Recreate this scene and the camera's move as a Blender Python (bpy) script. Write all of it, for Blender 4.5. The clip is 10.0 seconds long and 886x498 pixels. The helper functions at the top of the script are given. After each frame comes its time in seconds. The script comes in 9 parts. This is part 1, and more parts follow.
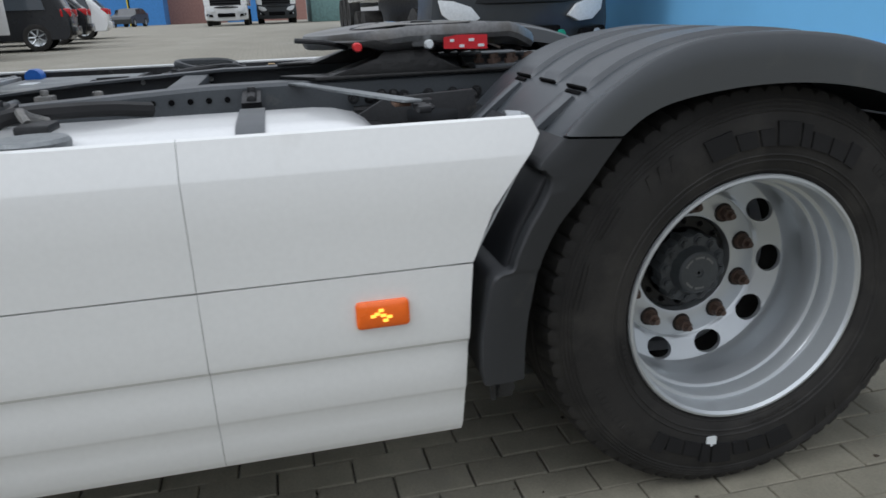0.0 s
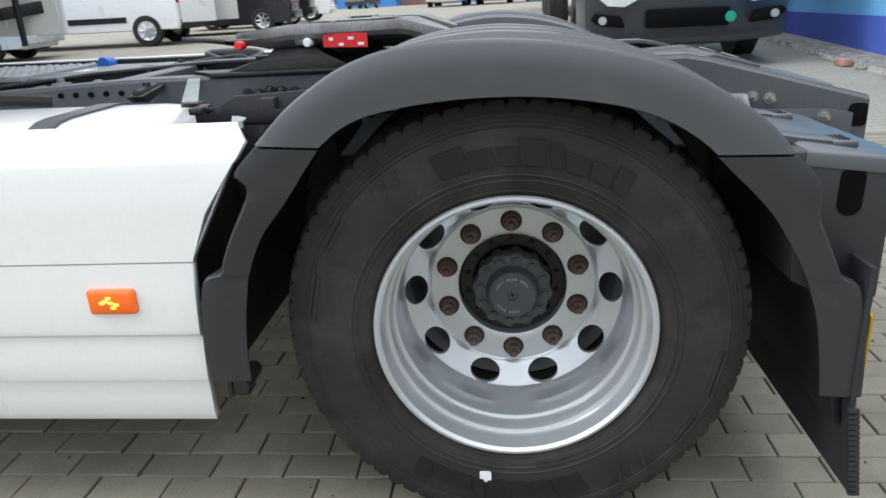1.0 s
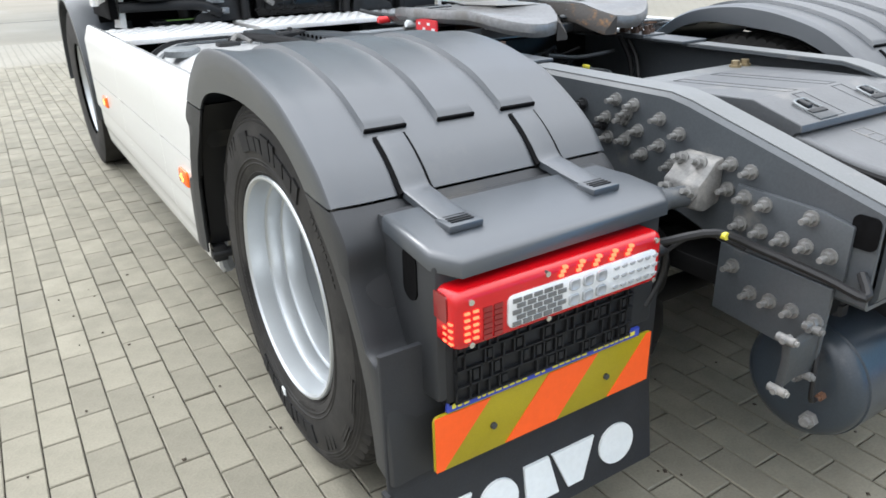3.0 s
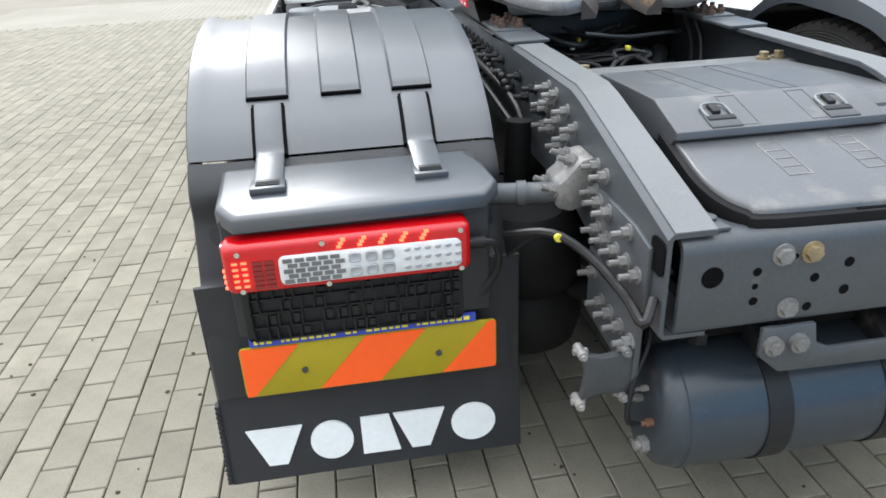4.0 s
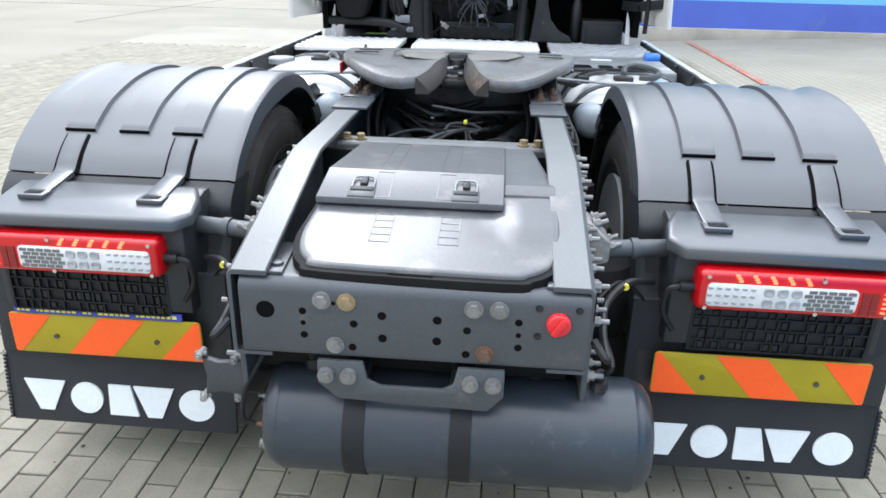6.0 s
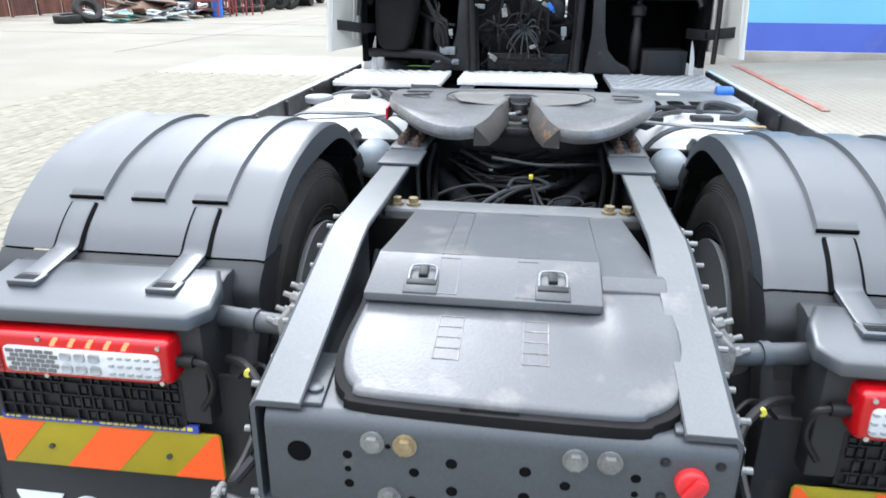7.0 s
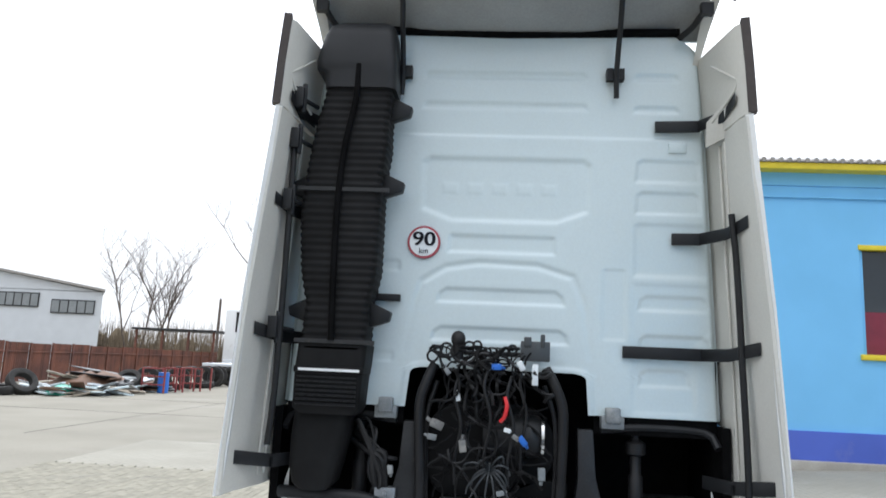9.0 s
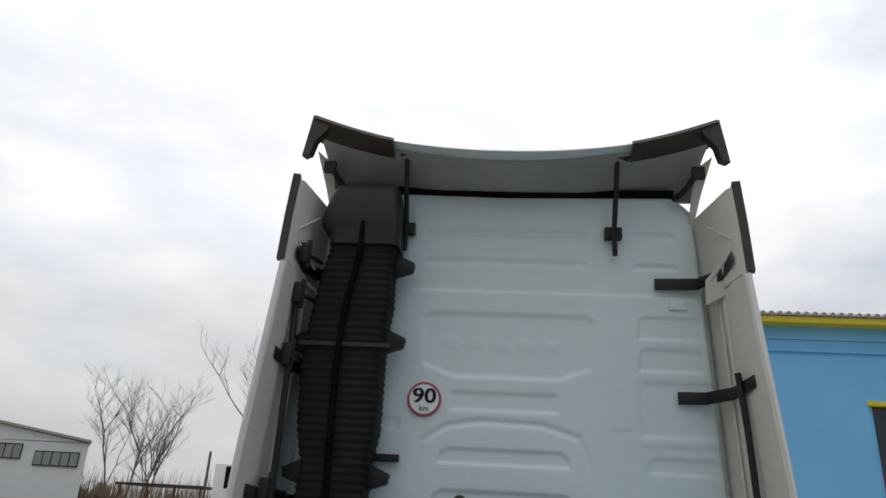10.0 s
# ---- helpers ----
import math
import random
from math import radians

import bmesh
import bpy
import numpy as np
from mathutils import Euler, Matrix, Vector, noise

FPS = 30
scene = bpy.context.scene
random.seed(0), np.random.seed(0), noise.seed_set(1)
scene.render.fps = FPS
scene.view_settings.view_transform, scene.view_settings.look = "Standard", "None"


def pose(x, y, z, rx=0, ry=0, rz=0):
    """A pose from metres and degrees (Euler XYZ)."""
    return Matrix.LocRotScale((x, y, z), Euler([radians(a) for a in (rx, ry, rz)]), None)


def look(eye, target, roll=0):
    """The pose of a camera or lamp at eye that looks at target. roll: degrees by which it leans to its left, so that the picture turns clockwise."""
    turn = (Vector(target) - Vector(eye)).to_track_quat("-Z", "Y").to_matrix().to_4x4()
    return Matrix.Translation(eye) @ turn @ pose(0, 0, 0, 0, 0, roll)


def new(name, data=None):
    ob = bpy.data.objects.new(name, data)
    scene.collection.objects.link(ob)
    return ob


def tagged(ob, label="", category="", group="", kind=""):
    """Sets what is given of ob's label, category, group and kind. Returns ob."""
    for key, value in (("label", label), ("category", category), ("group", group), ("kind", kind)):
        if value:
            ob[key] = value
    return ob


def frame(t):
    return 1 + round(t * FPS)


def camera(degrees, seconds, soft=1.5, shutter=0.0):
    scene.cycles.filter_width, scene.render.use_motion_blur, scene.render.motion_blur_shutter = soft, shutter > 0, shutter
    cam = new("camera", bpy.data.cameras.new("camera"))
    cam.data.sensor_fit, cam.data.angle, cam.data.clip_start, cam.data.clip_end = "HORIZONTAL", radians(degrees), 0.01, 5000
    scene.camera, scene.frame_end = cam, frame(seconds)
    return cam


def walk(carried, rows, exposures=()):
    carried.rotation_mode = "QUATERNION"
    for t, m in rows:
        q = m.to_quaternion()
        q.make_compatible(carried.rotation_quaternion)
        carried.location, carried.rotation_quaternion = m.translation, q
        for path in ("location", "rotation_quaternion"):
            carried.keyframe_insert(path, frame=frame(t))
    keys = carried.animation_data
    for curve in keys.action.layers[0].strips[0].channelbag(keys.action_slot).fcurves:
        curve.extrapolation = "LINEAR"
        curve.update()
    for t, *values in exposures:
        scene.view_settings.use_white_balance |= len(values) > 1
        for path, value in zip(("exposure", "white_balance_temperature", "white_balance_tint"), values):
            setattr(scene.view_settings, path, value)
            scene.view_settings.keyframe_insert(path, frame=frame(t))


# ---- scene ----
cam = camera(64.4, 10.0, 1.6, 0.12)
PATH = [
    (0, (-2.511, 1.015, 1.166), (-0.663, 0.6, 0.523), -2.1),
    (0.5, (-2.579, 0.519, 1.196), (-0.711, 0.234, 0.541), -2.1),
    (1, (-2.554, 0.015, 1.175), (-0.677, 0.192, 0.506), -3.0),
    (1.5, (-2.469, -0.488, 1.233), (-0.703, 0.113, 0.511), -2.5),
    (2, (-2.297, -0.923, 1.262), (-0.755, 0.053, 0.443), -2.0),
    (2.2, (-2.199, -1.089, 1.285), (-0.75, 0.025, 0.474), -2.3),
    (3.3, (-1.495, -1.765, 1.338), (-0.768, -0.09, 0.521), -0.6),
    (3.5, (-1.327, -1.833, 1.365), (-0.771, -0.119, 0.497), 0.0),
    (4, (-0.929, -2.044, 1.359), (-0.673, -0.262, 0.488), -2.6),
    (4.5, (-0.563, -2.224, 1.393), (-0.585, -0.411, 0.549), -3.9),
    (5, (-0.143, -2.335, 1.419), (-0.313, -0.498, 0.644), -3.1),
    (5.2, (0.027, -2.358, 1.44), (-0.093, -0.516, 0.671), -1.5),
    (6.3, (0.18, -2.408, 1.512), (0.019, -0.569, 0.742), 2.1),
    (6.5, (0.109, -2.345, 1.521), (-0.085, -0.509, 0.752), 1.5),
    (7, (0.049, -2.011, 1.515), (-0.186, -0.158, 0.799), 0.4),
    (7.5, (0.006, -1.606, 1.518), (-0.214, 0.327, 1.054), 0.8),
    (8, (-0.046, -1.235, 1.55), (-0.212, 0.741, 1.287), 1.1),
    (8.5, (-0.042, -0.919, 1.611), (-0.153, 1.078, 1.616), 2.7),
    (9, (-0.047, -0.787, 1.712), (-0.191, 1.183, 2.029), 2.6),
    (9.5, (-0.063, -0.767, 1.778), (-0.196, 1.127, 2.407), 3.0),
    (9.7, (-0.061, -0.772, 1.768), (-0.2, 1.094, 2.478), 3.1),
    (10, (-0.058, -0.781, 1.744), (-0.213, 1.077, 2.468), 3.2),
]
EXPOSURES = [(t, e, k, 10) for t, e, k in ((0.0, -0.35, 6000), (0.5, -0.5, 6050), (1.0, 0.5, 6100), (1.5, 1.1, 6100), (2.0, 1.2, 6100), (3.5, 0.9, 6200), (5.0, 1.1, 6000), (6.5, 1.18, 5900), (7.0, 1.28, 5900), (7.5, 1.28, 5900), (8.0, 1.17, 5900), (8.5, 1.02, 5950), (9.0, 0.68, 6050), (9.5, 0.25, 6250), (10.0, -0.35, 6400))]
walk(cam, [(t, look(e, g, r)) for t, e, g, r in PATH], EXPOSURES)

# ---- world, sun ----
world = bpy.data.worlds.new("sky")
scene.world = world
world.use_nodes = True
wn, wl = world.node_tree.nodes, world.node_tree.links
wn.clear()
w_out, w_bg = wn.new("ShaderNodeOutputWorld"), wn.new("ShaderNodeBackground")
w_sky = wn.new("ShaderNodeTexSky")
w_sky.sky_type, w_sky.sun_disc = "NISHITA", False
w_sky.sun_elevation, w_sky.sun_rotation = radians(42), radians(345)
w_co, w_noise, w_ramp, w_mix = wn.new("ShaderNodeTexCoord"), wn.new("ShaderNodeTexNoise"), wn.new("ShaderNodeValToRGB"), wn.new("ShaderNodeMix")
w_map = wn.new("ShaderNodeMapping")
w_map.inputs["Scale"].default_value = (1.0, 1.0, 2.2)
w_noise.inputs["Scale"].default_value, w_noise.inputs["Detail"].default_value = 2.2, 7.0
w_ramp.color_ramp.elements[0].position, w_ramp.color_ramp.elements[1].position = 0.34, 0.5
w_ramp.color_ramp.elements[0].color = (0.62, 0.62, 0.62, 1)
w_mix.data_type = "RGBA"
w_grey, w_cl = wn.new("ShaderNodeTexNoise"), wn.new("ShaderNodeValToRGB")
w_grey.inputs["Scale"].default_value, w_grey.inputs["Detail"].default_value = 3.1, 6.0
w_cl.color_ramp.elements[0].position, w_cl.color_ramp.elements[1].position = 0.32, 0.68
w_cl.color_ramp.elements[0].color, w_cl.color_ramp.elements[1].color = (8.3, 8.4, 8.6, 1), (11.9, 11.8, 11.6, 1)
wl.new(w_co.outputs["Generated"], w_map.inputs["Vector"])
wl.new(w_map.outputs["Vector"], w_noise.inputs["Vector"])
wl.new(w_map.outputs["Vector"], w_grey.inputs["Vector"])
wl.new(w_noise.outputs["Fac"], w_ramp.inputs["Fac"])
wl.new(w_grey.outputs["Fac"], w_cl.inputs["Fac"])
wl.new(w_ramp.outputs["Color"], w_mix.inputs["Factor"])
wl.new(w_sky.outputs["Color"], w_mix.inputs["A"])
wl.new(w_cl.outputs["Color"], w_mix.inputs["B"])
# clouds are brighter round the veiled sun, ahead of the truck
w_dot, w_gain, w_mul = wn.new("ShaderNodeVectorMath"), wn.new("ShaderNodeMapRange"), wn.new("ShaderNodeVectorMath")
w_dot.operation, w_mul.operation = "DOT_PRODUCT", "SCALE"
w_dot.inputs[1].default_value = Vector((-0.2, 0.72, 0.66)).normalized()
w_gain.inputs["From Min"].default_value, w_gain.inputs["From Max"].default_value = -0.6, 1.0
w_gain.inputs["To Min"].default_value, w_gain.inputs["To Max"].default_value = 0.75, 1.55
wl.new(w_co.outputs["Generated"], w_dot.inputs[0])
wl.new(w_dot.outputs["Value"], w_gain.inputs["Value"])
wl.new(w_mix.outputs["Result"], w_mul.inputs[0])
# an overcast sky is brightest overhead
w_sep, w_up, w_both = wn.new("ShaderNodeSeparateXYZ"), wn.new("ShaderNodeMapRange"), wn.new("ShaderNodeMath")
w_both.operation = "MULTIPLY"
w_up.inputs["To Min"].default_value, w_up.inputs["To Max"].default_value = 0.5, 1.72
wl.new(w_co.outputs["Generated"], w_sep.inputs["Vector"])
wl.new(w_sep.outputs["Z"], w_up.inputs["Value"])
wl.new(w_gain.outputs["Result"], w_both.inputs[0])
wl.new(w_up.outputs["Result"], w_both.inputs[1])
wl.new(w_both.outputs["Value"], w_mul.inputs["Scale"])
wl.new(w_mul.outputs["Vector"], w_bg.inputs["Color"])
wl.new(w_bg.outputs["Background"], w_out.inputs["Surface"])
w_bg.inputs["Strength"].default_value = 0.085

sun = new("sun", bpy.data.lights.new("sun", "SUN"))
sun.data.energy, sun.data.angle, sun.data.color = 0.8, radians(14), (1.0, 0.98, 0.94)
sun.matrix_world = look((-4, 14, 13), (0, 0, 0))


# ---- materials ----
def material(name, colour, rough=0.5, metal=0.0, second=None, scale=6.0, fine=80.0, bump=0.1, spread=0.25, island=0.0, coat=0.0, dirt=None, dirt_scale=3.0, dirt_at=0.58, gloss=0.5, rvar=0.12):
    """A surface with variation at two scales, roughness noise, relief and, where given, blotches of dirt."""
    m = bpy.data.materials.new(name)
    m.use_nodes = True
    n, l = m.node_tree.nodes, m.node_tree.links
    b = n["Principled BSDF"]
    co = n.new("ShaderNodeTexCoord")
    big, small = n.new("ShaderNodeTexNoise"), n.new("ShaderNodeTexNoise")
    big.inputs["Scale"].default_value, big.inputs["Detail"].default_value = scale, 5.0
    small.inputs["Scale"].default_value, small.inputs["Detail"].default_value = fine, 3.0
    for t in (big, small):
        l.new(co.outputs["Object"], t.inputs["Vector"])
    mix = n.new("ShaderNodeMix")
    mix.data_type = "RGBA"
    c2 = second or tuple(c * (1 - spread) for c in colour)
    mix.inputs["A"].default_value, mix.inputs["B"].default_value = (*colour, 1), (*c2, 1)
    r = n.new("ShaderNodeMapRange")
    r.inputs["From Min"].default_value, r.inputs["From Max"].default_value = 0.35, 0.65
    l.new(big.outputs["Fac"], r.inputs["Value"])
    l.new(r.outputs["Result"], mix.inputs["Factor"])
    last = mix.outputs["Result"]
    hsv = n.new("ShaderNodeHueSaturation")
    vr = n.new("ShaderNodeMapRange")
    vr.inputs["From Min"].default_value, vr.inputs["From Max"].default_value = 0.3, 0.7
    vr.inputs["To Min"].default_value, vr.inputs["To Max"].default_value = 1 - spread * 0.5, 1 + spread * 0.5
    l.new(small.outputs["Fac"], vr.inputs["Value"])
    l.new(vr.outputs["Result"], hsv.inputs["Value"])
    l.new(last, hsv.inputs["Color"])
    last = hsv.outputs["Color"]
    if island:
        info, ir, h2 = n.new("ShaderNodeObjectInfo"), n.new("ShaderNodeMapRange"), n.new("ShaderNodeHueSaturation")
        geo, add, frac = n.new("ShaderNodeNewGeometry"), n.new("ShaderNodeMath"), n.new("ShaderNodeMath")
        frac.operation = "FRACT"
        l.new(info.outputs["Random"], add.inputs[0])
        l.new(geo.outputs["Random Per Island"], add.inputs[1])
        l.new(add.outputs["Value"], frac.inputs[0])
        ir.inputs["To Min"].default_value, ir.inputs["To Max"].default_value = 1 - island, 1 + island
        l.new(frac.outputs["Value"], ir.inputs["Value"])
        l.new(ir.outputs["Result"], h2.inputs["Value"])
        l.new(last, h2.inputs["Color"])
        last = h2.outputs["Color"]
    if dirt:
        dn, dr, dm = n.new("ShaderNodeTexNoise"), n.new("ShaderNodeMapRange"), n.new("ShaderNodeMix")
        dn.inputs["Scale"].default_value, dn.inputs["Detail"].default_value = dirt_scale, 8.0
        dn.inputs["Roughness"].default_value = 0.65
        l.new(co.outputs["Object"], dn.inputs["Vector"])
        dr.inputs["From Min"].default_value, dr.inputs["From Max"].default_value = dirt_at, dirt_at + 0.12
        l.new(dn.outputs["Fac"], dr.inputs["Value"])
        dm.data_type = "RGBA"
        dm.inputs["B"].default_value = (*dirt, 1)
        l.new(last, dm.inputs["A"])
        l.new(dr.outputs["Result"], dm.inputs["Factor"])
        last = dm.outputs["Result"]
    l.new(last, b.inputs["Base Color"])
    rr = n.new("ShaderNodeMapRange")
    rr.inputs["To Min"].default_value, rr.inputs["To Max"].default_value = max(0.02, rough - rvar), min(1, rough + rvar)
    l.new(big.outputs["Fac"], rr.inputs["Value"])
    l.new(rr.outputs["Result"], b.inputs["Roughness"])
    b.inputs["Metallic"].default_value = metal
    b.inputs["Coat Weight"].default_value = coat
    b.inputs["Coat Roughness"].default_value = 0.08
    if bump:
        bp = n.new("ShaderNodeBump")
        bp.inputs["Strength"].default_value, bp.inputs["Distance"].default_value = bump, 0.004
        l.new(small.outputs["Fac"], bp.inputs["Height"])
        l.new(bp.outputs["Normal"], b.inputs["Normal"])
    b.inputs["Specular IOR Level"].default_value = gloss
    return m


def glow(name, colour, strength, base=(0.5, 0.1, 0.05)):
    m = material(name, base, 0.3, bump=0)
    b = m.node_tree.nodes["Principled BSDF"]
    b.inputs["Emission Color"].default_value, b.inputs["Emission Strength"].default_value = (*colour, 1), strength
    return m


def glass(name, colour=(0.02, 0.025, 0.03), rough=0.04):
    m = material(name, colour, rough, bump=0, spread=0.05)
    m.node_tree.nodes["Principled BSDF"].inputs["Specular IOR Level"].default_value = 0.8
    return m


WHITE = material("white_paint", (0.78, 0.79, 0.78), 0.22, coat=0.6, bump=0.0, spread=0.03, scale=1.5, dirt=(0.62, 0.62, 0.59), dirt_scale=1.2, dirt_at=0.62, rvar=0.04)
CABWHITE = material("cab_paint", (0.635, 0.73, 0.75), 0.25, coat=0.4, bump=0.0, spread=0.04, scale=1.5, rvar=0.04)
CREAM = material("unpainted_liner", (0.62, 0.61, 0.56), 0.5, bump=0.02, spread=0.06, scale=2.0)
PLASTIC = material("grey_black_plastic", (0.043, 0.051, 0.06), 0.35, gloss=1.15, fine=600, bump=0.12, spread=0.14, scale=3.0, dirt=(0.06, 0.065, 0.07), dirt_scale=5.0, dirt_at=0.6, rvar=0.04)
PLASTIC2 = material("black_plastic", (0.014, 0.015, 0.017), 0.5, gloss=0.35, fine=500, bump=0.1, spread=0.2)
# fender plastic darkened for steep faces: their shade is put into the colour
PLASTIC3 = material("shaded_grey_plastic", (0.027, 0.029, 0.032), 0.48, gloss=0.45, fine=500, bump=0.12, spread=0.18, scale=3.0, dirt=(0.05, 0.048, 0.044), dirt_scale=5.0, dirt_at=0.6)
RUBBER = material("rubber", (0.024, 0.0228, 0.0215), 0.75, gloss=0.35, fine=300, bump=0.2, spread=0.3, scale=9, dirt=(0.034, 0.032, 0.029), dirt_scale=5, dirt_at=0.5)
RUBBER2 = material("raised_rubber", (0.013, 0.013, 0.014), 0.7, gloss=0.3, fine=300, bump=0.1, spread=0.2)
FLAP = material("flap_rubber", (0.021, 0.023, 0.027), 0.65, fine=200, bump=0.15, spread=0.2, dirt=(0.05, 0.05, 0.048), dirt_at=0.6)
FRAME = material("chassis_paint", (0.074, 0.083, 0.092), 0.4, fine=160, bump=0.08, spread=0.15, scale=4.0, dirt=(0.15, 0.145, 0.135), dirt_scale=7.0, dirt_at=0.6)
# dusty chassis paint, made paler in colour for tops that catch the sky
FRAMETOP = material("paler_dusty_chassis_paint", (0.15, 0.158, 0.16), 0.42, fine=160, bump=0.08, spread=0.12, scale=3.0, dirt=(0.22, 0.215, 0.205), dirt_scale=6.0, dirt_at=0.58)
DARK = material("dark_steel", (0.021, 0.022, 0.024), 0.5, gloss=0.45, fine=120, bump=0.2, spread=0.35, scale=8, dirt=(0.09, 0.08, 0.07), dirt_scale=14, dirt_at=0.6)
HUB = material("hub_paint", (0.056, 0.062, 0.066), 0.45, fine=150, bump=0.1, spread=0.2)
RUST = material("rusty_steel", (0.16, 0.075, 0.04), 0.75, fine=120, bump=0.4, spread=0.4, scale=20, second=(0.11, 0.075, 0.055))
ORANGE_RUST = material("orange_rust", (0.34, 0.16, 0.035), 0.7, fine=90, bump=0.3, spread=0.3, scale=13, second=(0.045, 0.036, 0.03), dirt=(0.045, 0.04, 0.036), dirt_scale=10, dirt_at=0.32)
ZINC = material("zinc_bolt", (0.27, 0.27, 0.262), 0.5, metal=0.4, fine=200, bump=0.15, spread=0.3, scale=25)
GOLD = material("yellow_zinc_bolt", (0.42, 0.34, 0.21), 0.42, metal=0.7, fine=200, bump=0.1, spread=0.3, scale=25)
RIM = material("silver_wheel_paint", (0.56, 0.59, 0.61), 0.3, metal=0.6, fine=400, bump=0.02, spread=0.05, scale=3, coat=0.25, dirt=(0.48, 0.49, 0.49), dirt_scale=14, dirt_at=0.66, rvar=0.04)
ALU = material("aluminium_tread", (0.85, 0.86, 0.86), 0.5, metal=0.0, fine=150, bump=0.1, spread=0.15, scale=6)
GREYALU = material("dull_aluminium", (0.27, 0.29, 0.3), 0.5, metal=0.3, fine=150, bump=0.1, spread=0.3, scale=7, dirt=(0.42, 0.42, 0.4), dirt_at=0.55)
STEPGREY = material("worn_grey_tread", (0.4, 0.42, 0.44), 0.45, metal=0.1, fine=150, bump=0.1, spread=0.2, scale=7, dirt=(0.28, 0.28, 0.27), dirt_at=0.58)
TANKALU = material("white_tank_paint", (0.78, 0.79, 0.79), 0.22, coat=0.4, bump=0.0, spread=0.04, scale=1.5, rvar=0.04)
PLATE = material("greased_plate", (0.232, 0.234, 0.236), 0.36, metal=0.3, fine=90, bump=0.12, spread=0.3, scale=6, dirt=(0.16, 0.152, 0.142), dirt_scale=7, dirt_at=0.5)
LID = material("dusty_plastic_lid", (0.088, 0.093, 0.099), 0.36, gloss=0.64, fine=160, bump=0.1, spread=0.16, scale=5, dirt=(0.15, 0.147, 0.14), dirt_scale=6.5, dirt_at=0.56, rvar=0.1)
TANKGREY = material("air_tank_paint", (0.034, 0.044, 0.056), 0.3, fine=200, bump=0.04, spread=0.2, scale=5, dirt=(0.075, 0.08, 0.086), dirt_scale=9, dirt_at=0.62, rvar=0.04)
AMBER = material("amber_lens", (1.0, 0.16, 0.004), 0.25, coat=0.6, bump=0, spread=0.05)
AMBERGLOW = glow("amber_diode", (1.0, 0.62, 0.06), 2.0)
REDLENS = material("red_lens", (0.52, 0.004, 0.008), 0.16, coat=0.4, bump=0, spread=0.05)
REDDARK = material("dark_red_lens", (0.22, 0.008, 0.01), 0.2, coat=0.6, bump=0, spread=0.1)
REDGLOW = glow("red_diode", (1.0, 0.1, 0.04), 2.2, (0.6, 0.05, 0.03))
CLEAR = material("clear_lens", (0.72, 0.74, 0.75), 0.15, coat=0.8, bump=0, spread=0.1, scale=30)
LENSGREY = material("grey_lens_cell", (0.14, 0.145, 0.15), 0.2, coat=0.8, bump=0, spread=0.2)
NUT = material("brown_wheel_nut", (0.1, 0.062, 0.045), 0.6, fine=120, bump=0.3, spread=0.35, scale=20)
GLOSSBLACK = material("glossy_black_paint", (0.005, 0.005, 0.0055), 0.28, gloss=0.35, fine=120, bump=0.05, spread=0.3, scale=12)
NUTSEAT = material("dark_brown_nut_seat", (0.022, 0.016, 0.013), 0.7, fine=90, bump=0.3, spread=0.4, scale=25)
BELLOWS = material("black_bellows_rubber", (0.007, 0.007, 0.0075), 0.7, gloss=0.25, fine=200, bump=0.1, spread=0.3, scale=9)
STAYGREY = material("dull_dark_stay", (0.07, 0.08, 0.09), 0.55, fine=120, bump=0.12, spread=0.35, scale=7, dirt=(0.03, 0.03, 0.03), dirt_scale=6, dirt_at=0.5)
GREASE = material("black_grease", (0.012, 0.012, 0.012), 0.4, gloss=0.6, fine=60, bump=0.5, spread=0.4, scale=12, dirt=(0.04, 0.037, 0.034), dirt_scale=18, dirt_at=0.62)
WORN = material("polished_wear_ring", (0.262, 0.25, 0.228), 0.42, metal=0.2, fine=70, bump=0.1, spread=0.3, scale=9, dirt=(0.2, 0.195, 0.185), dirt_scale=9, dirt_at=0.46)
DUSTYALU = material("dusty_cast_aluminium", (0.2, 0.2, 0.195), 0.55, fine=150, bump=0.2, spread=0.3, scale=12, dirt=(0.29, 0.28, 0.26), dirt_scale=10, dirt_at=0.5)
LENSLIGHT = material("pale_lens_cell", (0.38, 0.4, 0.42), 0.2, coat=0.8, bump=0, spread=0.2)
CHROME = material("bright_steel", (0.75, 0.75, 0.74), 0.2, metal=1.0, bump=0, spread=0.1)
FLUO = material("fluorescent_orange", (1.0, 0.12, 0.012), 0.4, bump=0.02, spread=0.05)
OLIVE = material("retroreflective_yellow", (0.4, 0.32, 0.008), 0.35, bump=0.03, fine=400, spread=0.12)
LETTER = material("white_vinyl", (0.78, 0.82, 0.83), 0.4, bump=0.02, spread=0.06)
BLUEV = material("blue_vinyl", (0.04, 0.07, 0.42), 0.4, bump=0.02, spread=0.1)
YELLOWV = material("yellow_vinyl", (0.75, 0.68, 0.08), 0.4, bump=0.02, spread=0.1)
REDV = material("red_vinyl", (0.66, 0.02, 0.03), 0.4, bump=0.02, spread=0.1)
REDPLUG = material("red_plastic_plug", (0.72, 0.03, 0.035), 0.35, bump=0.02, spread=0.08)
PALETANK = material("pale_tank_paint", (0.38, 0.43, 0.47), 0.35, bump=0.02, spread=0.1, scale=4, dirt=(0.36, 0.37, 0.37), dirt_scale=8, dirt_at=0.6)
BLUEP = material("blue_plastic", (0.03, 0.16, 0.6), 0.35, bump=0.02, spread=0.1)
BLACKTEXT = material("black_print", (0.012, 0.014, 0.03), 0.4, bump=0, spread=0.05)
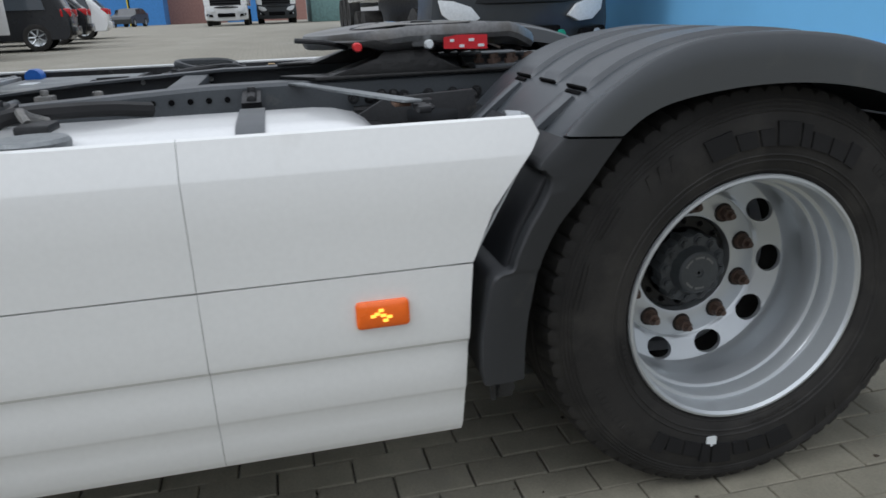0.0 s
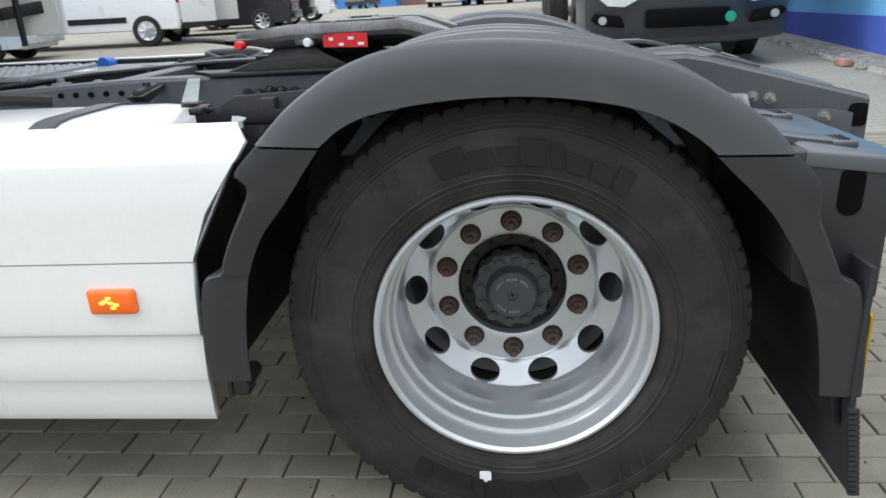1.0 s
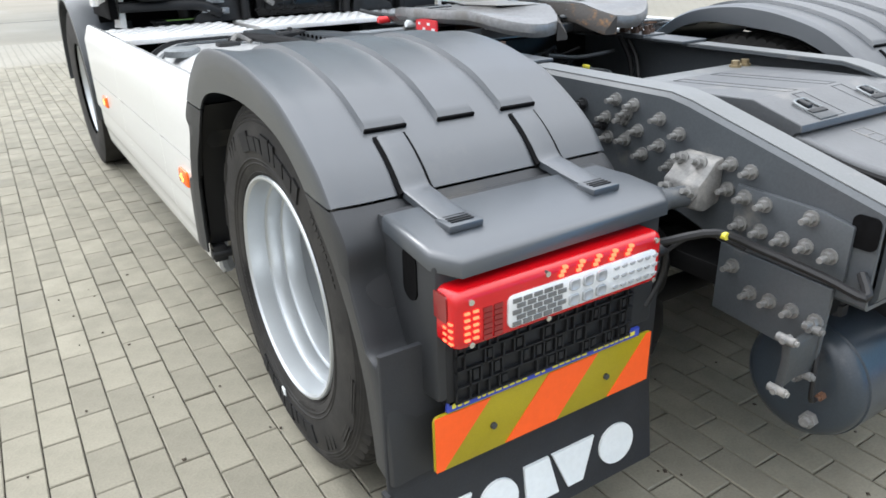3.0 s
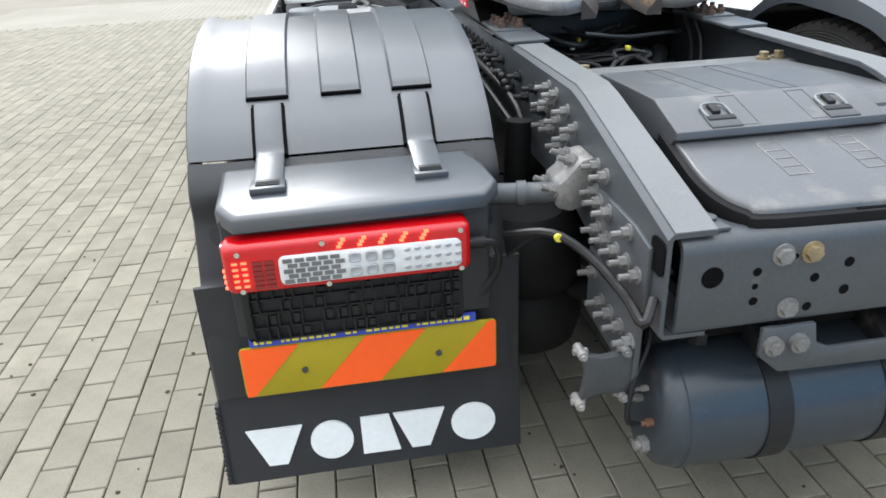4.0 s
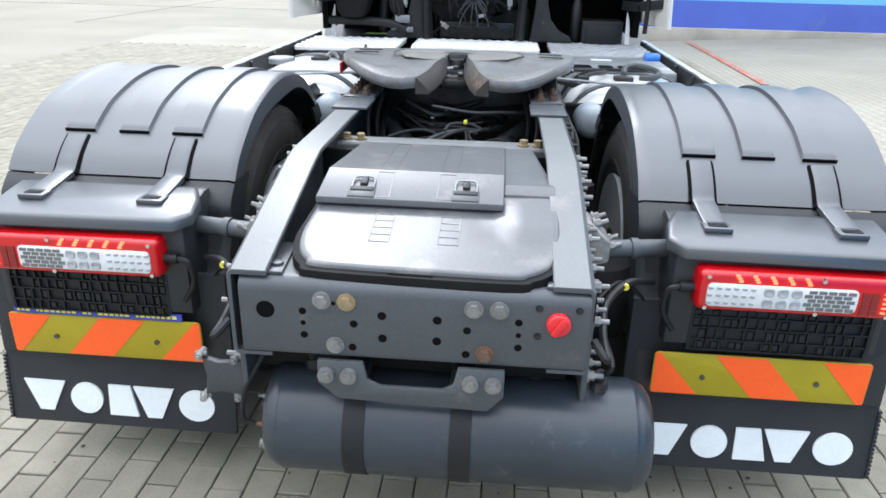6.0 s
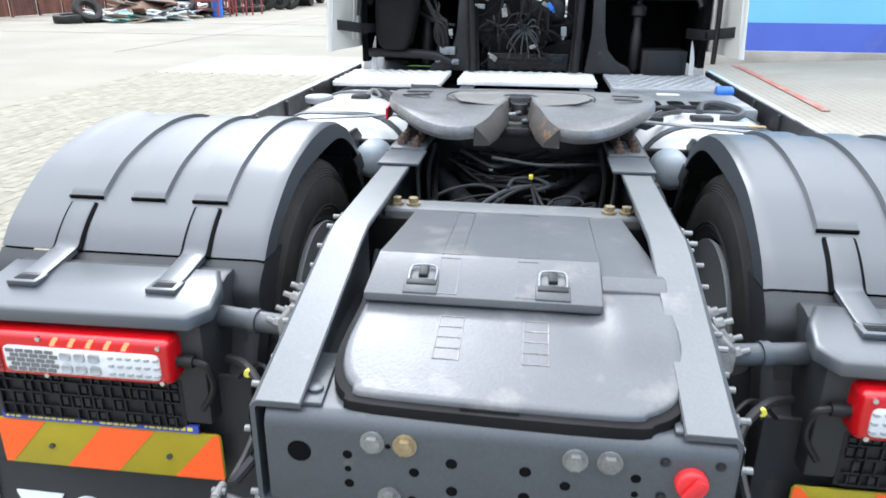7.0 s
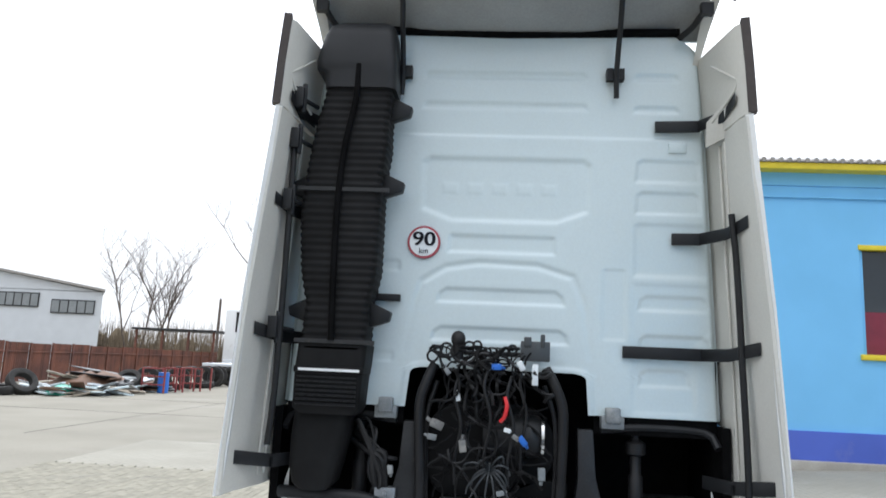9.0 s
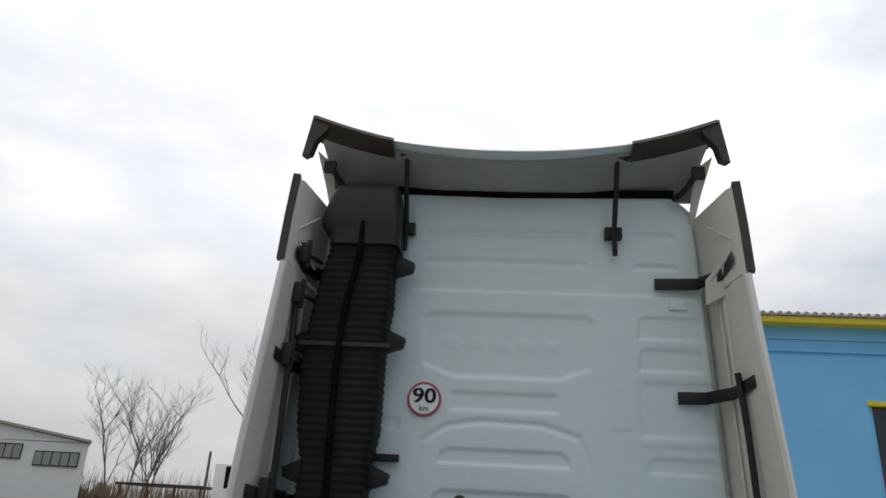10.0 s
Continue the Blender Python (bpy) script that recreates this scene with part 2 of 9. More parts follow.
# near-black that puts the shade of bays, holes and slots into colour
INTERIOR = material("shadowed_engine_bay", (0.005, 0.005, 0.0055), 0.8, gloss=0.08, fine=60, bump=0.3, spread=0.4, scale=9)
HOSE = material("black_hose", (0.011, 0.011, 0.012), 0.5, gloss=0.4, fine=200, bump=0.1, spread=0.25)
HOSEGREY = material("grey_hose", (0.048, 0.054, 0.059), 0.45, fine=200, bump=0.1, spread=0.3)
STEELPIPE = material("grey_steel_tube", (0.28, 0.3, 0.32), 0.4, metal=0.4, fine=120, bump=0.1, spread=0.3)


# ---- mesh helpers ----
class B:
    """A bmesh with a few ways to add solids to it."""

    def __init__(self):
        self.bm = bmesh.new()

    def face(self, vs):
        try:
            return self.bm.faces.new(vs)
        except ValueError:
            return None

    def loft(self, rings, closed=True, caps=True):
        """Skins rings of points, in order; closed: each ring is a loop."""
        vs = [[self.bm.verts.new(p) for p in r] for r in rings]
        n = len(vs[0])
        for a, b in zip(vs, vs[1:]):
            for i in range(n if closed else n - 1):
                self.face((a[i], a[(i + 1) % n], b[(i + 1) % n], b[i]))
        if caps and closed:
            self.face(vs[0][::-1])
            self.face(vs[-1])
        return self

    def box(self, x0, x1, y0, y1, z0, z1):
        return self.loft([[(x0, y0, z), (x1, y0, z), (x1, y1, z), (x0, y1, z)] for z in (z0, z1)])

    def prism(self, axis, a, b, poly, steps=None):
        """A polygon of two coordinates drawn out along an axis from a to b."""
        def at(v, p):
            q = list(p)
            q.insert("xyz".index(axis), v)
            return tuple(q)
        return self.loft([[at(v, p) for p in poly] for v in (steps or (a, b))])

    def rod(self, p, q, r, n=12, r2=None):
        p, q = Vector(p), Vector(q)
        rot = (q - p).to_track_quat("Z", "Y").to_matrix()
        rings = []
        for c, rad in ((p, r), (q, r if r2 is None else r2)):
            rings.append([c + rot @ Vector((rad * math.cos(2 * math.pi * i / n), rad * math.sin(2 * math.pi * i / n), 0)) for i in range(n)])
        return self.loft(rings)

    def tube(self, pts, r, n=8, smooth=4):
        """A round tube along a smoothed line through the points."""
        pts = [Vector(p) for p in pts]
        if smooth > 1 and len(pts) > 2:
            ext = [2 * pts[0] - pts[1], *pts, 2 * pts[-1] - pts[-2]]
            out = []
            for i in range(1, len(ext) - 2):
                p0, p1, p2, p3 = ext[i - 1 : i + 3]
                for k in range(smooth):
                    t = k / smooth
                    out.append(0.5 * (2 * p1 + (p2 - p0) * t + (2 * p0 - 5 * p1 + 4 * p2 - p3) * t * t + (3 * p1 - p0 - 3 * p2 + p3) * t**3))
            pts = [*out, pts[-1]]
        rings, up = [], Vector((0, 0, 1))
        for i, p in enumerate(pts):
            d = (pts[min(i + 1, len(pts) - 1)] - pts[max(i - 1, 0)]).normalized()
            side = d.cross(up)
            if side.length < 1e-3:
                side = d.cross(Vector((0, 1, 0)))
            side.normalize()
            up = side.cross(d).normalized()
            rings.append([p + r * (math.cos(2 * math.pi * k / n) * side + math.sin(2 * math.pi * k / n) * up) for k in range(n)])
        return self.loft(rings)

    def spin(self, profile, centre, axis="x", n=48, close=False):
        """Turns a profile of (along, radius) round an axis through centre."""
        rings = []
        for a, r in profile:
            ring = []
            for i in range(n):
                c, s = r * math.cos(2 * math.pi * i / n), r * math.sin(2 * math.pi * i / n)
                o = {"x": (a, c, s), "y": (c, a, s), "z": (c, s, a)}[axis]
                ring.append(Vector(centre) + Vector(o))
            rings.append(ring)
        if close:
            rings.append(rings[0])
            vs = [[self.bm.verts.new(p) for p in r] for r in rings[:-1]]
            vs.append(vs[0])
            for a, b in zip(vs, vs[1:]):
                for i in range(n):
                    self.face((a[i], a[(i + 1) % n], b[(i + 1) % n], b[i]))
            return self
        return self.loft(rings, caps=False)

    def bolt(self, p, d, r=0.013, h=0.016, washer=True, stud=0.012):
        """A hexagon bolt head with washer, on a surface at p, standing out along d."""
        p, d = Vector(p), Vector(d).normalized()
        if washer:
            self.rod(p - d * 0.002, p + d * 0.004, r * 1.45, 12)
        self.rod(p, p + d * h, r, 6)
        if stud:
            self.rod(p + d * h, p + d * (h + stud), r * 0.55, 8)
        return self

    def sphere(self, c, r, n=10, m=7, sz=1.0):
        return self.spin([(-r * sz * math.cos(math.pi * i / m), max(1e-4, r * math.sin(math.pi * i / m))) for i in range(m + 1)], c, "z", n)


def part(name, b, mat, parent=None, label="", bevel=0.0, seg=2, smooth=38, flip=False, solid=0.0):
    """Links the mesh as one object under its parent. flip: mirrored in x."""
    bm = b.bm if isinstance(b, B) else b
    if flip:
        bmesh.ops.scale(bm, vec=(-1, 1, 1), verts=bm.verts)
    bmesh.ops.remove_doubles(bm, verts=bm.verts, dist=1e-5)
    bmesh.ops.recalc_face_normals(bm, faces=bm.faces)
    if bevel:
        sharp = [e for e in bm.edges if len(e.link_faces) == 2 and e.calc_face_angle(0) > radians(30)]
        if sharp:
            bmesh.ops.bevel(bm, geom=sharp, offset=bevel, offset_type="OFFSET", segments=seg, profile=0.5, affect="EDGES", clamp_overlap=True)
    for e in bm.edges:
        e.smooth = not solid if len(e.link_faces) != 2 else e.calc_face_angle(0) < radians(smooth)
    for f in bm.faces:
        f.smooth = True
    me = bpy.data.meshes.new(name)
    bm.to_mesh(me)
    bm.free()
    me.materials.append(mat)
    ob = new(name, me)
    if parent is not None:
        ob.parent = parent
    if label:
        ob["label"] = label
    if solid:
        md = ob.modifiers.new("thickness", "SOLIDIFY")
        md.thickness, md.offset = solid, -1.0
    return ob


def shared(name, mesh, parent, m):
    """One more object on a mesh that others use too."""
    ob = new(name, mesh)
    ob.parent = parent
    ob.matrix_basis = m
    return ob


def rrect(x0, x1, y0, y1, r, n=4):
    """A rectangle with rounded corners, as a polygon."""
    out = []
    for cx, cy, a0 in ((x1 - r, y1 - r, 0), (x0 + r, y1 - r, 90), (x0 + r, y0 + r, 180), (x1 - r, y0 + r, 270)):
        out += [(cx + r * math.cos(radians(a0 + 90 * i / n)), cy + r * math.sin(radians(a0 + 90 * i / n))) for i in range(n + 1)]
    return out


def thing(name, label, category, at=(0, 0, 0), group=""):
    ob = new(name)
    ob.empty_display_size = 0.2
    ob.location = at
    return tagged(ob, label, category, group)


def setting(ob, label, category):
    return tagged(ob, label, category, kind="structure")


def grade(x, y):
    """Height of the yard: flat round the truck, rising gently to the side."""
    return 0.75 * (1 - math.exp(-(x - 2.2) / 14)) if x > 2.2 else 0.0


# ---- the truck ----
truck = thing("tractor_truck", "white two-axle tractor truck with grey chassis parked on concrete paving", "truck")


def ease(t):
    t = np.clip(t, 0, 1)
    return t * t * (3 - 2 * t)


def interp(pts, n):
    """n+1 points at even steps along a line of points, smoothed."""
    pts = [Vector(p) for p in pts]
    ext = [2 * pts[0] - pts[1], *pts, 2 * pts[-1] - pts[-2]]
    out = []
    for k in range(n + 1):
        u = min(k / n * (len(pts) - 1), len(pts) - 1 - 1e-6)
        i = int(u)
        t = u - i
        p0, p1, p2, p3 = ext[i : i + 4]
        out.append(0.5 * (2 * p1 + (p2 - p0) * t + (2 * p0 - 5 * p1 + 4 * p2 - p3) * t * t + (3 * p1 - p0 - 3 * p2 + p3) * t**3))
    return out


def holed_cone(b, a0, r0, a1, r1, cx, count, wide, tall, turn=0.0):
    """A conical band round the x axis with oval holes through it."""
    k = 40
    for h in range(count):
        mid = 2 * math.pi * h / count + turn
        half = math.pi / count
        rings = []
        for depth in (0.0, 1.0):
            ring = []
            for i in range(k):
                w = 2 * math.pi * i / k
                c, s = math.cos(w), math.sin(w)
                m = max(abs(c), abs(s))
                u = (wide * c) * (1 - depth) + (c / m) * half * depth
                v = 0.5 + (tall * s) * (1 - depth) + 0.5 * (s / m) * depth
                a, r = a0 + (a1 - a0) * v, r0 + (r1 - r0) * v
                ring.append((cx + a, r * math.cos(mid + u), 0.5 + r * math.sin(mid + u)))
            rings.append(ring)
        inner = [(x + 0.012, y, z) for x, y, z in rings[0]]
        b.loft([inner, rings[0], rings[1]], caps=False)


def tyre_mesh(cx, lugs=72):
    b = B()
    half = [(-0.122, 0.296), (-0.137, 0.318), (-0.1445, 0.35), (-0.147, 0.385), (-0.1445, 0.42), (-0.137, 0.452), (-0.128, 0.474), (-0.119, 0.489), (-0.1, 0.496), (-0.06, 0.499), (-0.055, 0.488), (-0.045, 0.488), (-0.04, 0.5), (0, 0.5)]
    for r in (0.312, 0.335, 0.347, 0.441, 0.449, 0.457, 0.465):
        k = next(i for i, (_, q) in enumerate(half) if q > r)
        (a0, r0), (a1, r1) = half[k - 1], half[k]
        at = lambda q: a0 + (a1 - a0) * (q - r0) / (r1 - r0)
        half[k:k] = [(at(r - 0.0028), r - 0.0028), (at(r) - 0.0024, r), (at(r + 0.0028), r + 0.0028)]
    prof = half + [(-a, r) for a, r in reversed(half[:-1])]
    n = lugs * 5
    rings = []
    for a, r in prof:
        ring = []
        for i in range(n):
            q = r
            if abs(a) > 0.099 and r > 0.47 and i % 5 == 4:
                q = r - (0.009 if r > 0.485 else 0.004)
            t = 2 * math.pi * i / n
            ring.append((cx + a, q * math.cos(t), 0.5 + q * math.sin(t)))
        rings.append(ring)
    b.loft(rings, caps=False)
    return b


def arc_bar(b, x0, x1, r0, r1, a0, a1, slant=0.0):
    """A raised bar on a sidewall between two radii and two angles."""
    rings = []
    for x in (x0, x1):
        rings.append([(x, r * math.cos(radians(a)), 0.5 + r * math.sin(radians(a))) for r, a in ((r0, a0), (r0, a1), (r1, a1 + slant), (r1, a0 + slant))])
    b.loft(rings)


def rear_wheel(s):
    """The outer one of a pair; s -1 left, 1 right. Built for the left and mirrored."""
    flip = s > 0
    b = B()
    x0 = -1.2
    prof = [(0.03, 0.296), (0.006, 0.300), (0.0, 0.3025), (-0.006, 0.3), (-0.007, 0.294), (0.0, 0.288), (0.03, 0.2845), (0.05, 0.2835), (0.053, 0.276), (0.056, 0.2745), (0.094, 0.273), (0.097, 0.2665), (0.1, 0.265), (0.15, 0.264), (0.154, 0.2705), (0.158, 0.2715), (0.2, 0.2705), (0.218, 0.269), (0.228, 0.263)]
    b.spin([(a, r) for a, r in prof], (x0, 0, 0.5), "x", 80)
    bmesh.ops.delete(b.bm, geom=[f for f in b.bm.faces if len(f.verts) > 8], context="FACES_ONLY")
    holed_cone(b, 0.227, 0.2645, 0.259, 0.209, x0, 10, 0.162, 0.485, radians(108))
    ring = [(0.259, 0.209), (0.2625, 0.206), (0.264, 0.2035), (0.2615, 0.2005), (0.262, 0.19), (0.262, 0.145), (0.266, 0.134), (0.3, 0.132)]
    rings = []
    for a, r in ring:
        rings.append([(x0 + a, r * math.cos(2 * math.pi * i / 80), 0.5 + r * math.sin(2 * math.pi * i / 80)) for i in range(80)])
    b.loft(rings, caps=False)
    wheel = part("rear_wheel", b, RIM, truck, "silver deep-dish steel disc wheel", flip=flip, smooth=32)
    part("tyre", tyre_mesh(-1.07), RUBBER, wheel, "worn black truck tyre", flip=flip, smooth=30)
    h = B()
    h.spin([(0.34, 0.131), (0.29, 0.131), (0.286, 0.128), (0.285, 0.1), (0.275, 0.094), (0.262, 0.09)], (x0, 0, 0.5), "x", 48)
    part("hub_flange", h, GLOSSBLACK, wheel, "glossy black hub flange", flip=flip)
    for i in range(14):
        t = 2 * math.pi * (i + 0.5) / 14
        h = B()
        p = Vector((x0 + 0.287, 0.114 * math.cos(t), 0.5 + 0.114 * math.sin(t)))
        h.rod(p, p - Vector((0.009, 0, 0)), 0.0085, 6)
        h.rod(p - Vector((0.008, 0, 0)), p - Vector((0.016, 0, 0)), 0.005, 8)
        part("flange_stud", h, GLOSSBLACK, wheel, flip=flip)
    h = B()
    h.spin([(0.29, 0.092), (0.236, 0.0925), (0.23, 0.089), (0.2275, 0.066), (0.216, 0.06), (0.2, 0.057), (0.196, 0.052), (0.1955, 0.012), (0.199, 0.01), (0.199, 0.004)], (x0, 0, 0.5), "x", 48)
    part("hub_cap", h, HUB, wheel, "grey painted hub cap", flip=flip)
    for i in range(12):
        t = 2 * math.pi * (i + 0.25) / 12
        h = B()
        p = Vector((x0 + 0.2305, 0.0785 * math.cos(t), 0.5 + 0.0785 * math.sin(t)))
        h.rod(p + Vector((0.05, 0, 0)), p, 0.0185, 14)
        h.bolt(p, (-1, 0, 0), 0.0105, 0.011, True, 0.002)
        part("hub_bolt", h, HUB, wheel, flip=flip)
    h = B()
    for i in range(15):
        t = radians(28 + i * 9)
        for dr in (0, 180):
            a = t + radians(dr)
            p = Vector((x0 + 0.196, 0.042 * math.cos(a), 0.5 + 0.042 * math.sin(a)))
            if i % 5 != 4 and (dr == 0 or i > 4):
                h.box(p.x - 0.0008, p.x + 0.001, p.y - 0.0022, p.y + 0.0022, p.z - 0.003, p.z + 0.003)
    tagged(part("cap_print", h, ZINC, wheel, "ring of worn pale print", flip=flip), kind="stuff")
    for i in range(10):
        t = 2 * math.pi * i / 10 + radians(90)
        h = B()
        p = Vector((x0 + 0.262, 0.1675 * math.cos(t), 0.5 + 0.1675 * math.sin(t)))
        h.rod(p, p + Vector((-0.004, 0, 0)), 0.0262, 20, 0.025)
        part("nut_seat", h, NUTSEAT, wheel, "dark brown nut seat", flip=flip)
        h = B()
        h.rod(p, p + Vector((-0.01, 0, 0)), 0.0215, 16, 0.02)
        h.rod(p, p + Vector((-0.03, 0, 0)), 0.0168, 6)
        h.rod(p, p + Vector((-0.046, 0, 0)), 0.0105, 10, 0.008)
        part("wheel_nut", h, NUT, wheel, "rust-brown wheel nut", flip=flip)
    # raised sidewall print as plain bars
    h = B()
    xs = (-1.2135, -1.2205)
    for top in (0, 180):
        for a0, a1, tall in ((68.5, 77.6, 0.05), (78.8, 85.6, 0.036), (86.8, 91.8, 0.036), (93, 100.4, 0.052), (101.6, 105, 0.05), (106.2, 112.8, 0.036), (114, 120.2, 0.036), (121.2, 125.6, 0.048)):
            arc_bar(h, *xs, 0.368, 0.368 + tall, a0 + top, a1 + top, -1.2)
    tagged(part("sidewall_print", h, RUBBER2, wheel, "raised dark bars on the sidewall", flip=flip), kind="stuff")
    h = B()
    for top in (0, 180):
        for i in range(11):
            arc_bar(h, -1.2135, -1.2168, 0.4, 0.416, 133 + top + i * 2.3, 134.4 + top + i * 2.3)
        for i in range(6):
            arc_bar(h, -1.2135, -1.2152, 0.385 + i * 0.0105, 0.3895 + i * 0.0105, 3 + top + i * 0.6, 18 + top + i * 0.4)
            arc_bar(h, -1.2135, -1.2152, 0.385 + i * 0.0105, 0.3895 + i * 0.0105, 27 + top, 41 + top - i * 0.8)
        for i in range(3):
            arc_bar(h, -1.2135, -1.2168, 0.392, 0.43, 46 + top + i * 4.4, 47.2 + top + i * 4.4, 2.0)
        for i in range(9):
            arc_bar(h, -1.2145, -1.2158, 0.32, 0.327, 240 + top * 0.5 + i * 2.6, 241.6 + top * 0.5 + i * 2.6)
    tagged(part("sidewall_relief", h, RUBBER, wheel, flip=flip), kind="stuff")
    if not flip:
        h = B()
        h.prism("x", -1.2195, -1.2165, rrect(0.058, 0.084, 0.133, 0.16, 0.004, 2))
        part("paint_mark", h, LETTER, wheel, "small white paint mark")
    # inner one of the pair, and the brake drum
    t = tyre_mesh(-0.735)
    part("inner_tyre", t, RUBBER, wheel, flip=flip, smooth=30)
    h = B()
    h.spin([(-0.86, 0.29), (-0.84, 0.27), (-0.64, 0.27), (-0.6, 0.297), (-0.59, 0.297), (-0.6, 0.26), (-0.61, 0.21), (-0.6, 0.1)], (0, 0, 0.5), "x", 48)
    part("inner_rim", h, RIM, wheel, flip=flip)


for s in (-1, 1):
    rear_wheel(s)

axle = B()
axle.rod((-0.62, 0, 0.5), (0.62, 0, 0.5), 0.075, 16)
axle.sphere((0, 0.0, 0.5), 0.2, 16, 10)
axle.rod((0, 0.1, 0.52), (0, 2.6, 0.68), 0.055, 14)
part("rear_axle", axle, DARK, truck, "dark rear axle with drive shaft")

FP = [(0.485, 0.93), (0.421, 0.992), (0.365, 1.032), (0.312, 1.063), (0.254, 1.085), (0.203, 1.096), (0.142, 1.102), (0.052, 1.103), (-0.027, 1.099), (-0.111, 1.089), (-0.195, 1.071), (-0.268, 1.05), (-0.313, 1.031), (-0.359, 1.006), (-0.406, 0.977), (-0.454, 0.942), (-0.484, 0.912), (-0.508, 0.882)]
FQ = [(0.365, 0.921), (0.323, 0.953), (0.28, 0.973), (0.236, 0.984), (0.19, 0.992), (0.148, 0.997), (0.1, 1.001), (0.04, 1.003), (-0.02, 1.002), (-0.075, 0.998), (-0.13, 0.991), (-0.185, 0.981), (-0.225, 0.971), (-0.262, 0.958), (-0.3, 0.939), (-0.333, 0.918), (-0.356, 0.9), (-0.374, 0.883)]
RIBS = ((-1.127, -1.039), (-0.957, -0.872), (-0.793, -0.706))


def fender_frame(y):
    """Point, direction to the rear and normal of the arch at a place along the truck."""
    pts = interp([(0, *p) for p in FP], 96)
    i = min(range(1, 96), key=lambda k: abs(pts[k].y - y))
    t = (pts[i + 1] - pts[i - 1]).normalized()
    n = Vector((0, t.z, -t.y))
    return pts[i], t, n if n.z > 0 else -n


def on_fender(y, lift):
    p, t, n = fender_frame(y)
    return p + n * lift


def fender_section(P, Q, n, ribs=None, xin=-0.571, drop=0.07):
    """A skin from the outer lip over the top to the inner edge, along the wheel arch."""
    b = B()
    ps, qs = interp([(0, *p) for p in P], n), interp([(0, *q) for q in Q], n)
    rings = []
    xs = [-1.2]
    for r0, r1 in RIBS:
        xs += [r0 - 0.005, r0, r1, r1 + 0.005]
    xs += [-0.612, -0.592]
    for i in range(n + 1):
        p, q = ps[i], qs[i]
        t = (ps[min(i + 1, n)] - ps[max(i - 1, 0)]).normalized()
        nrm = Vector((0, -t.z, t.y))
        if nrm.z < 0 and abs(nrm.z) > abs(nrm.y) or (nrm.y * p.y < 0 and abs(nrm.y) > abs(nrm.z)):
            nrm = -nrm
        front = 0.015 * float(ease(p.y / 0.3)) if ribs else 0.0
        ring = [Vector((-1.257, q.y, q.z)), Vector((-1.262, *(q.lerp(p, 0.5)).yz)), Vector((-1.264, *(q.lerp(p, 0.95)).yz)), Vector((-1.26, *(p + nrm * 0.002).yz)), Vector((-1.247, *(p + nrm * (0.003 - front * 0.3)).yz)), Vector((-1.226, *(p + nrm * (0.0 - front * 0.7)).yz))]
        for x in xs:
            lift = -0.002 - front
            for r0, r1 in RIBS:
                if ribs and ribs[0] <= p.y <= ribs[1] and r0 - 1e-6 <= x <= r1 + 1e-6:
                    lift = 0.009 - front
            ring.append(Vector((x, *(p + nrm * lift).yz)))
        ring.append(Vector((-0.577, *(p + nrm * (-0.01 - front)).yz)))
        ring.append(Vector((xin, *(p.lerp(q, min(1.0, drop / max(1e-3, (p - q).length)))).yz)))
        rings.append(ring)
    b.loft(rings, closed=False)
    return b


def strap_skin(path, x0, x1):
    """A flat strap with bevelled edges along a line."""
    b, rings, n = B(), [], len(path) - 1
    for i, p in enumerate(path):
        t = (path[min(i + 1, n)] - path[max(i - 1, 0)]).normalized()
        nr = Vector((0, t.z, -t.y))
        nr = nr if nr.z > 0 else -nr
        a, c = p - nr * 0.008, p + nr * 0.006
        rings.append([(x0, *a.yz), (x0, *c.yz), (x0 + 0.006, *(c + nr * 0.003).yz), (x1 - 0.006, *(c + nr * 0.003).yz), (x1, *c.yz), (x1, *a.yz)])
    return b.loft(rings)


def slot_block(y, x0, x1, lo, hi, half):
    """A small dark bar let into the arch across the truck."""
    p, t, n = fender_frame(y)
    c = [p + n * hi - t * half, p + n * hi + t * half, p + n * lo + t * half, p + n * lo - t * half]
    return B().loft([[(x, *q.yz) for q in c] for x in (x0, x1)])


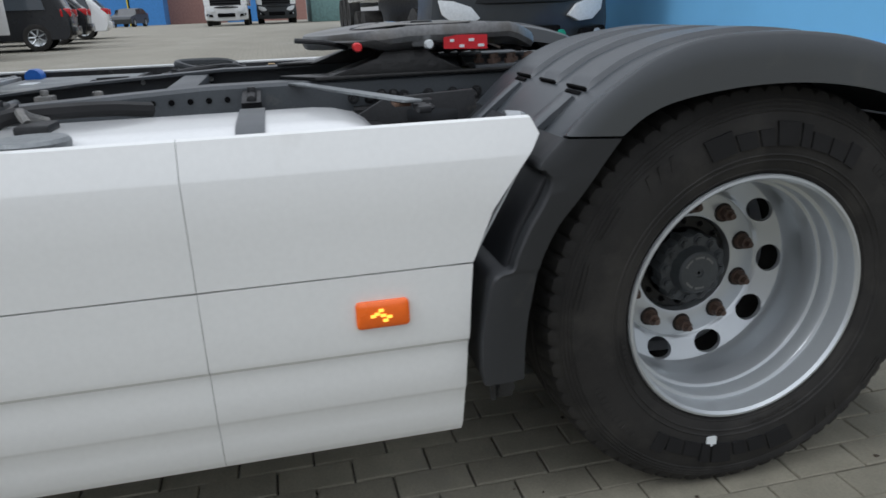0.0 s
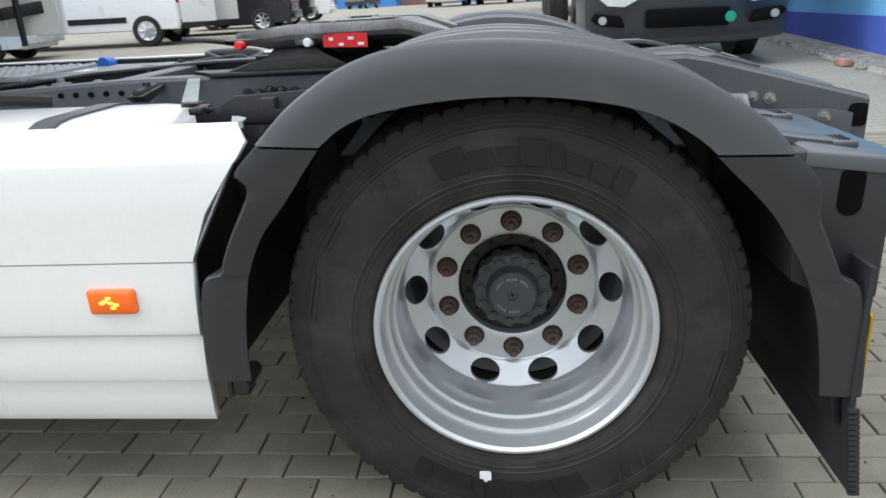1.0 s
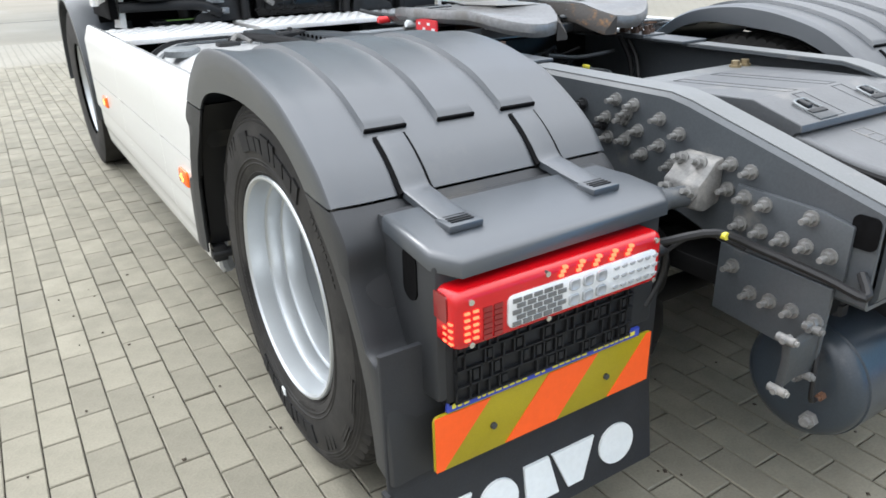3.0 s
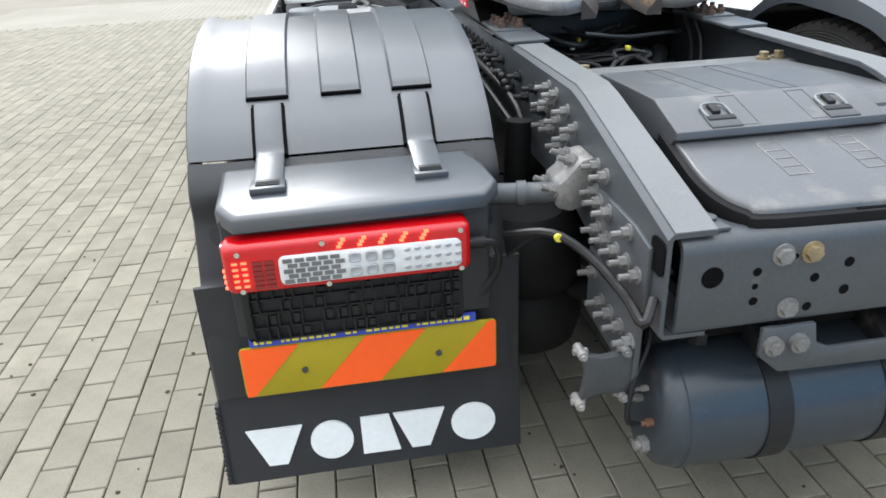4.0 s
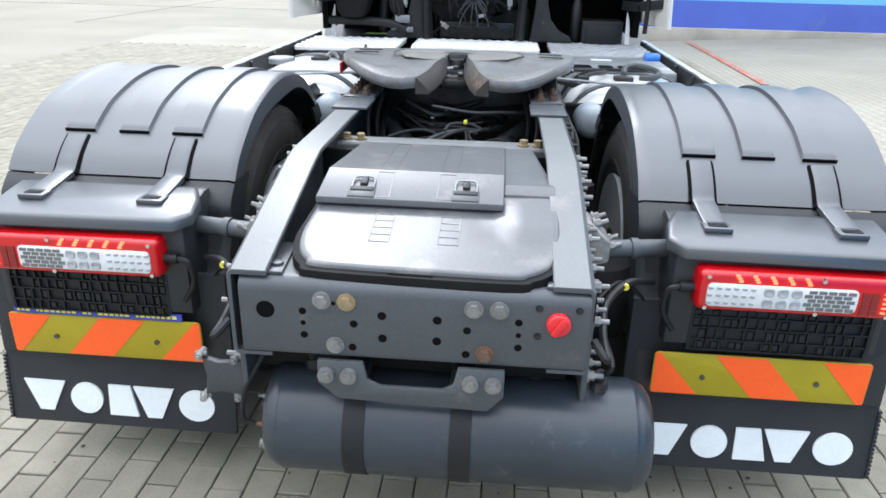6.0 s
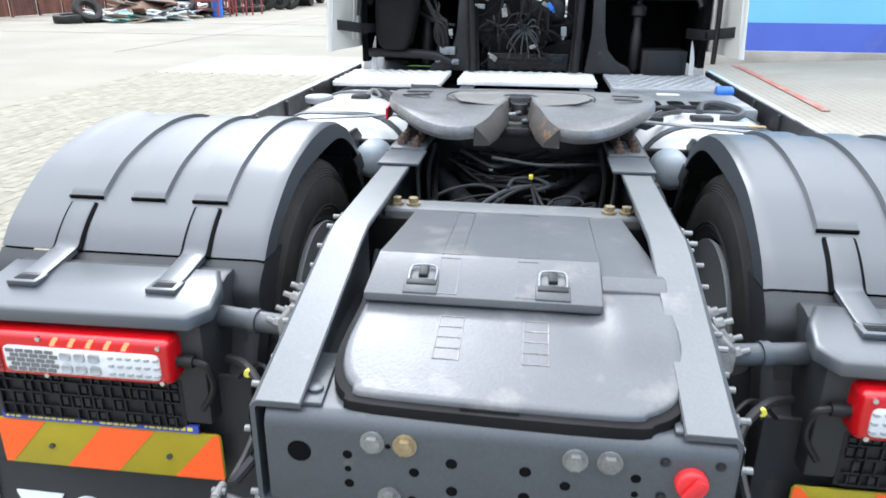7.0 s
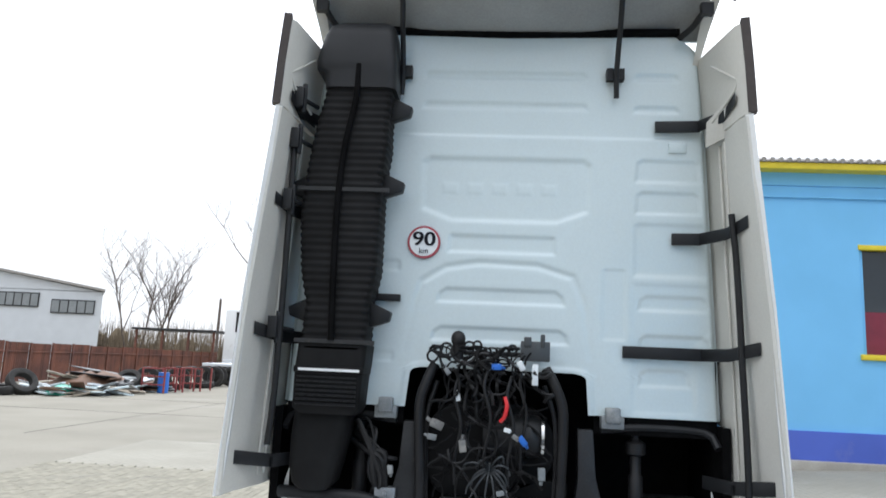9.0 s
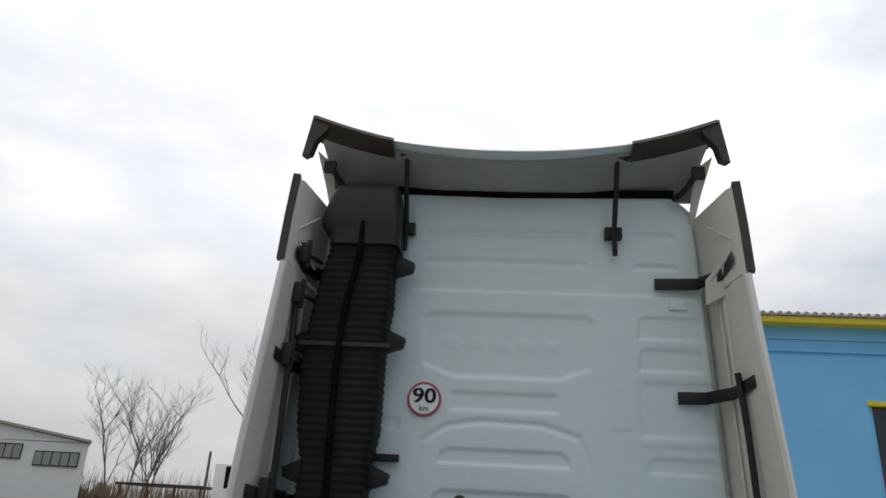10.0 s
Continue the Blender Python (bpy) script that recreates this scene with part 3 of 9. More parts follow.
def rear_fender(s):
    flip = s > 0
    f = part("rear_fender", fender_section(FP, FQ, 60, (-0.392, 0.392)), PLASTIC, truck, "dark grey plastic wheel arch cover with three ribs", flip=flip, solid=0.006, smooth=40)
    P = [(-0.51, 0.877), (-0.542, 0.848), (-0.563, 0.814), (-0.564, 0.765), (-0.582, 0.72), (-0.602, 0.678), (-0.622, 0.638), (-0.652, 0.622), (-0.671, 0.569), (-0.681, 0.521), (-0.688, 0.44), (-0.691, 0.38)]
    Q = [(-0.376, 0.878), (-0.41, 0.843), (-0.44, 0.814), (-0.484, 0.765), (-0.513, 0.72), (-0.538, 0.678), (-0.558, 0.638), (-0.564, 0.622), (-0.582, 0.569), (-0.594, 0.521), (-0.606, 0.44), (-0.613, 0.38)]
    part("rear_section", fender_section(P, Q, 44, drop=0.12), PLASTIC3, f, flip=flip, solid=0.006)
    P = [(0.487, 0.925), (0.534, 0.874), (0.512, 0.845), (0.53, 0.8), (0.558, 0.752), (0.582, 0.7), (0.594, 0.668), (0.632, 0.652), (0.648, 0.57), (0.655, 0.5), (0.652, 0.42)]
    Q = [(0.367, 0.916), (0.404, 0.868), (0.42, 0.845), (0.455, 0.8), (0.495, 0.752), (0.523, 0.7), (0.535, 0.668), (0.541, 0.652), (0.557, 0.57), (0.565, 0.5), (0.567, 0.42)]
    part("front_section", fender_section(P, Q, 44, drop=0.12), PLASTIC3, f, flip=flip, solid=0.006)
    # black panels added inside the arch in place of its shade
    b = B()
    b.loft([[(-1.23, y, z), (-0.6, y, z), (-0.6, y + 0.02, z), (-1.23, y + 0.02, z)] for y, z in ((0.62, 0.42), (0.612, 0.5), (0.6, 0.6), (0.555, 0.74), (0.5, 0.84), (0.42, 0.92))])
    part("front_arch_shade", b, PLASTIC2, f, flip=flip, bevel=0.004)
    b = B()
    b.loft([[(-1.235, -y, z), (-0.6, -y, z), (-0.6, -y - 0.02, z), (-1.235, -y - 0.02, z)] for y, z in ((0.655, 0.3), (0.635, 0.45), (0.605, 0.6), (0.555, 0.74), (0.5, 0.82))])
    part("rear_arch_shade", b, PLASTIC2, f, flip=flip, bevel=0.004)
    b = B()
    b.box(-1.235, -1.225, 0.622, 0.634, 0.365, 0.43)
    b.box(-1.235, -1.19, 0.585, 0.62, 0.37, 0.425)
    b.rod((-1.24, 0.6, 0.395), (-1.15, 0.6, 0.395), 0.019, 12)
    part("support_clamp", b, DARK, f, flip=flip, bevel=0.003)
    # slots and straps; near-black bars carry the slots' inner shade
    for r0, r1 in RIBS:
        for y in (-0.394, 0.394):
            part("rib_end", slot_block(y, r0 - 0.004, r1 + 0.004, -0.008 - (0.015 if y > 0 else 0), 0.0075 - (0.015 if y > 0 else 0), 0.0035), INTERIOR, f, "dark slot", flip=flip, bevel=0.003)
    for r0, r1 in (RIBS[0], RIBS[2]):
        x0, x1 = r0 + 0.014, r1 - 0.014
        for sy in (1, -1):
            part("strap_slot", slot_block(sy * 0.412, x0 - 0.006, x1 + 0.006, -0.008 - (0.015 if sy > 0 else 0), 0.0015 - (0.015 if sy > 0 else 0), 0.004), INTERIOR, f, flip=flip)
        path = interp([on_fender(0.418, -0.016), on_fender(0.44, -0.014), on_fender(0.47, -0.008), Vector((0, 0.535, 0.88))], 12)
        part("front_strap", strap_skin(path, x0, x1), PLASTIC, f, "dark grey rubber retaining strap", flip=flip)
        path = interp([on_fender(-0.418, -0.002), on_fender(-0.445, -0.001), on_fender(-0.48, 0.0), on_fender(-0.498, 0.001), Vector((0, -0.515, 0.884)), Vector((0, -0.54, 0.88)), Vector((0, -0.59, 0.872)), Vector((0, -0.668, 0.862))], 20)
        part("strap", strap_skin(path, x0, x1), PLASTIC, f, "dark grey rubber retaining strap", flip=flip)
        # strip under the strap: the groove's shade put into its colour
        part("strap_groove_shade", strap_skin([p - Vector((0, 0, 0.0055)) for p in path[:12]], x0 - 0.008, x1 + 0.008), INTERIOR, f, "near-black strip for the shade of the strap's groove", flip=flip)
        b = B()
        b.box(x0 - 0.006, x1 + 0.006, -0.685, -0.635, 0.858, 0.872)
        part("strap_foot", b, PLASTIC, f, flip=flip, bevel=0.003)
        b = B()
        for k in range(4):
            b.box(x0 + 0.006, x1 - 0.006, -0.672 + k * 0.009, -0.6685 + k * 0.009, 0.871, 0.8745)
        tagged(part("strap_grip", b, PLASTIC2, f, flip=flip), kind="stuff")
    # light cover shelf
    c = B()
    top = [(-1.185, -0.56), (-1.185, -0.72), (-1.15, -0.768), (-0.655, -0.76), (-0.618, -0.715), (-0.63, -0.63), (-0.66, -0.56)]
    rings = []
    for dz, g in ((-0.034, 0.0), (-0.01, 0.0), (-0.003, 0.004), (0.0, 0.012)):
        cx, cy = -0.91, -0.65
        rings.append([(x + (cx - x) / abs(cx - x) * g, y + (cy - y) / abs(cy - y) * g, 0.875 + dz + (y + 0.56) * 0.13) for x, y in top])
    c.loft(rings)
    cover = part("lamp_cover", c, PLASTIC, truck, "dark grey plastic shelf over the tail lamp", flip=flip, smooth=50)
    c = B()
    c.prism("x", -1.182, -0.64, [(-0.53, 0.868), (-0.57, 0.868), (-0.733, 0.83), (-0.733, 0.56), (-0.66, 0.55), (-0.56, 0.6)])
    part("lamp_housing", c, PLASTIC3, cover, "dark plastic lamp housing", flip=flip, bevel=0.008)
    # near-black disc on the surface carries the opening's inner shade
    c = B()
    oval = [(-0.652 + 0.024 * math.cos(2 * math.pi * i / 20), 0.788 + (0.026 if math.sin(2 * math.pi * i / 20) > 0 else -0.026) + 0.024 * math.sin(2 * math.pi * i / 20)) for i in range(20)]
    c.prism("x", -1.1845, -1.17, oval)
    part("side_opening", c, INTERIOR, cover, "dark oval opening", flip=flip)
    lamp_board(s)


def lamp_board(s):
    """Tail lamp, marker board and mud flap behind one rear wheel."""
    flip = s > 0
    def zt(x):
        return 0.79 + (-0.69 - x) * 0.02
    b = B()
    prof = []
    for y, g in ((-0.71, 0.0), (-0.77, 0.0), (-0.78, 0.003), (-0.785, 0.008), (-0.787, 0.014)):
        prof.append([(x, y, z) for x, z in rrect(-1.179 + g, -0.69 - g, 0.688 + g, 0.797 - g, 0.016, 4)])
    b.loft(prof)
    lamp = part("tail_lamp", b, REDLENS, truck, "long red tail lamp with lit diodes", flip=flip, smooth=50)
    b = B()
    b.loft([[(x, y, z) for x, z in rrect(-1.072 + g, -0.712 - g, 0.705 + g, 0.767 - g, 0.012, 3)] for y, g in ((-0.78, 0), (-0.7905, 0), (-0.7925, 0.003))])
    part("clear_window", b, CLEAR, lamp, "clear ribbed lens", flip=flip)
    b = B()
    for r in range(5):
        for k in range(5):
            x = -1.064 + k * 0.023 + (0.009 if r % 2 else 0)
            b.box(x, x + 0.0185, -0.7945, -0.79, 0.7085 + r * 0.0112, 0.7168 + r * 0.0112)
    tagged(part("indicator_cell", b, LENSGREY, lamp, "grey honeycomb lens", flip=flip), kind="stuff")
    b = B()
    for r in range(2):
        for k in range(3):
            x, z = -0.925 + k * 0.033, 0.721 + r * 0.03
            b.loft([[(xx, y, zz) for xx, zz in rrect(x - 0.0125 + g, x + 0.0125 - g, z - 0.011 + g, z + 0.011 - g, 0.006, 3)] for y, g in ((-0.79, 0), (-0.796, 0.0005), (-0.797, 0.002), (-0.795, 0.005))])
    tagged(part("reversing_cell", b, LENSLIGHT, lamp, flip=flip), kind="stuff")
    b = B()
    for r in range(3):
        for k in range(6):
            x, z = -0.828 + k * 0.0205, 0.7105 + r * 0.0195
            b.prism("y", -0.7955, -0.79, [(x, z + 0.007), (x + 0.014, z + 0.009), (x + 0.012, z + 0.003), (x + 0.004, z + 0.002)])
    tagged(part("fog_cell", b, LENSLIGHT, lamp, flip=flip), kind="stuff")
    b = B()
    for k in range(5):
        for dx, dz in ((0, 0), (0.004, 0.007), (0.009, 0.014)):
            b.box(-0.958 + k * 0.041 + dx, -0.949 + k * 0.041 + dx, -0.791, -0.784, 0.7722 + dz, 0.7772 + dz)
    tagged(part("brake_strip", b, REDGLOW, lamp, "lit red diodes", flip=flip), kind="stuff")
    b = B()
    for k in range(5):
        for dx in (0, 0.011):
            b.box(-1.16 + dx * 1.6, -1.15 + dx * 1.6, -0.7905, -0.783, 0.708 + k * 0.0125, 0.7118 + k * 0.0125)
    tagged(part("side_diodes", b, REDGLOW, lamp, "lit red diodes", flip=flip), kind="stuff")
    b = B()
    for r in range(6):
        for k in range(2):
            b.box(-1.122 + k * 0.022, -1.104 + k * 0.022, -0.7895, -0.786, 0.7 + r * 0.0105, 0.7085 + r * 0.0105)
    tagged(part("dark_cell", b, REDDARK, lamp, flip=flip), kind="stuff")
    for x, z in ((-1.147, 0.779), (-1.147, 0.699), (-0.985, 0.786), (-0.98, 0.697), (-0.712, 0.783), (-0.712, 0.699)):
        b = B()
        b.rod((x, -0.782, z), (x, -0.791, z), 0.0055, 10)
        part("lamp_screw", b, CHROME, lamp, flip=flip)
    b = B()
    b.rod((-0.69, -0.75, 0.735), (-0.655, -0.75, 0.735), 0.014, 12)
    b.tube([(-0.66, -0.75, 0.735), (-0.63, -0.745, 0.72), (-0.625, -0.735, 0.66), (-0.66, -0.73, 0.6)], 0.008)
    part("lamp_plug", b, HOSE, lamp, "black plug with its cable", flip=flip)
    # darker side lens with its diodes, wrapped round the outer corner
    b = B()
    b.prism("x", -1.1815, -1.172, rrect(-0.766, -0.722, 0.738, 0.788, 0.008, 3))
    part("side_lens", b, REDDARK, lamp, "dark red side lens", flip=flip)
    b = B()
    for k in range(4):
        for dy in (0, 0.012):
            b.box(-1.181, -1.172, -0.778 + dy * 1.4, -0.769 + dy * 1.4, 0.702 + k * 0.0125, 0.7055 + k * 0.0125)
    tagged(part("corner_diodes", b, REDGLOW, lamp, "lit red diodes", flip=flip), kind="stuff")
    # black carrier with ribs under the lamp
    b = B()
    b.box(-1.165, -0.7, -0.735, -0.715, 0.545, 0.676)
    carrier = part("carrier_plate", b, PLASTIC2, lamp, "black ribbed plastic carrier", flip=flip, bevel=0.004)
    rnd = random.Random(5)
    b = B()
    levels = (0.553, 0.583, 0.618, 0.65, 0.674)
    for z in levels:
        b.box(-1.15, -0.71, -0.743, -0.733, z - 0.0018, z + 0.0018)
    for z0, z1 in zip(levels, levels[1:]):
        x = -1.15
        while x < -0.715:
            b.box(x, x + 0.0036, -0.743, -0.733, z0, z1)
            if rnd.random() < 0.45:
                b.box(x + 0.009, x + 0.021, -0.741, -0.733, z0 + 0.007, z1 - 0.007)
            x += rnd.choice((0.018, 0.024, 0.03, 0.045))
    tagged(part("carrier_ribs", b, PLASTIC2, lamp, flip=flip), kind="stuff")
    # mud flap
    def hang(z):
        return -0.71 + 0.03 * min(1.0, max(0.0, (z - 0.15) / 0.22))
    b = B()
    b.prism("z", 0.145, 0.66, rrect(-1.268, -0.562, 0.0, 0.012, 0.004, 2), steps=[0.145 + 0.515 * i / 8 for i in range(9)])
    for v in b.bm.verts:
        v.co.y += hang(v.co.z) + 0.004 * math.sin(4 * v.co.x + 2)
    flap = part("mud_flap", b, FLAP, truck, "black rubber mud flap with white emblem shapes", flip=flip)
    b = B()
    for k in range(17):
        z = 0.15 + k * 0.0125
        b.box(-1.276, -1.266, hang(z) - 0.004, hang(z) + 0.018, z, z + 0.008)
    part("ribbed_edge", b, FLAP, flap, flip=flip)
    part("flap_crease", B().box(-1.26, -0.57, -0.684, -0.676, 0.352, 0.357), FLAP, flap, flip=flip, bevel=0.002)
    # emblem as plain wedges, discs and a block
    lean = -0.008
    def wedge(x0, x1):
        return [(x0, 0.281), (x1, 0.281), ((x0 + x1) / 2 + 0.022, 0.184), ((x0 + x1) / 2 - 0.022, 0.184)]
    def disc(x0, x1):
        return [((x0 + x1) / 2 + (x1 - x0) / 2 * math.cos(math.pi * i / 14), 0.2325 + 0.0495 * math.sin(math.pi * i / 14)) for i in range(28)]
    shapes = [wedge(-1.218, -1.088), disc(-1.073, -0.972), [(-0.952, 0.281), (-0.884, 0.281), (-0.862, 0.184), (-0.952, 0.184)], wedge(-0.874, -0.75), disc(-0.735, -0.626)]
    if flip:
        shapes = [[(-1.844 - x, z) for x, z in reversed(poly)] for poly in shapes]
    for poly in shapes:
        b = B()
        b.prism("y", -0.0032, 0.004, [(x, z + lean * (x + 0.92)) for x, z in poly])
        for v in b.bm.verts:
            v.co.y += hang(v.co.z) + 0.004 * math.sin(4 * v.co.x + 2)
        part("emblem_shape", b, LETTER, flap, "white emblem shape", flip=flip)
    # marker board
    b = B()
    b.prism("y", -0.7285, -0.7225, rrect(-1.192, -0.627, 0.402, 0.53, 0.012, 4))
    board = part("marker_board", b, OLIVE, truck, "orange and yellow striped rear marker board", flip=flip, bevel=0.002)
    w, sl = 0.1245, 0.108
    x = -1.19
    x_l, x_r, z0, z1 = -1.189, -0.63, 0.405, 0.527
    h = z1 - z0
    def stripe(a, c):
        """Clips a slanting band to the board."""
        pts = [(a, z0), (c, z0), (c + sl, z1), (a + sl, z1)]
        out = []
        for side, lim in ((1, x_l), (-1, x_r)):
            src, out = (out or pts), []
            for i in range(len(src)):
                p, q = src[i], src[(i + 1) % len(src)]
                ip, iq = side * (p[0] - lim) >= 0, side * (q[0] - lim) >= 0
                if ip:
                    out.append(p)
                if ip != iq:
                    u = (lim - p[0]) / (q[0] - p[0])
                    out.append((lim, p[1] + u * (q[1] - p[1])))
        return out
    for a, c in ((-1.33, -1.172), (-1.028, -0.896), (-0.752, -0.5)):
        poly = stripe(a, c)
        b = B()
        b.prism("y", -0.7302, -0.728, poly)
        part("orange_stripe", b, FLUO, board, "fluorescent orange stripe", flip=flip)
    for x in (-1.058, -0.76):
        b = B()
        b.rod((x, -0.728, 0.46), (x, -0.734, 0.46), 0.007, 10)
        part("board_screw", b, HUB, board, flip=flip)
    if not flip:
        b = B()
        b.box(-1.165, -0.675, -0.735, -0.728, 0.535, 0.555)
        strip = part("advert_strip", b, BLUEV, truck, "narrow blue strip with yellow bars")
        x = -1.155
        rnd = random.Random(3)
        while x < -0.69:
            w = rnd.uniform(0.006, 0.014)
            b = B()
            b.box(x, x + w, -0.7362, -0.7345, 0.541, 0.55)
            part("print_bar", b, YELLOWV, strip)
            x += w + (0.02 if rnd.random() < 0.12 else 0.0045)


for s in (-1, 1):
    rear_fender(s)


# ---- chassis ----
RAILTOP = [(-1.045, 0.85), (-0.8, 0.917), (-0.58, 0.977), (-0.52, 0.988), (0.0, 0.99), (1.2, 0.985), (1.7, 0.96), (2.2, 0.915), (3.3, 0.905)]


def rail_z(y):
    for (a, p), (b, q) in zip(RAILTOP, RAILTOP[1:]):
        if y <= b:
            return p + (q - p) * (y - a) / (b - a)
    return RAILTOP[-1][1]


def chassis_rail(s):
    flip = s > 0
    b = B()
    rings = []
    for y, z in RAILTOP:
        hb = 0.21 if y < -1 else 0.27
        zb = z - hb
        rings.append([(-0.312, y, z), (-0.392, y, z), (-0.402, y, z - 0.01), (-0.402, y, zb + 0.01), (-0.392, y, zb), (-0.312, y, zb), (-0.312, y, zb + 0.009), (-0.39, y, zb + 0.009), (-0.393, y, zb + 0.014), (-0.393, y, z - 0.014), (-0.39, y, z - 0.009), (-0.312, y, z - 0.009)])
    b.loft(rings)
    rail = part("chassis_rail", b, FRAME, truck, "grey painted steel chassis rail", flip=flip, smooth=20)
    # dusty wear on the top flange, its sky sheen put into a paler cover
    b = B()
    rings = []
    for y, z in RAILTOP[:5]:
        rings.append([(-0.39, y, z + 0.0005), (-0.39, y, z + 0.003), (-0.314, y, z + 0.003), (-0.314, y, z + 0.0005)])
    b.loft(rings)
    part("top_flange_cover", b, FRAMETOP, rail, "dusty worn top flange, paler for its sky sheen", flip=flip)
    # bolts on the web
    spots = [(-0.505, 0.925), (-0.566, 0.9), (-0.511, 0.862), (-0.712, 0.862), (-0.762, 0.856), (-0.712, 0.805), (-0.42, 0.945), (-0.36, 0.95), (-0.39, 0.905), (-0.44, 0.885), (-0.33, 0.9), (-0.4, 0.855), (-0.46, 0.83), (-0.34, 0.85), (-0.55, 0.82)]
    spots += [(0.12 + k * 0.075, 0.93) for k in range(10)] + [(0.15 + k * 0.09, 0.86) for k in range(8)] + [(-0.4 + k * 0.08, 0.92 - 0.04 * (k % 2)) for k in range(6)]
    for y, z in spots:
        b = B()
        b.bolt((-0.403, y, z), (-1, 0, 0), 0.0118, 0.018, True, 0.02)
        part("rail_bolt", b, ZINC if y < -0.32 else DARK, rail, "dusty steel bolt", flip=flip)
    b = B()
    b.prism("x", -0.413, -0.401, [(-0.74, 0.685), (-1.0, 0.672), (-1.0, 0.806), (-0.93, 0.82), (-0.74, 0.826)])
    gusset = part("gusset_plate", b, FRAME, rail, flip=flip, bevel=0.003)
    for y, z in ((-0.763, 0.802), (-0.813, 0.799), (-0.916, 0.8), (-0.762, 0.741), (-0.812, 0.739), (-0.863, 0.738), (-0.915, 0.739), (-0.966, 0.735)):
        b = B()
        b.bolt((-0.413, y, z), (-1, 0, 0), 0.0118, 0.018, True, 0.02)
        part("gusset_bolt", b, ZINC, gusset, flip=flip)
    b = B()
    b.prism("x", -0.415, -0.401, [(-0.72, 0.52), (-0.98, 0.5), (-0.985, 0.67), (-0.72, 0.683)])
    lower = part("lower_plate", b, FRAME, rail, "grey spring mounting plate", flip=flip, bevel=0.003)
    for y, z in ((-0.812, 0.593), (-0.86, 0.593), (-0.912, 0.592), (-0.965, 0.59), (-0.76, 0.64)):
        b = B()
        b.bolt((-0.415, y, z), (-1, 0, 0), 0.0118, 0.018, True, 0.02)
        part("lower_bolt", b, ZINC, lower, flip=flip)
    # fork-shaped bracket below, bolted plate and hose at the end
    if not flip:
        b = B()
        b.prism("y", -0.978, -0.958, [(-0.415, 0.58), (-0.43, 0.572), (-0.475, 0.567), (-0.515, 0.578), (-0.507, 0.525), (-0.515, 0.472), (-0.475, 0.483), (-0.43, 0.478), (-0.415, 0.47), (-0.405, 0.525)])
        valve = part("damper_bracket", b, HUB, rail, "dark cast valve bracket", bevel=0.004)
        for x, z in ((-0.518, 0.584), (-0.43, 0.58), (-0.518, 0.466), (-0.43, 0.472)):
            b = B()
            b.rod((x, -0.988, z), (x, -0.95, z), 0.0095, 10)
            b.rod((x, -0.994, z), (x, -0.987, z), 0.006, 8)
            b.rod((x - 0.014, -0.968, z), (x + 0.014, -0.968, z), 0.007, 8)
            part("valve_port", b, DUSTYALU, valve, "dusty port")
    b = B()
    b.rod((-0.64, -0.63, 0.79), (-0.47, -0.66, 0.79), 0.024, 16)
    b.rod((-0.56, -0.645, 0.79), (-0.54, -0.649, 0.79), 0.029, 16)
    part("fender_arm", b, FRAME, rail, "grey round fender support tube", flip=flip)
    b = B()
    b.prism("y", -0.695, -0.595, [(-0.402, 0.875), (-0.43, 0.87), (-0.462, 0.835), (-0.482, 0.82), (-0.482, 0.765), (-0.45, 0.755), (-0.402, 0.77)])
    clamp = part("arm_clamp", b, DUSTYALU, rail, "cast aluminium clamp", flip=flip, bevel=0.007)
    for y, z in ((-0.61, 0.858), (-0.66, 0.858), (-0.675, 0.801), (-0.615, 0.8)):
        b = B()
        b.bolt((-0.44 if z > 0.83 else -0.478, y, z), (-1, 0, 0.35), 0.012, 0.018, True, 0.018)
        part("clamp_bolt", b, ZINC, clamp, flip=flip)
    b = B()
    b.tube([(-0.60, -0.70, 0.72), (-0.52, -0.78, 0.75), (-0.46, -0.85, 0.72), (-0.44, -0.98, 0.7), (-0.44, -1.06, 0.69), (-0.41, -1.03, 0.72)], 0.0095)
    b.tube([(-0.62, -0.66, 0.62), (-0.55, -0.7, 0.7), (-0.5, -0.74, 0.73), (-0.44, -0.8, 0.7)], 0.005)
    part("rail_hose", b, HOSE, rail, "black hose", flip=flip)
    b = B()
    b.spin([(-0.802, 0.0005), (-0.802, 0.0085), (-0.79, 0.0085), (-0.79, 0.0005)], (-0.512, 0, 0.747), "y", 12)
    part("hose_tag", b, YELLOWV, rail, "yellow hose tag", flip=flip)
    # near-black patch on the rail shows the shade inside the open beam
    b = B()
    b.prism("x", -0.4055, -0.4, rrect(-1.043, -0.99, 0.765, 0.832, 0.014, 4))
    part("beam_opening", b, INTERIOR, rail, "dark open end of the cross beam", flip=flip)
    # bolted pad under the coupling
    b = B()
    b.box(-0.41, -0.285, 0.02, 0.2, 0.99, 1.0)
    b.box(-0.405, -0.29, 0.2, 0.42, 0.99, 1.006)
    part("coupling_pad", b, FRAME, rail, flip=flip, bevel=0.003)
    for k in range(7):
        b = B()
        b.rod((-0.325 - 0.05 * (k % 2), 0.22 + 0.028 * k, 1.0), (-0.325 - 0.05 * (k % 2), 0.22 + 0.028 * k, 1.02), 0.016, 6)
        b.rod((-0.325 - 0.05 * (k % 2), 0.22 + 0.028 * k, 1.02), (-0.325 - 0.05 * (k % 2), 0.22 + 0.028 * k, 1.034), 0.009, 8)
        part("pad_bolt", b, NUT, rail, "rusty bolt", flip=flip)
    # near-black discs on the web carry the holes' shade
    for k in range(14):
        b = B()
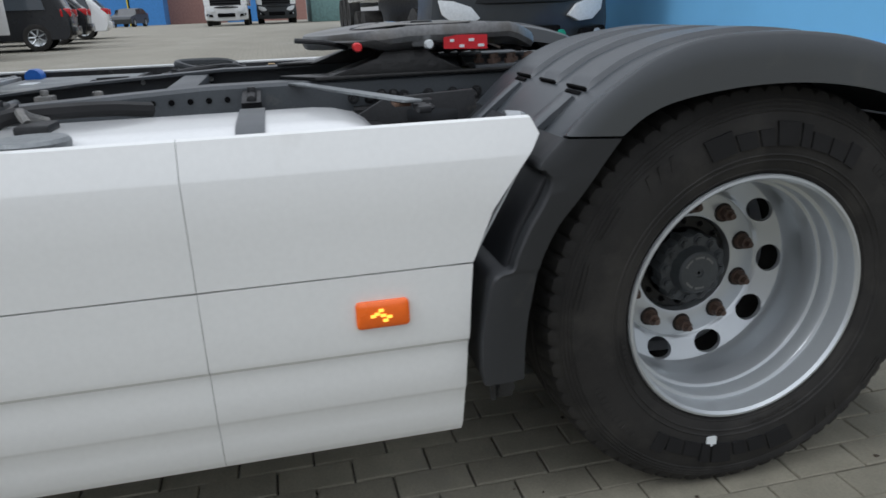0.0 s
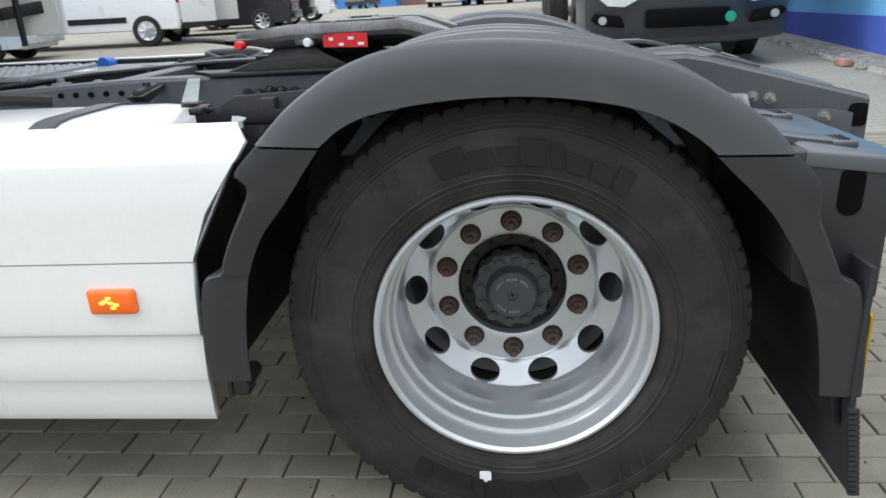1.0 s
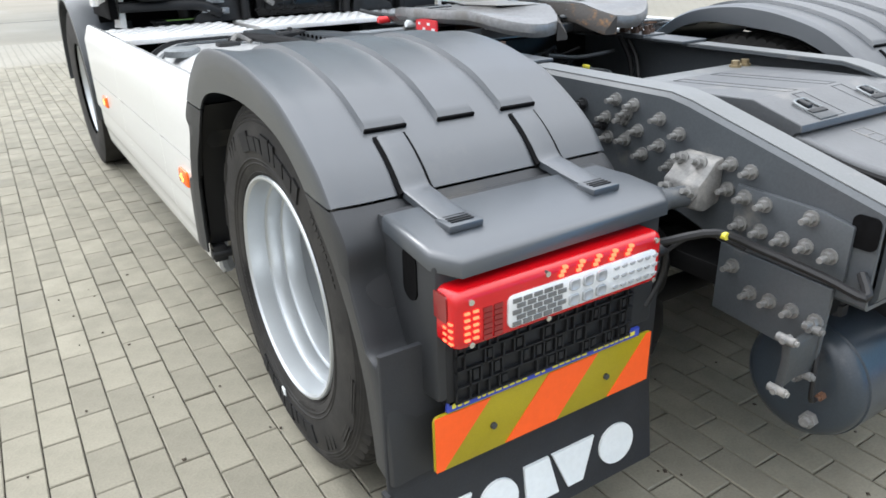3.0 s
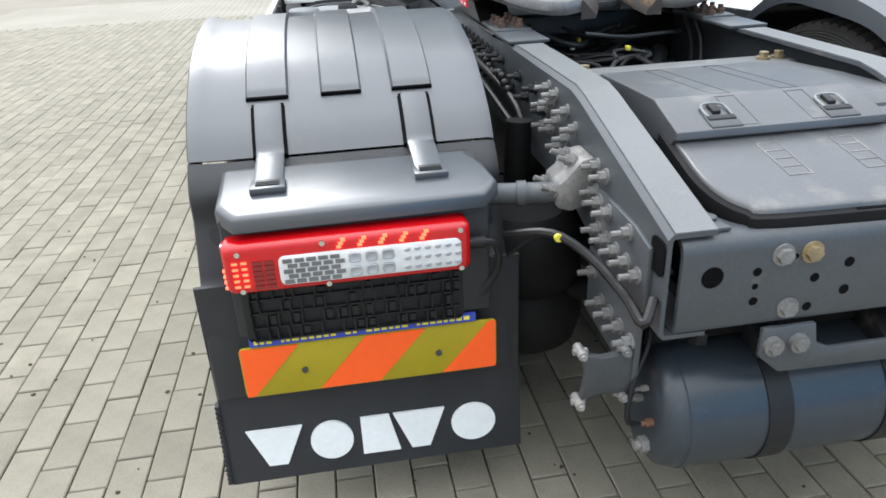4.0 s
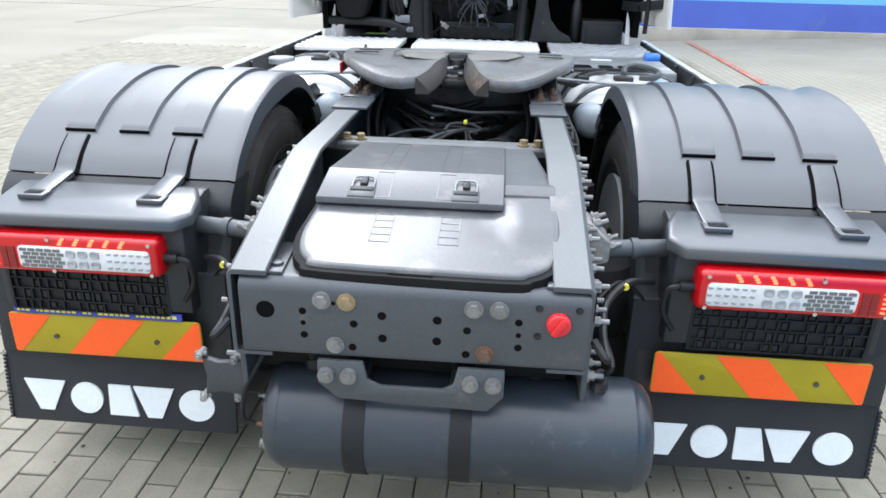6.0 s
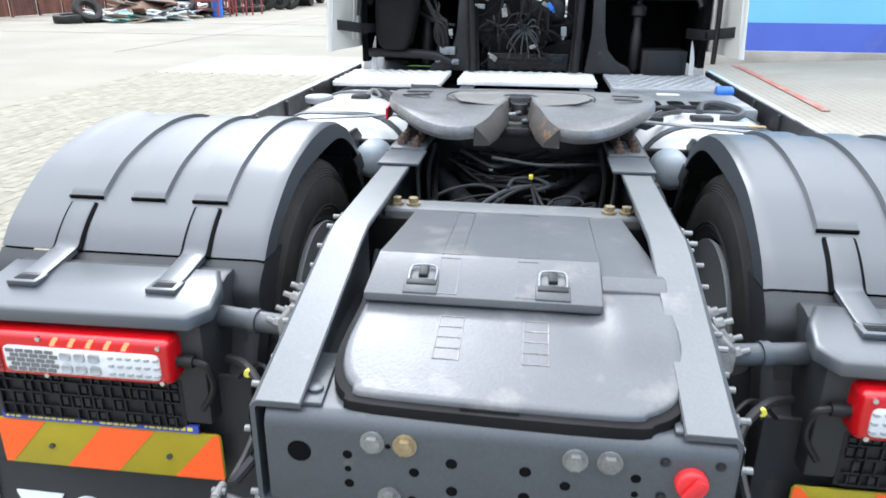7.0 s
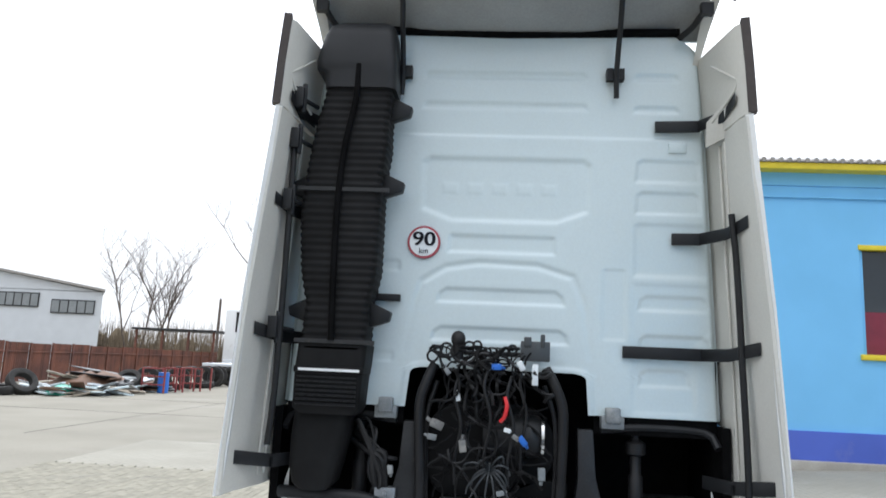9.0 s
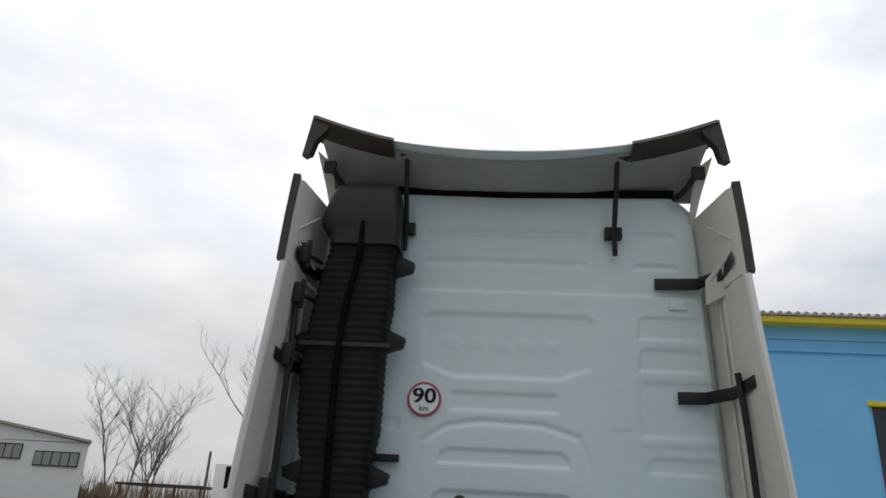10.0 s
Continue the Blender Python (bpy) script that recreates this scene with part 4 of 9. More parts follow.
        b.rod((-0.402, 1.1 + k * 0.05, 0.947), (-0.408, 1.1 + k * 0.05, 0.947), 0.0085, 10)
        part("web_hole", b, INTERIOR, rail, flip=flip)


for s in (-1, 1):
    chassis_rail(s)

# end beam
b = B()
b.prism("x", -0.375, 0.395, [(-0.9, 0.838), (-1.016, 0.838)] + [(-1.022 - 0.031 * math.sin(radians(a)), 0.807 + 0.031 * math.cos(radians(a))) for a in range(10, 91, 10)] + [(-1.053, 0.665), (-1.047, 0.653), (-1.035, 0.648), (-0.95, 0.648), (-0.95, 0.656), (-1.034, 0.656), (-1.043, 0.667), (-1.043, 0.807), (-1.036, 0.822), (-1.022, 0.829), (-0.9, 0.829)])
beam = part("end_beam", b, FRAME, truck, "grey steel rear cross beam with bolts and holes", smooth=30)
for x, z, m in ((-0.189, 0.793, ZINC), (-0.134, 0.792, GOLD), (-0.162, 0.683, ZINC), (0.145, 0.792, ZINC), (0.2, 0.793, ZINC), (0.172, 0.683, RUST)):
    b = B()
    b.rod((x, -1.051, z), (x, -1.056, z), 0.021, 16)
    b.rod((x, -1.055, z), (x, -1.066, z), 0.015, 6)
    part("beam_bolt", b, m, beam, "hexagon bolt")
# drilled holes drawn as near-black discs, their shade put into colour
for x, z, r in ((-0.317, 0.763, 0.021), (-0.233, 0.764, 0.0085), (-0.233, 0.735, 0.006), (-0.232, 0.705, 0.0085), (-0.163, 0.787, 0.005), (-0.056, 0.763, 0.01), (-0.055, 0.707, 0.01), (0.066, 0.76, 0.01), (0.066, 0.708, 0.01), (-0.119, 0.739, 0.009), (-0.123, 0.68, 0.009), (0.132, 0.739, 0.009), (0.131, 0.679, 0.009), (0.243, 0.766, 0.0085), (0.244, 0.735, 0.006), (0.245, 0.704, 0.0085)):
    b = B()
    b.rod((x, -1.0505, z), (x, -1.0535, z), r, 16)
    part("beam_hole", b, INTERIOR, beam, "dark drilled hole")
b = B()
b.spin([(-1.05, 0.026), (-1.066, 0.026), (-1.07, 0.022), (-1.07, 0.0005)], (0.328, 0, 0.77), "y", 24)
b.loft([[(0.328 + dx * 0.85 + dz * 0.53, y, 0.77 + dz * 0.85 - dx * 0.53) for dx, dz in ((-0.007, -0.022), (0.007, -0.022), (0.007, 0.022), (-0.007, 0.022))] for y in (-1.071, -1.079)])
part("socket_plug", b, REDPLUG, beam, "round red plastic plug", bevel=0.002)
for x, z in ((0.285, 0.803), (0.37, 0.803), (0.285, 0.736)):
    b = B()
    b.bolt((x, -1.05, z), (0, -1, 0), 0.006, 0.008, True, 0)
    part("plug_bolt", b, DARK, beam)
for sx in (-1, 1):
    b = B()
    b.prism("z", 0.838, 0.846, [(sx * 0.29 + 0.01, -1.03), (sx * 0.345 + 0.01, -1.03), (sx * 0.345 + 0.01, -0.86), (sx * 0.305 + 0.01, -0.86)])
    b.rod((sx * 0.312 + 0.01, -0.99, 0.845), (sx * 0.312 + 0.01, -0.99, 0.853), 0.014, 14)
    part("corner_plate", b, FRAME, beam, bevel=0.002)

# bracket and air tank under the beam
b = B()
b.prism("y", -1.06, -1.048, [(-0.205, 0.645), (-0.1, 0.645), (-0.09, 0.6), (-0.06, 0.585), (0.08, 0.585), (0.105, 0.6), (0.115, 0.645), (0.22, 0.645), (0.22, 0.575), (0.185, 0.535), (-0.16, 0.545), (-0.205, 0.585)])
tb = part("tank_bracket", b, FRAME, truck, "grey steel hanger plate", bevel=0.003)
for x, z in ((-0.184, 0.61), (-0.133, 0.61), (0.144, 0.61), (0.195, 0.61)):
    b = B()
    b.rod((x, -1.059, z), (x, -1.072, z), 0.019, 12)
    b.rod((x, -1.07, z), (x, -1.08, z), 0.012, 6)
    part("hanger_bolt", b, ZINC, tb)
TANK_AT = (0, -0.922, 0.4)
b = B()
b.spin([(-0.362, 0.002), (-0.362, 0.09), (-0.358, 0.112), (-0.346, 0.128), (-0.326, 0.1365), (-0.318, 0.1365), (-0.316, 0.14), (0.535, 0.14), (0.537, 0.1365), (0.548, 0.1355), (0.568, 0.125), (0.581, 0.105), (0.587, 0.08), (0.588, 0.002)], TANK_AT, "x", 56)
tank = part("air_tank", b, TANKGREY, truck, "blue-grey cylindrical air tank with black straps", smooth=60)
for x in (-0.13, 0.125):
    b = B()
    b.spin([(x - 0.026, 0.1395), (x - 0.026, 0.1435), (x + 0.026, 0.1435), (x + 0.026, 0.1395)], TANK_AT, "x", 56, close=True)
    part("tank_strap", b, PLASTIC2, tank, "black rubber strap")
    b = B()
    b.prism("x", x - 0.03, x + 0.03, [(-0.93, 0.53), (-0.99, 0.525), (-1.02, 0.56), (-0.93, 0.6)])
    part("strap_anchor", b, DARK, tank, bevel=0.004)
for x, y, z in ((0.45, -0.94, 0.53), (-0.25, -0.92, 0.53), (0.3, -0.9, 0.535)):
    b = B()
    b.rod((x, y, z), (x, y, z + 0.035), 0.022, 6)
    b.rod((x, y, z + 0.03), (x, y - 0.01, z + 0.06), 0.013, 10)
    part("tank_valve", b, DARK, tank)
for y, z, r, m in ((-0.97, 0.33, 0.019, DUSTYALU), (-0.93, 0.42, 0.009, DUSTYALU), (-0.985, 0.4, 0.009, RUST), (-0.95, 0.46, 0.007, DUSTYALU)):
    b = B()
    b.rod((-0.362, y, z), (-0.378, y, z), r, 6)
    b.rod((-0.376, y, z), (-0.39, y, z), r * 0.6, 10)
    part("end_fitting", b, m, tank, "dusty fitting on the tank end")
b = B()
b.tube([(-0.39, -0.985, 0.4), (-0.42, -0.99, 0.42), (-0.41, -0.98, 0.5), (-0.37, -0.95, 0.58), (-0.36, -0.9, 0.64)], 0.006)
part("tank_line", b, HOSE, tank, "thin black air line")
b = B()
b.tube([(0.45, -0.95, 0.58), (0.47, -0.97, 0.62), (0.46, -0.9, 0.65)], 0.007)
part("tank_line", b, HOSE, tank, "thin black air line")

# cross member with gold bolts
b = B()
b.prism("x", -0.33, 0.335, [(-0.17, 0.945), (-0.25, 0.945), (-0.255, 0.938), (-0.255, 0.85), (-0.247, 0.85), (-0.247, 0.936), (-0.17, 0.936)])
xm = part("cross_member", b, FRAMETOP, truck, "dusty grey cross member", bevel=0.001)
for x in (-0.306, -0.26, 0.259, 0.304):
    b = B()
    b.rod((x, -0.215, 0.945), (x, -0.215, 0.952), 0.019, 14)
    b.rod((x, -0.215, 0.95), (x, -0.215, 0.965), 0.0135, 6)
    part("gold_bolt", b, GOLD, xm, "yellow zinc bolt")

# lidded box between the rails
def lower_z(y):
    return 0.915 + (y + 0.77) * 0.2
low = [(-0.257, -0.7), (-0.266, -0.8), (-0.272, -0.89), (-0.262, -0.955), (-0.235, -0.998), (-0.185, -1.02), (0.2, -1.028), (0.262, -1.014), (0.304, -0.982), (0.326, -0.93), (0.334, -0.85), (0.333, -0.7)]
def lid_step(x, y):
    """The corner behind the notch stands higher than the rest of the lid."""
    return 0.013 * float(ease((x - 0.19 - 0.12 * max(0.0, -0.8 - y)) / 0.03)) * float(ease((y + 0.93) / 0.1))
outline = [tuple(p)[:2] for p in interp([(x, y, 0) for x, y in low], 44)]
b = B()
rings = []
for dz, g in ((-0.09, 0.0), (-0.012, 0.0), (-0.003, 0.006), (0.0, 0.02), (0.0, 0.06), (0, 0.1), (0, 0.15), (0, 0.2), (0, 0.26), (0, 0.32), (0, 0.4), (0, 0.5), (0, 0.65), (0, 0.85), (0, 0.97)):
    ring = []
    for x, y in outline:
        u, w = x + (0.02 - x) * g, y + (-0.8 - y) * g
        ring.append((u, w, lower_z(w) + dz + lid_step(u, w)))
    rings.append(ring)
b.loft(rings)
box = part("battery_box", b, LID, truck, "dusty dark plastic box lid between the rails", smooth=50)
b = B()
b.loft([[(0.03 + (x - 0.03) * q, -0.7 + (y + 0.7) * q, lower_z(y) + dz) for x, y in outline] for dz, q in ((-0.06, 1.03), (-0.03, 1.045), (-0.012, 1.04), (-0.008, 0.99))])
part("seal_lip", b, BELLOWS, box, "dirty black rubber lip")
b = B()
b.prism("x", -1, 0.2, [(-0.28, 0.955), (-0.48, 0.966), (-0.645, 0.975), (-0.775, 0.938), (-0.777, 0.921), (-0.767, 0.919), (-0.745, 0.895), (-0.28, 0.88)])
for v in b.bm.verts:
    if v.co.x < 0:
        v.co.x = -0.24 - 0.026 * min(1, max(0, (-0.33 - v.co.y) / 0.4))
part("upper_lid", b, LID, box, "worn plastic upper lid with sloping edge", bevel=0.003, smooth=18)
b = B()
b.prism("x", 0.2, 1, [(-0.28, 0.953), (-0.48, 0.96), (-0.675, 0.958), (-0.712, 0.944), (-0.716, 0.925), (-0.706, 0.923), (-0.69, 0.9), (-0.28, 0.88)])
for v in b.bm.verts:
    if v.co.x > 0.5:
        v.co.x = 0.283 + 0.046 * min(1, max(0, (-0.33 - v.co.y) / 0.34))
part("lid_wing", b, LID, box, bevel=0.003, smooth=18)
def slope_z(y):
    return 0.975 + (y + 0.645) * 0.037 / 0.13
for x in (-0.155, 0.105):
    b = B()
    b.loft([[(x + dx, y, slope_z(y) + dz) for dx, y in ((-0.034, -0.728), (0.034, -0.728), (0.034, -0.771), (-0.034, -0.771))] for dz in (-0.004, 0.0035)])
    latch = part("latch", b, HUB, box, "black recessed lid latch", bevel=0.002)
    b = B()
    b.loft([[(x + dx, y, slope_z(y) + dz) for dx, y in ((-0.03, -0.733), (0.03, -0.733), (0.03, -0.748), (-0.03, -0.748))] for dz in (0.002, 0.006)])
    part("latch_lip", b, PLASTIC2, latch, bevel=0.0015)
    b = B()
    b.tube([(x - 0.027, -0.735, slope_z(-0.735) + 0.004), (x - 0.027, -0.705, slope_z(-0.705) + 0.005), (x - 0.018, -0.692, slope_z(-0.692) + 0.006), (x + 0.018, -0.692, slope_z(-0.692) + 0.006), (x + 0.027, -0.705, slope_z(-0.705) + 0.005), (x + 0.027, -0.735, slope_z(-0.735) + 0.004)], 0.0028, 6, 3)
    part("latch_hook", b, GREYALU, latch, "bent wire hook")
    b = B()
    b.loft([[(x + dx, y, slope_z(y) + dz) for dx, y in ((-0.009, -0.69), (0.009, -0.69), (0.009, -0.722), (-0.009, -0.722))] for dz in (-0.003, 0.008)])
    part("latch_plate", b, PLASTIC2, latch, "small dark catch", bevel=0.002)
# near-black piece for the shade inside the finger slot
b = B()
b.loft([[(x, y, lower_z(y) - 0.02 + dz) for x, y in ((-0.046, -1.026), (0.052, -1.028), (0.052, -1.034), (-0.046, -1.032))] for dz in (-0.008, 0.012)])
part("handle_slot", b, INTERIOR, box, "dark finger slot")
def ladder(x, w, y0, y1, cells, top, mat, label):
    """A moulded ladder of thin raised lines on a lid."""
    b = B()
    y0, y1 = max(y0, y1), min(y0, y1)
    for xa, xb, ya, yb in [(x - w, x - w + 0.0022, y0, y1), (x + w - 0.0022, x + w, y0, y1)] + [(x - w, x + w, y0 + (y1 - y0) * k / cells, y0 + (y1 - y0) * k / cells - 0.0022) for k in range(cells + 1)]:
        b.loft([[(xx, yy, top(yy) + dz) for xx, yy in ((xa, ya), (xb, ya), (xb, yb), (xa, yb))] for dz in (-0.003, 0.0011)])
    tagged(part("moulded_ladder", b, mat, box, label), kind="stuff")
for x in (-0.085, 0.075):
    ladder(x, 0.024, -0.8, -0.92, 4, lower_z, DUSTYALU, "dusty moulded lines")
    ladder(x - 0.02, 0.022, -0.3, -0.64, 1, lambda y: 0.9562 + (-0.3 - y) * 0.054, LID, "")
    ladder(x - 0.02, 0.022, -0.655, -0.765, 1, lambda y: 0.975 + (y + 0.645) * 0.285, LID, "")

# made-up black box that keeps light out of the gaps beside the lids
b = B()
b.box(-0.37, 0.37, -0.93, -0.27, 0.55, 0.6)
b.box(-0.37, 0.37, -0.29, -0.27, 0.6, 0.93)
b.box(-0.24, 0.3, -0.9, -0.3, 0.6, 0.88)
part("gap_blackout", b, BELLOWS, box, "black box added to darken the gaps beside the lids", bevel=0.004)
for k in range(3):
    b = B()
    x = -0.31 - 0.012 * k
    b.tube([(x, -0.35, 0.86), (x + 0.012, -0.5, 0.82), (x - 0.005, -0.7, 0.76), (x + 0.01, -0.88, 0.68)], 0.006, 6, 4)
    part("box_cable", b, HOSEGREY, box, "thin grey cable beside the box")
# ---- coupling plate ----
slot = [(0.0, 0.55, 0), (0.026, 0.545, 0), (0.038, 0.52, 0), (0.04, 0.48, 0), (0.052, 0.38, 0), (0.073, 0.29, 0), (0.1, 0.225, 0), (0.13, 0.186, 0)]
rim = [(0.185, 0.172, 0), (0.25, 0.18, 0), (0.33, 0.226, 0), (0.405, 0.312, 0), (0.45, 0.425, 0), (0.468, 0.55, 0), (0.455, 0.67, 0), (0.405, 0.765, 0), (0.29, 0.85, 0), (0.13, 0.898, 0), (0.0, 0.91, 0)]
NI = 15
half = [(max(p.x, 0.0), p.y) for p in interp(slot, NI - 1) + interp(rim, 30)]
half[0], half[-1] = (0.0, 0.55), (0.0, 0.91)
loop = half + [(-x, y) for x, y in reversed(half[1:-1])]
def fw_z(y):
    return 1.128 - 0.36 * max(0.0, 0.3 - y) - 0.1 * max(0.0, y - 0.62)
b = B()
rings = []
for dz, g in ((-0.042, 0.02), (-0.028, 0.0), (-0.01, 0.0), (0.0, 0.012)):
    cx, cy = 0, 0.53
    rings.append([(x * (1 - g), y + (cy - y) * g, fw_z(y) + dz) for x, y in loop])
b.loft(rings, caps=False)
order = list(b.bm.verts)[-len(loop):]
lo = list(b.bm.verts)[:len(loop)]
nh = len(half)
for ring in (order, lo):
    right = ring[:nh]
    left = [ring[0]] + ring[:nh - 1:-1] + [ring[nh - 1]]
    for side in (right, left):
        # strips between the slot side and the outer side
        inner, outer = side[:NI], side[NI:]
        k = max(len(inner), len(outer))
        for i in range(k - 1):
            a0, a1 = inner[min(i, NI - 1)], inner[min(i + 1, NI - 1)]
            c0, c1 = outer[max(len(outer) - 1 - i, 0)], outer[max(len(outer) - 2 - i, 0)]
            quad = []
            for v in (a0, a1, c1, c0):
                if v not in quad:
                    quad.append(v)
            if len(quad) > 2:
                b.face(quad)
coupling = part("coupling_plate", b, PLATE, truck, "greasy steel fifth wheel coupling plate", smooth=30)
for sx in (-1, 1):
    b = B()
    b.loft([[(sx * (x + 0.004), y, fw_z(y) - 0.003), (sx * (x - 0.004), y, fw_z(y) - 0.006), (sx * (x - d), y + 0.004, fw_z(y) - 0.048), (sx * (x - d), y + 0.004, fw_z(y) - 0.062), (sx * (x + 0.004), y, fw_z(y) - 0.062)] for x, y, d in ((0.042, 0.47, 0.01), (0.052, 0.38, 0.024), (0.073, 0.29, 0.034), (0.1, 0.225, 0.04), (0.13, 0.182, 0.044))])
    part("ramp_edge", b, ORANGE_RUST, coupling, "rusty orange ramp edge")
b = B()
b.spin([(1.05, 0.048), (1.12, 0.05), (1.122, 0.035), (1.09, 0.03), (1.06, 0.0005)], (0, 0.43, 0), "z", 24)
b.box(-0.045, 0.045, 0.22, 0.38, 1.03, 1.06)
b.box(-0.03, 0.03, 0.28, 0.34, 1.055, 1.085)
b.rod((-0.05, 0.27, 1.06), (0.05, 0.27, 1.06), 0.014, 10)
part("lock_jaw", b, GREASE, coupling, "greasy black locking jaw", bevel=0.003)
for sx in (-1, 1):
    for k in range(2):
        b = B()
        b.loft([[(sx * 0.372 + dx, 0.437 + k * 0.084 + dy + sx * dx * -0.12, z) for dx, dy in ((-0.047, -0.008), (0.047, -0.008), (0.047, 0.008), (-0.047, 0.008))] for z in (1.1255, 1.1285)])
        part("grease_groove", b, GREASE, coupling, "dark slot")
# the round rubbed patch about the lock, fading out into the plate
def wear(r, a):
    x, y = r * 1.2 * math.cos(a), 0.535 + r * 0.98 * math.sin(a)
    if y < 0.56:
        edge = 0.046 + max(0.0, 0.47 - y) * 0.16
        x = math.copysign(max(abs(x), edge), x)
    return x, y
b = B()
grid = []
for k, (r, dz) in enumerate(((0.05, 0.0004), (0.08, 0.0007), (0.12, 0.0008), (0.16, 0.0008), (0.185, 0.0006), (0.205, -0.0006))):
    row = []
    for i in range(73):
        a = radians(-82 + 344 * i / 72)
        wob = 1 + (0.025 * math.sin(3 * a + 1) + 0.02 * math.sin(7 * a) + 0.012 * math.sin(17 * a)) * (k > 3)
        x, y = wear(r * wob, a)
        row.append(b.bm.verts.new((x, y, fw_z(y) + dz)))
    grid.append(row)
for p, q in zip(grid, grid[1:]):
    for i in range(72):
        b.face([p[i], q[i], q[i + 1], p[i + 1]])
part("wear_patch", b, WORN, coupling, "pale brown rubbed patch round the lock", smooth=40)
b = B()
b.tube([(0.262 * math.cos(radians(a)), 0.535 + 0.212 * math.sin(radians(a)), 1.1263 - 0.1 * max(0.0, 0.535 + 0.212 * math.sin(radians(a)) - 0.62)) for a in range(-36, 217, 6)], 0.0018, 6, 1)
part("wear_ring", b, GREASE, coupling, "dark wear line")
b = B()
b.rod((0.0, 0.42, 1.05), (0.0, 0.42, 1.135), 0.042, 20, 0.038)
b.rod((0.0, 0.36, 1.05), (0.0, 0.36, 1.12), 0.03, 12)
part("lock_head", b, GREASE, coupling, "black greased lock head", bevel=0.004)
for k in range(14):
    rk = random.Random(60 + k)
    b = B()
    b.sphere((rk.uniform(-0.06, 0.06), rk.uniform(0.24, 0.38), rk.uniform(1.075, 1.1)), rk.uniform(0.008, 0.018), 7, 5, 0.6)
    part("grease_lump", b, rk.choice((GREASE, HUB, GREYALU)), coupling)
b = B()
b.prism("x", -0.44, 0.44, [(0.36, 1.07), (0.62, 1.06), (0.76, 1.09), (0.36, 1.1)])
part("under_skirt", b, GREASE, coupling, "cast ribs under the plate", bevel=0.01)
for sx in (-1, 1):
    b = B()
    b.prism("x", sx * 0.345 - 0.06, sx * 0.345 + 0.06, [(0.36, 0.99), (0.8, 0.99), (0.64, 1.04), (0.6, 1.075), (0.5, 1.075), (0.46, 1.04)])
    part("pedestal", b, GREASE, coupling, "dark steel pedestal", bevel=0.008)
    b = B()
    b.prism("z", 0.985, 0.997, [(sx * 0.3, 0.15), (sx * 0.418, 0.2), (sx * 0.418, 0.9), (sx * 0.3, 1.0)])
    part("base_plate", b, GREASE, coupling, "dark steel base plate", bevel=0.003)
b = B()
b.rod((-0.4, 0.55, 1.06), (0.4, 0.55, 1.06), 0.03, 14)
part("pivot_pin", b, RUST, coupling)
b = B()
b.prism("x", -0.4615, -0.4555, [(0.4, 1.055), (0.53, 1.06), (0.53, 1.098), (0.4, 1.095)])
st = part("warning_sticker", b, REDV, coupling, "red and white sticker")
for sx in (-1, 1):
    for y0, y1, low_ in ((0.5, 0.55, 0.01), (0.58, 0.62, 0.0), (0.66, 0.71, 0.0)):
        b = B()
        xm = 0.458 if y1 < 0.63 else 0.438 - (y1 - 0.66) * 0.45
        b.loft([[(sx * (xm - d), y0, fw_z(y0) - 0.012), (sx * (xm - d - (0.02 if y1 > 0.7 else 0)), y1, fw_z(y1) - 0.012), (sx * (xm - d - 0.02), y1, fw_z(y1) - 0.06 + low_), (sx * (xm - d), y0, fw_z(y0) - 0.06 + low_)] for d in (0.0, 0.05)])
        part("cast_rib", b, PLATE, coupling, "grey cast rib under the rim", bevel=0.004)
for k in range(4):
    b = B()
    b.box(-0.4635, -0.461, 0.41 + k * 0.03, 0.428 + k * 0.028, 1.062 + 0.016 * (k % 2), 1.07 + 0.016 * (k % 2))
    part("sticker_bar", b, LETTER, st)
for y, m in ((0.575, LETTER), (0.78, REDPLUG)):
    b = B()
    b.spin([(-0.43, 0.012), (-0.47, 0.0135), (-0.476, 0.01), (-0.476, 0.0005)], (0, y, 1.075), "x", 16)
    part("grease_plug", b, m, coupling, "round plastic cap")
b = B()
b.tube([(-0.36, 0.8, 1.07), (-0.44, 0.86, 1.09), (-0.46, 0.95, 1.1)], 0.007)
part("release_handle", b, DARK, coupling, "release handle")
# the lock, wear marks and mounting sit a little further forward with the plate
for ob in coupling.children:
    if ob.name.split(".")[0] in ("lock_jaw", "lock_head", "grease_lump", "grease_groove", "under_skirt", "pedestal", "pivot_pin"):
        ob.location.y = 0.08


# ---- side skirts, fuel tanks, walkway ----
SKIRT = [(-1.17, 0.962), (-1.192, 0.966), (-1.2, 0.962), (-1.223, 0.9), (-1.226, 0.89), (-1.228, 0.6855)]
SKIRT_LOW = [(-1.228, 0.682), (-1.229, 0.53), (-1.227, 0.518), (-1.217, 0.508), (-1.215, 0.4), (-1.21, 0.388), (-1.199, 0.3), (-1.19, 0.281)]


def edge_y(z):
    """Rear edge of the last skirt panel, curved round the wheel arch."""
    pts = [(0.3, 0.69), (0.5, 0.678), (0.675, 0.668), (0.74, 0.648), (0.83, 0.6), (0.9, 0.54), (0.94, 0.516), (0.967, 0.54)]
    for (a, p), (b, q) in zip(pts, pts[1:]):
        if z <= b:
            return p + (q - p) * (z - a) / (b - a)
    return pts[-1][1]


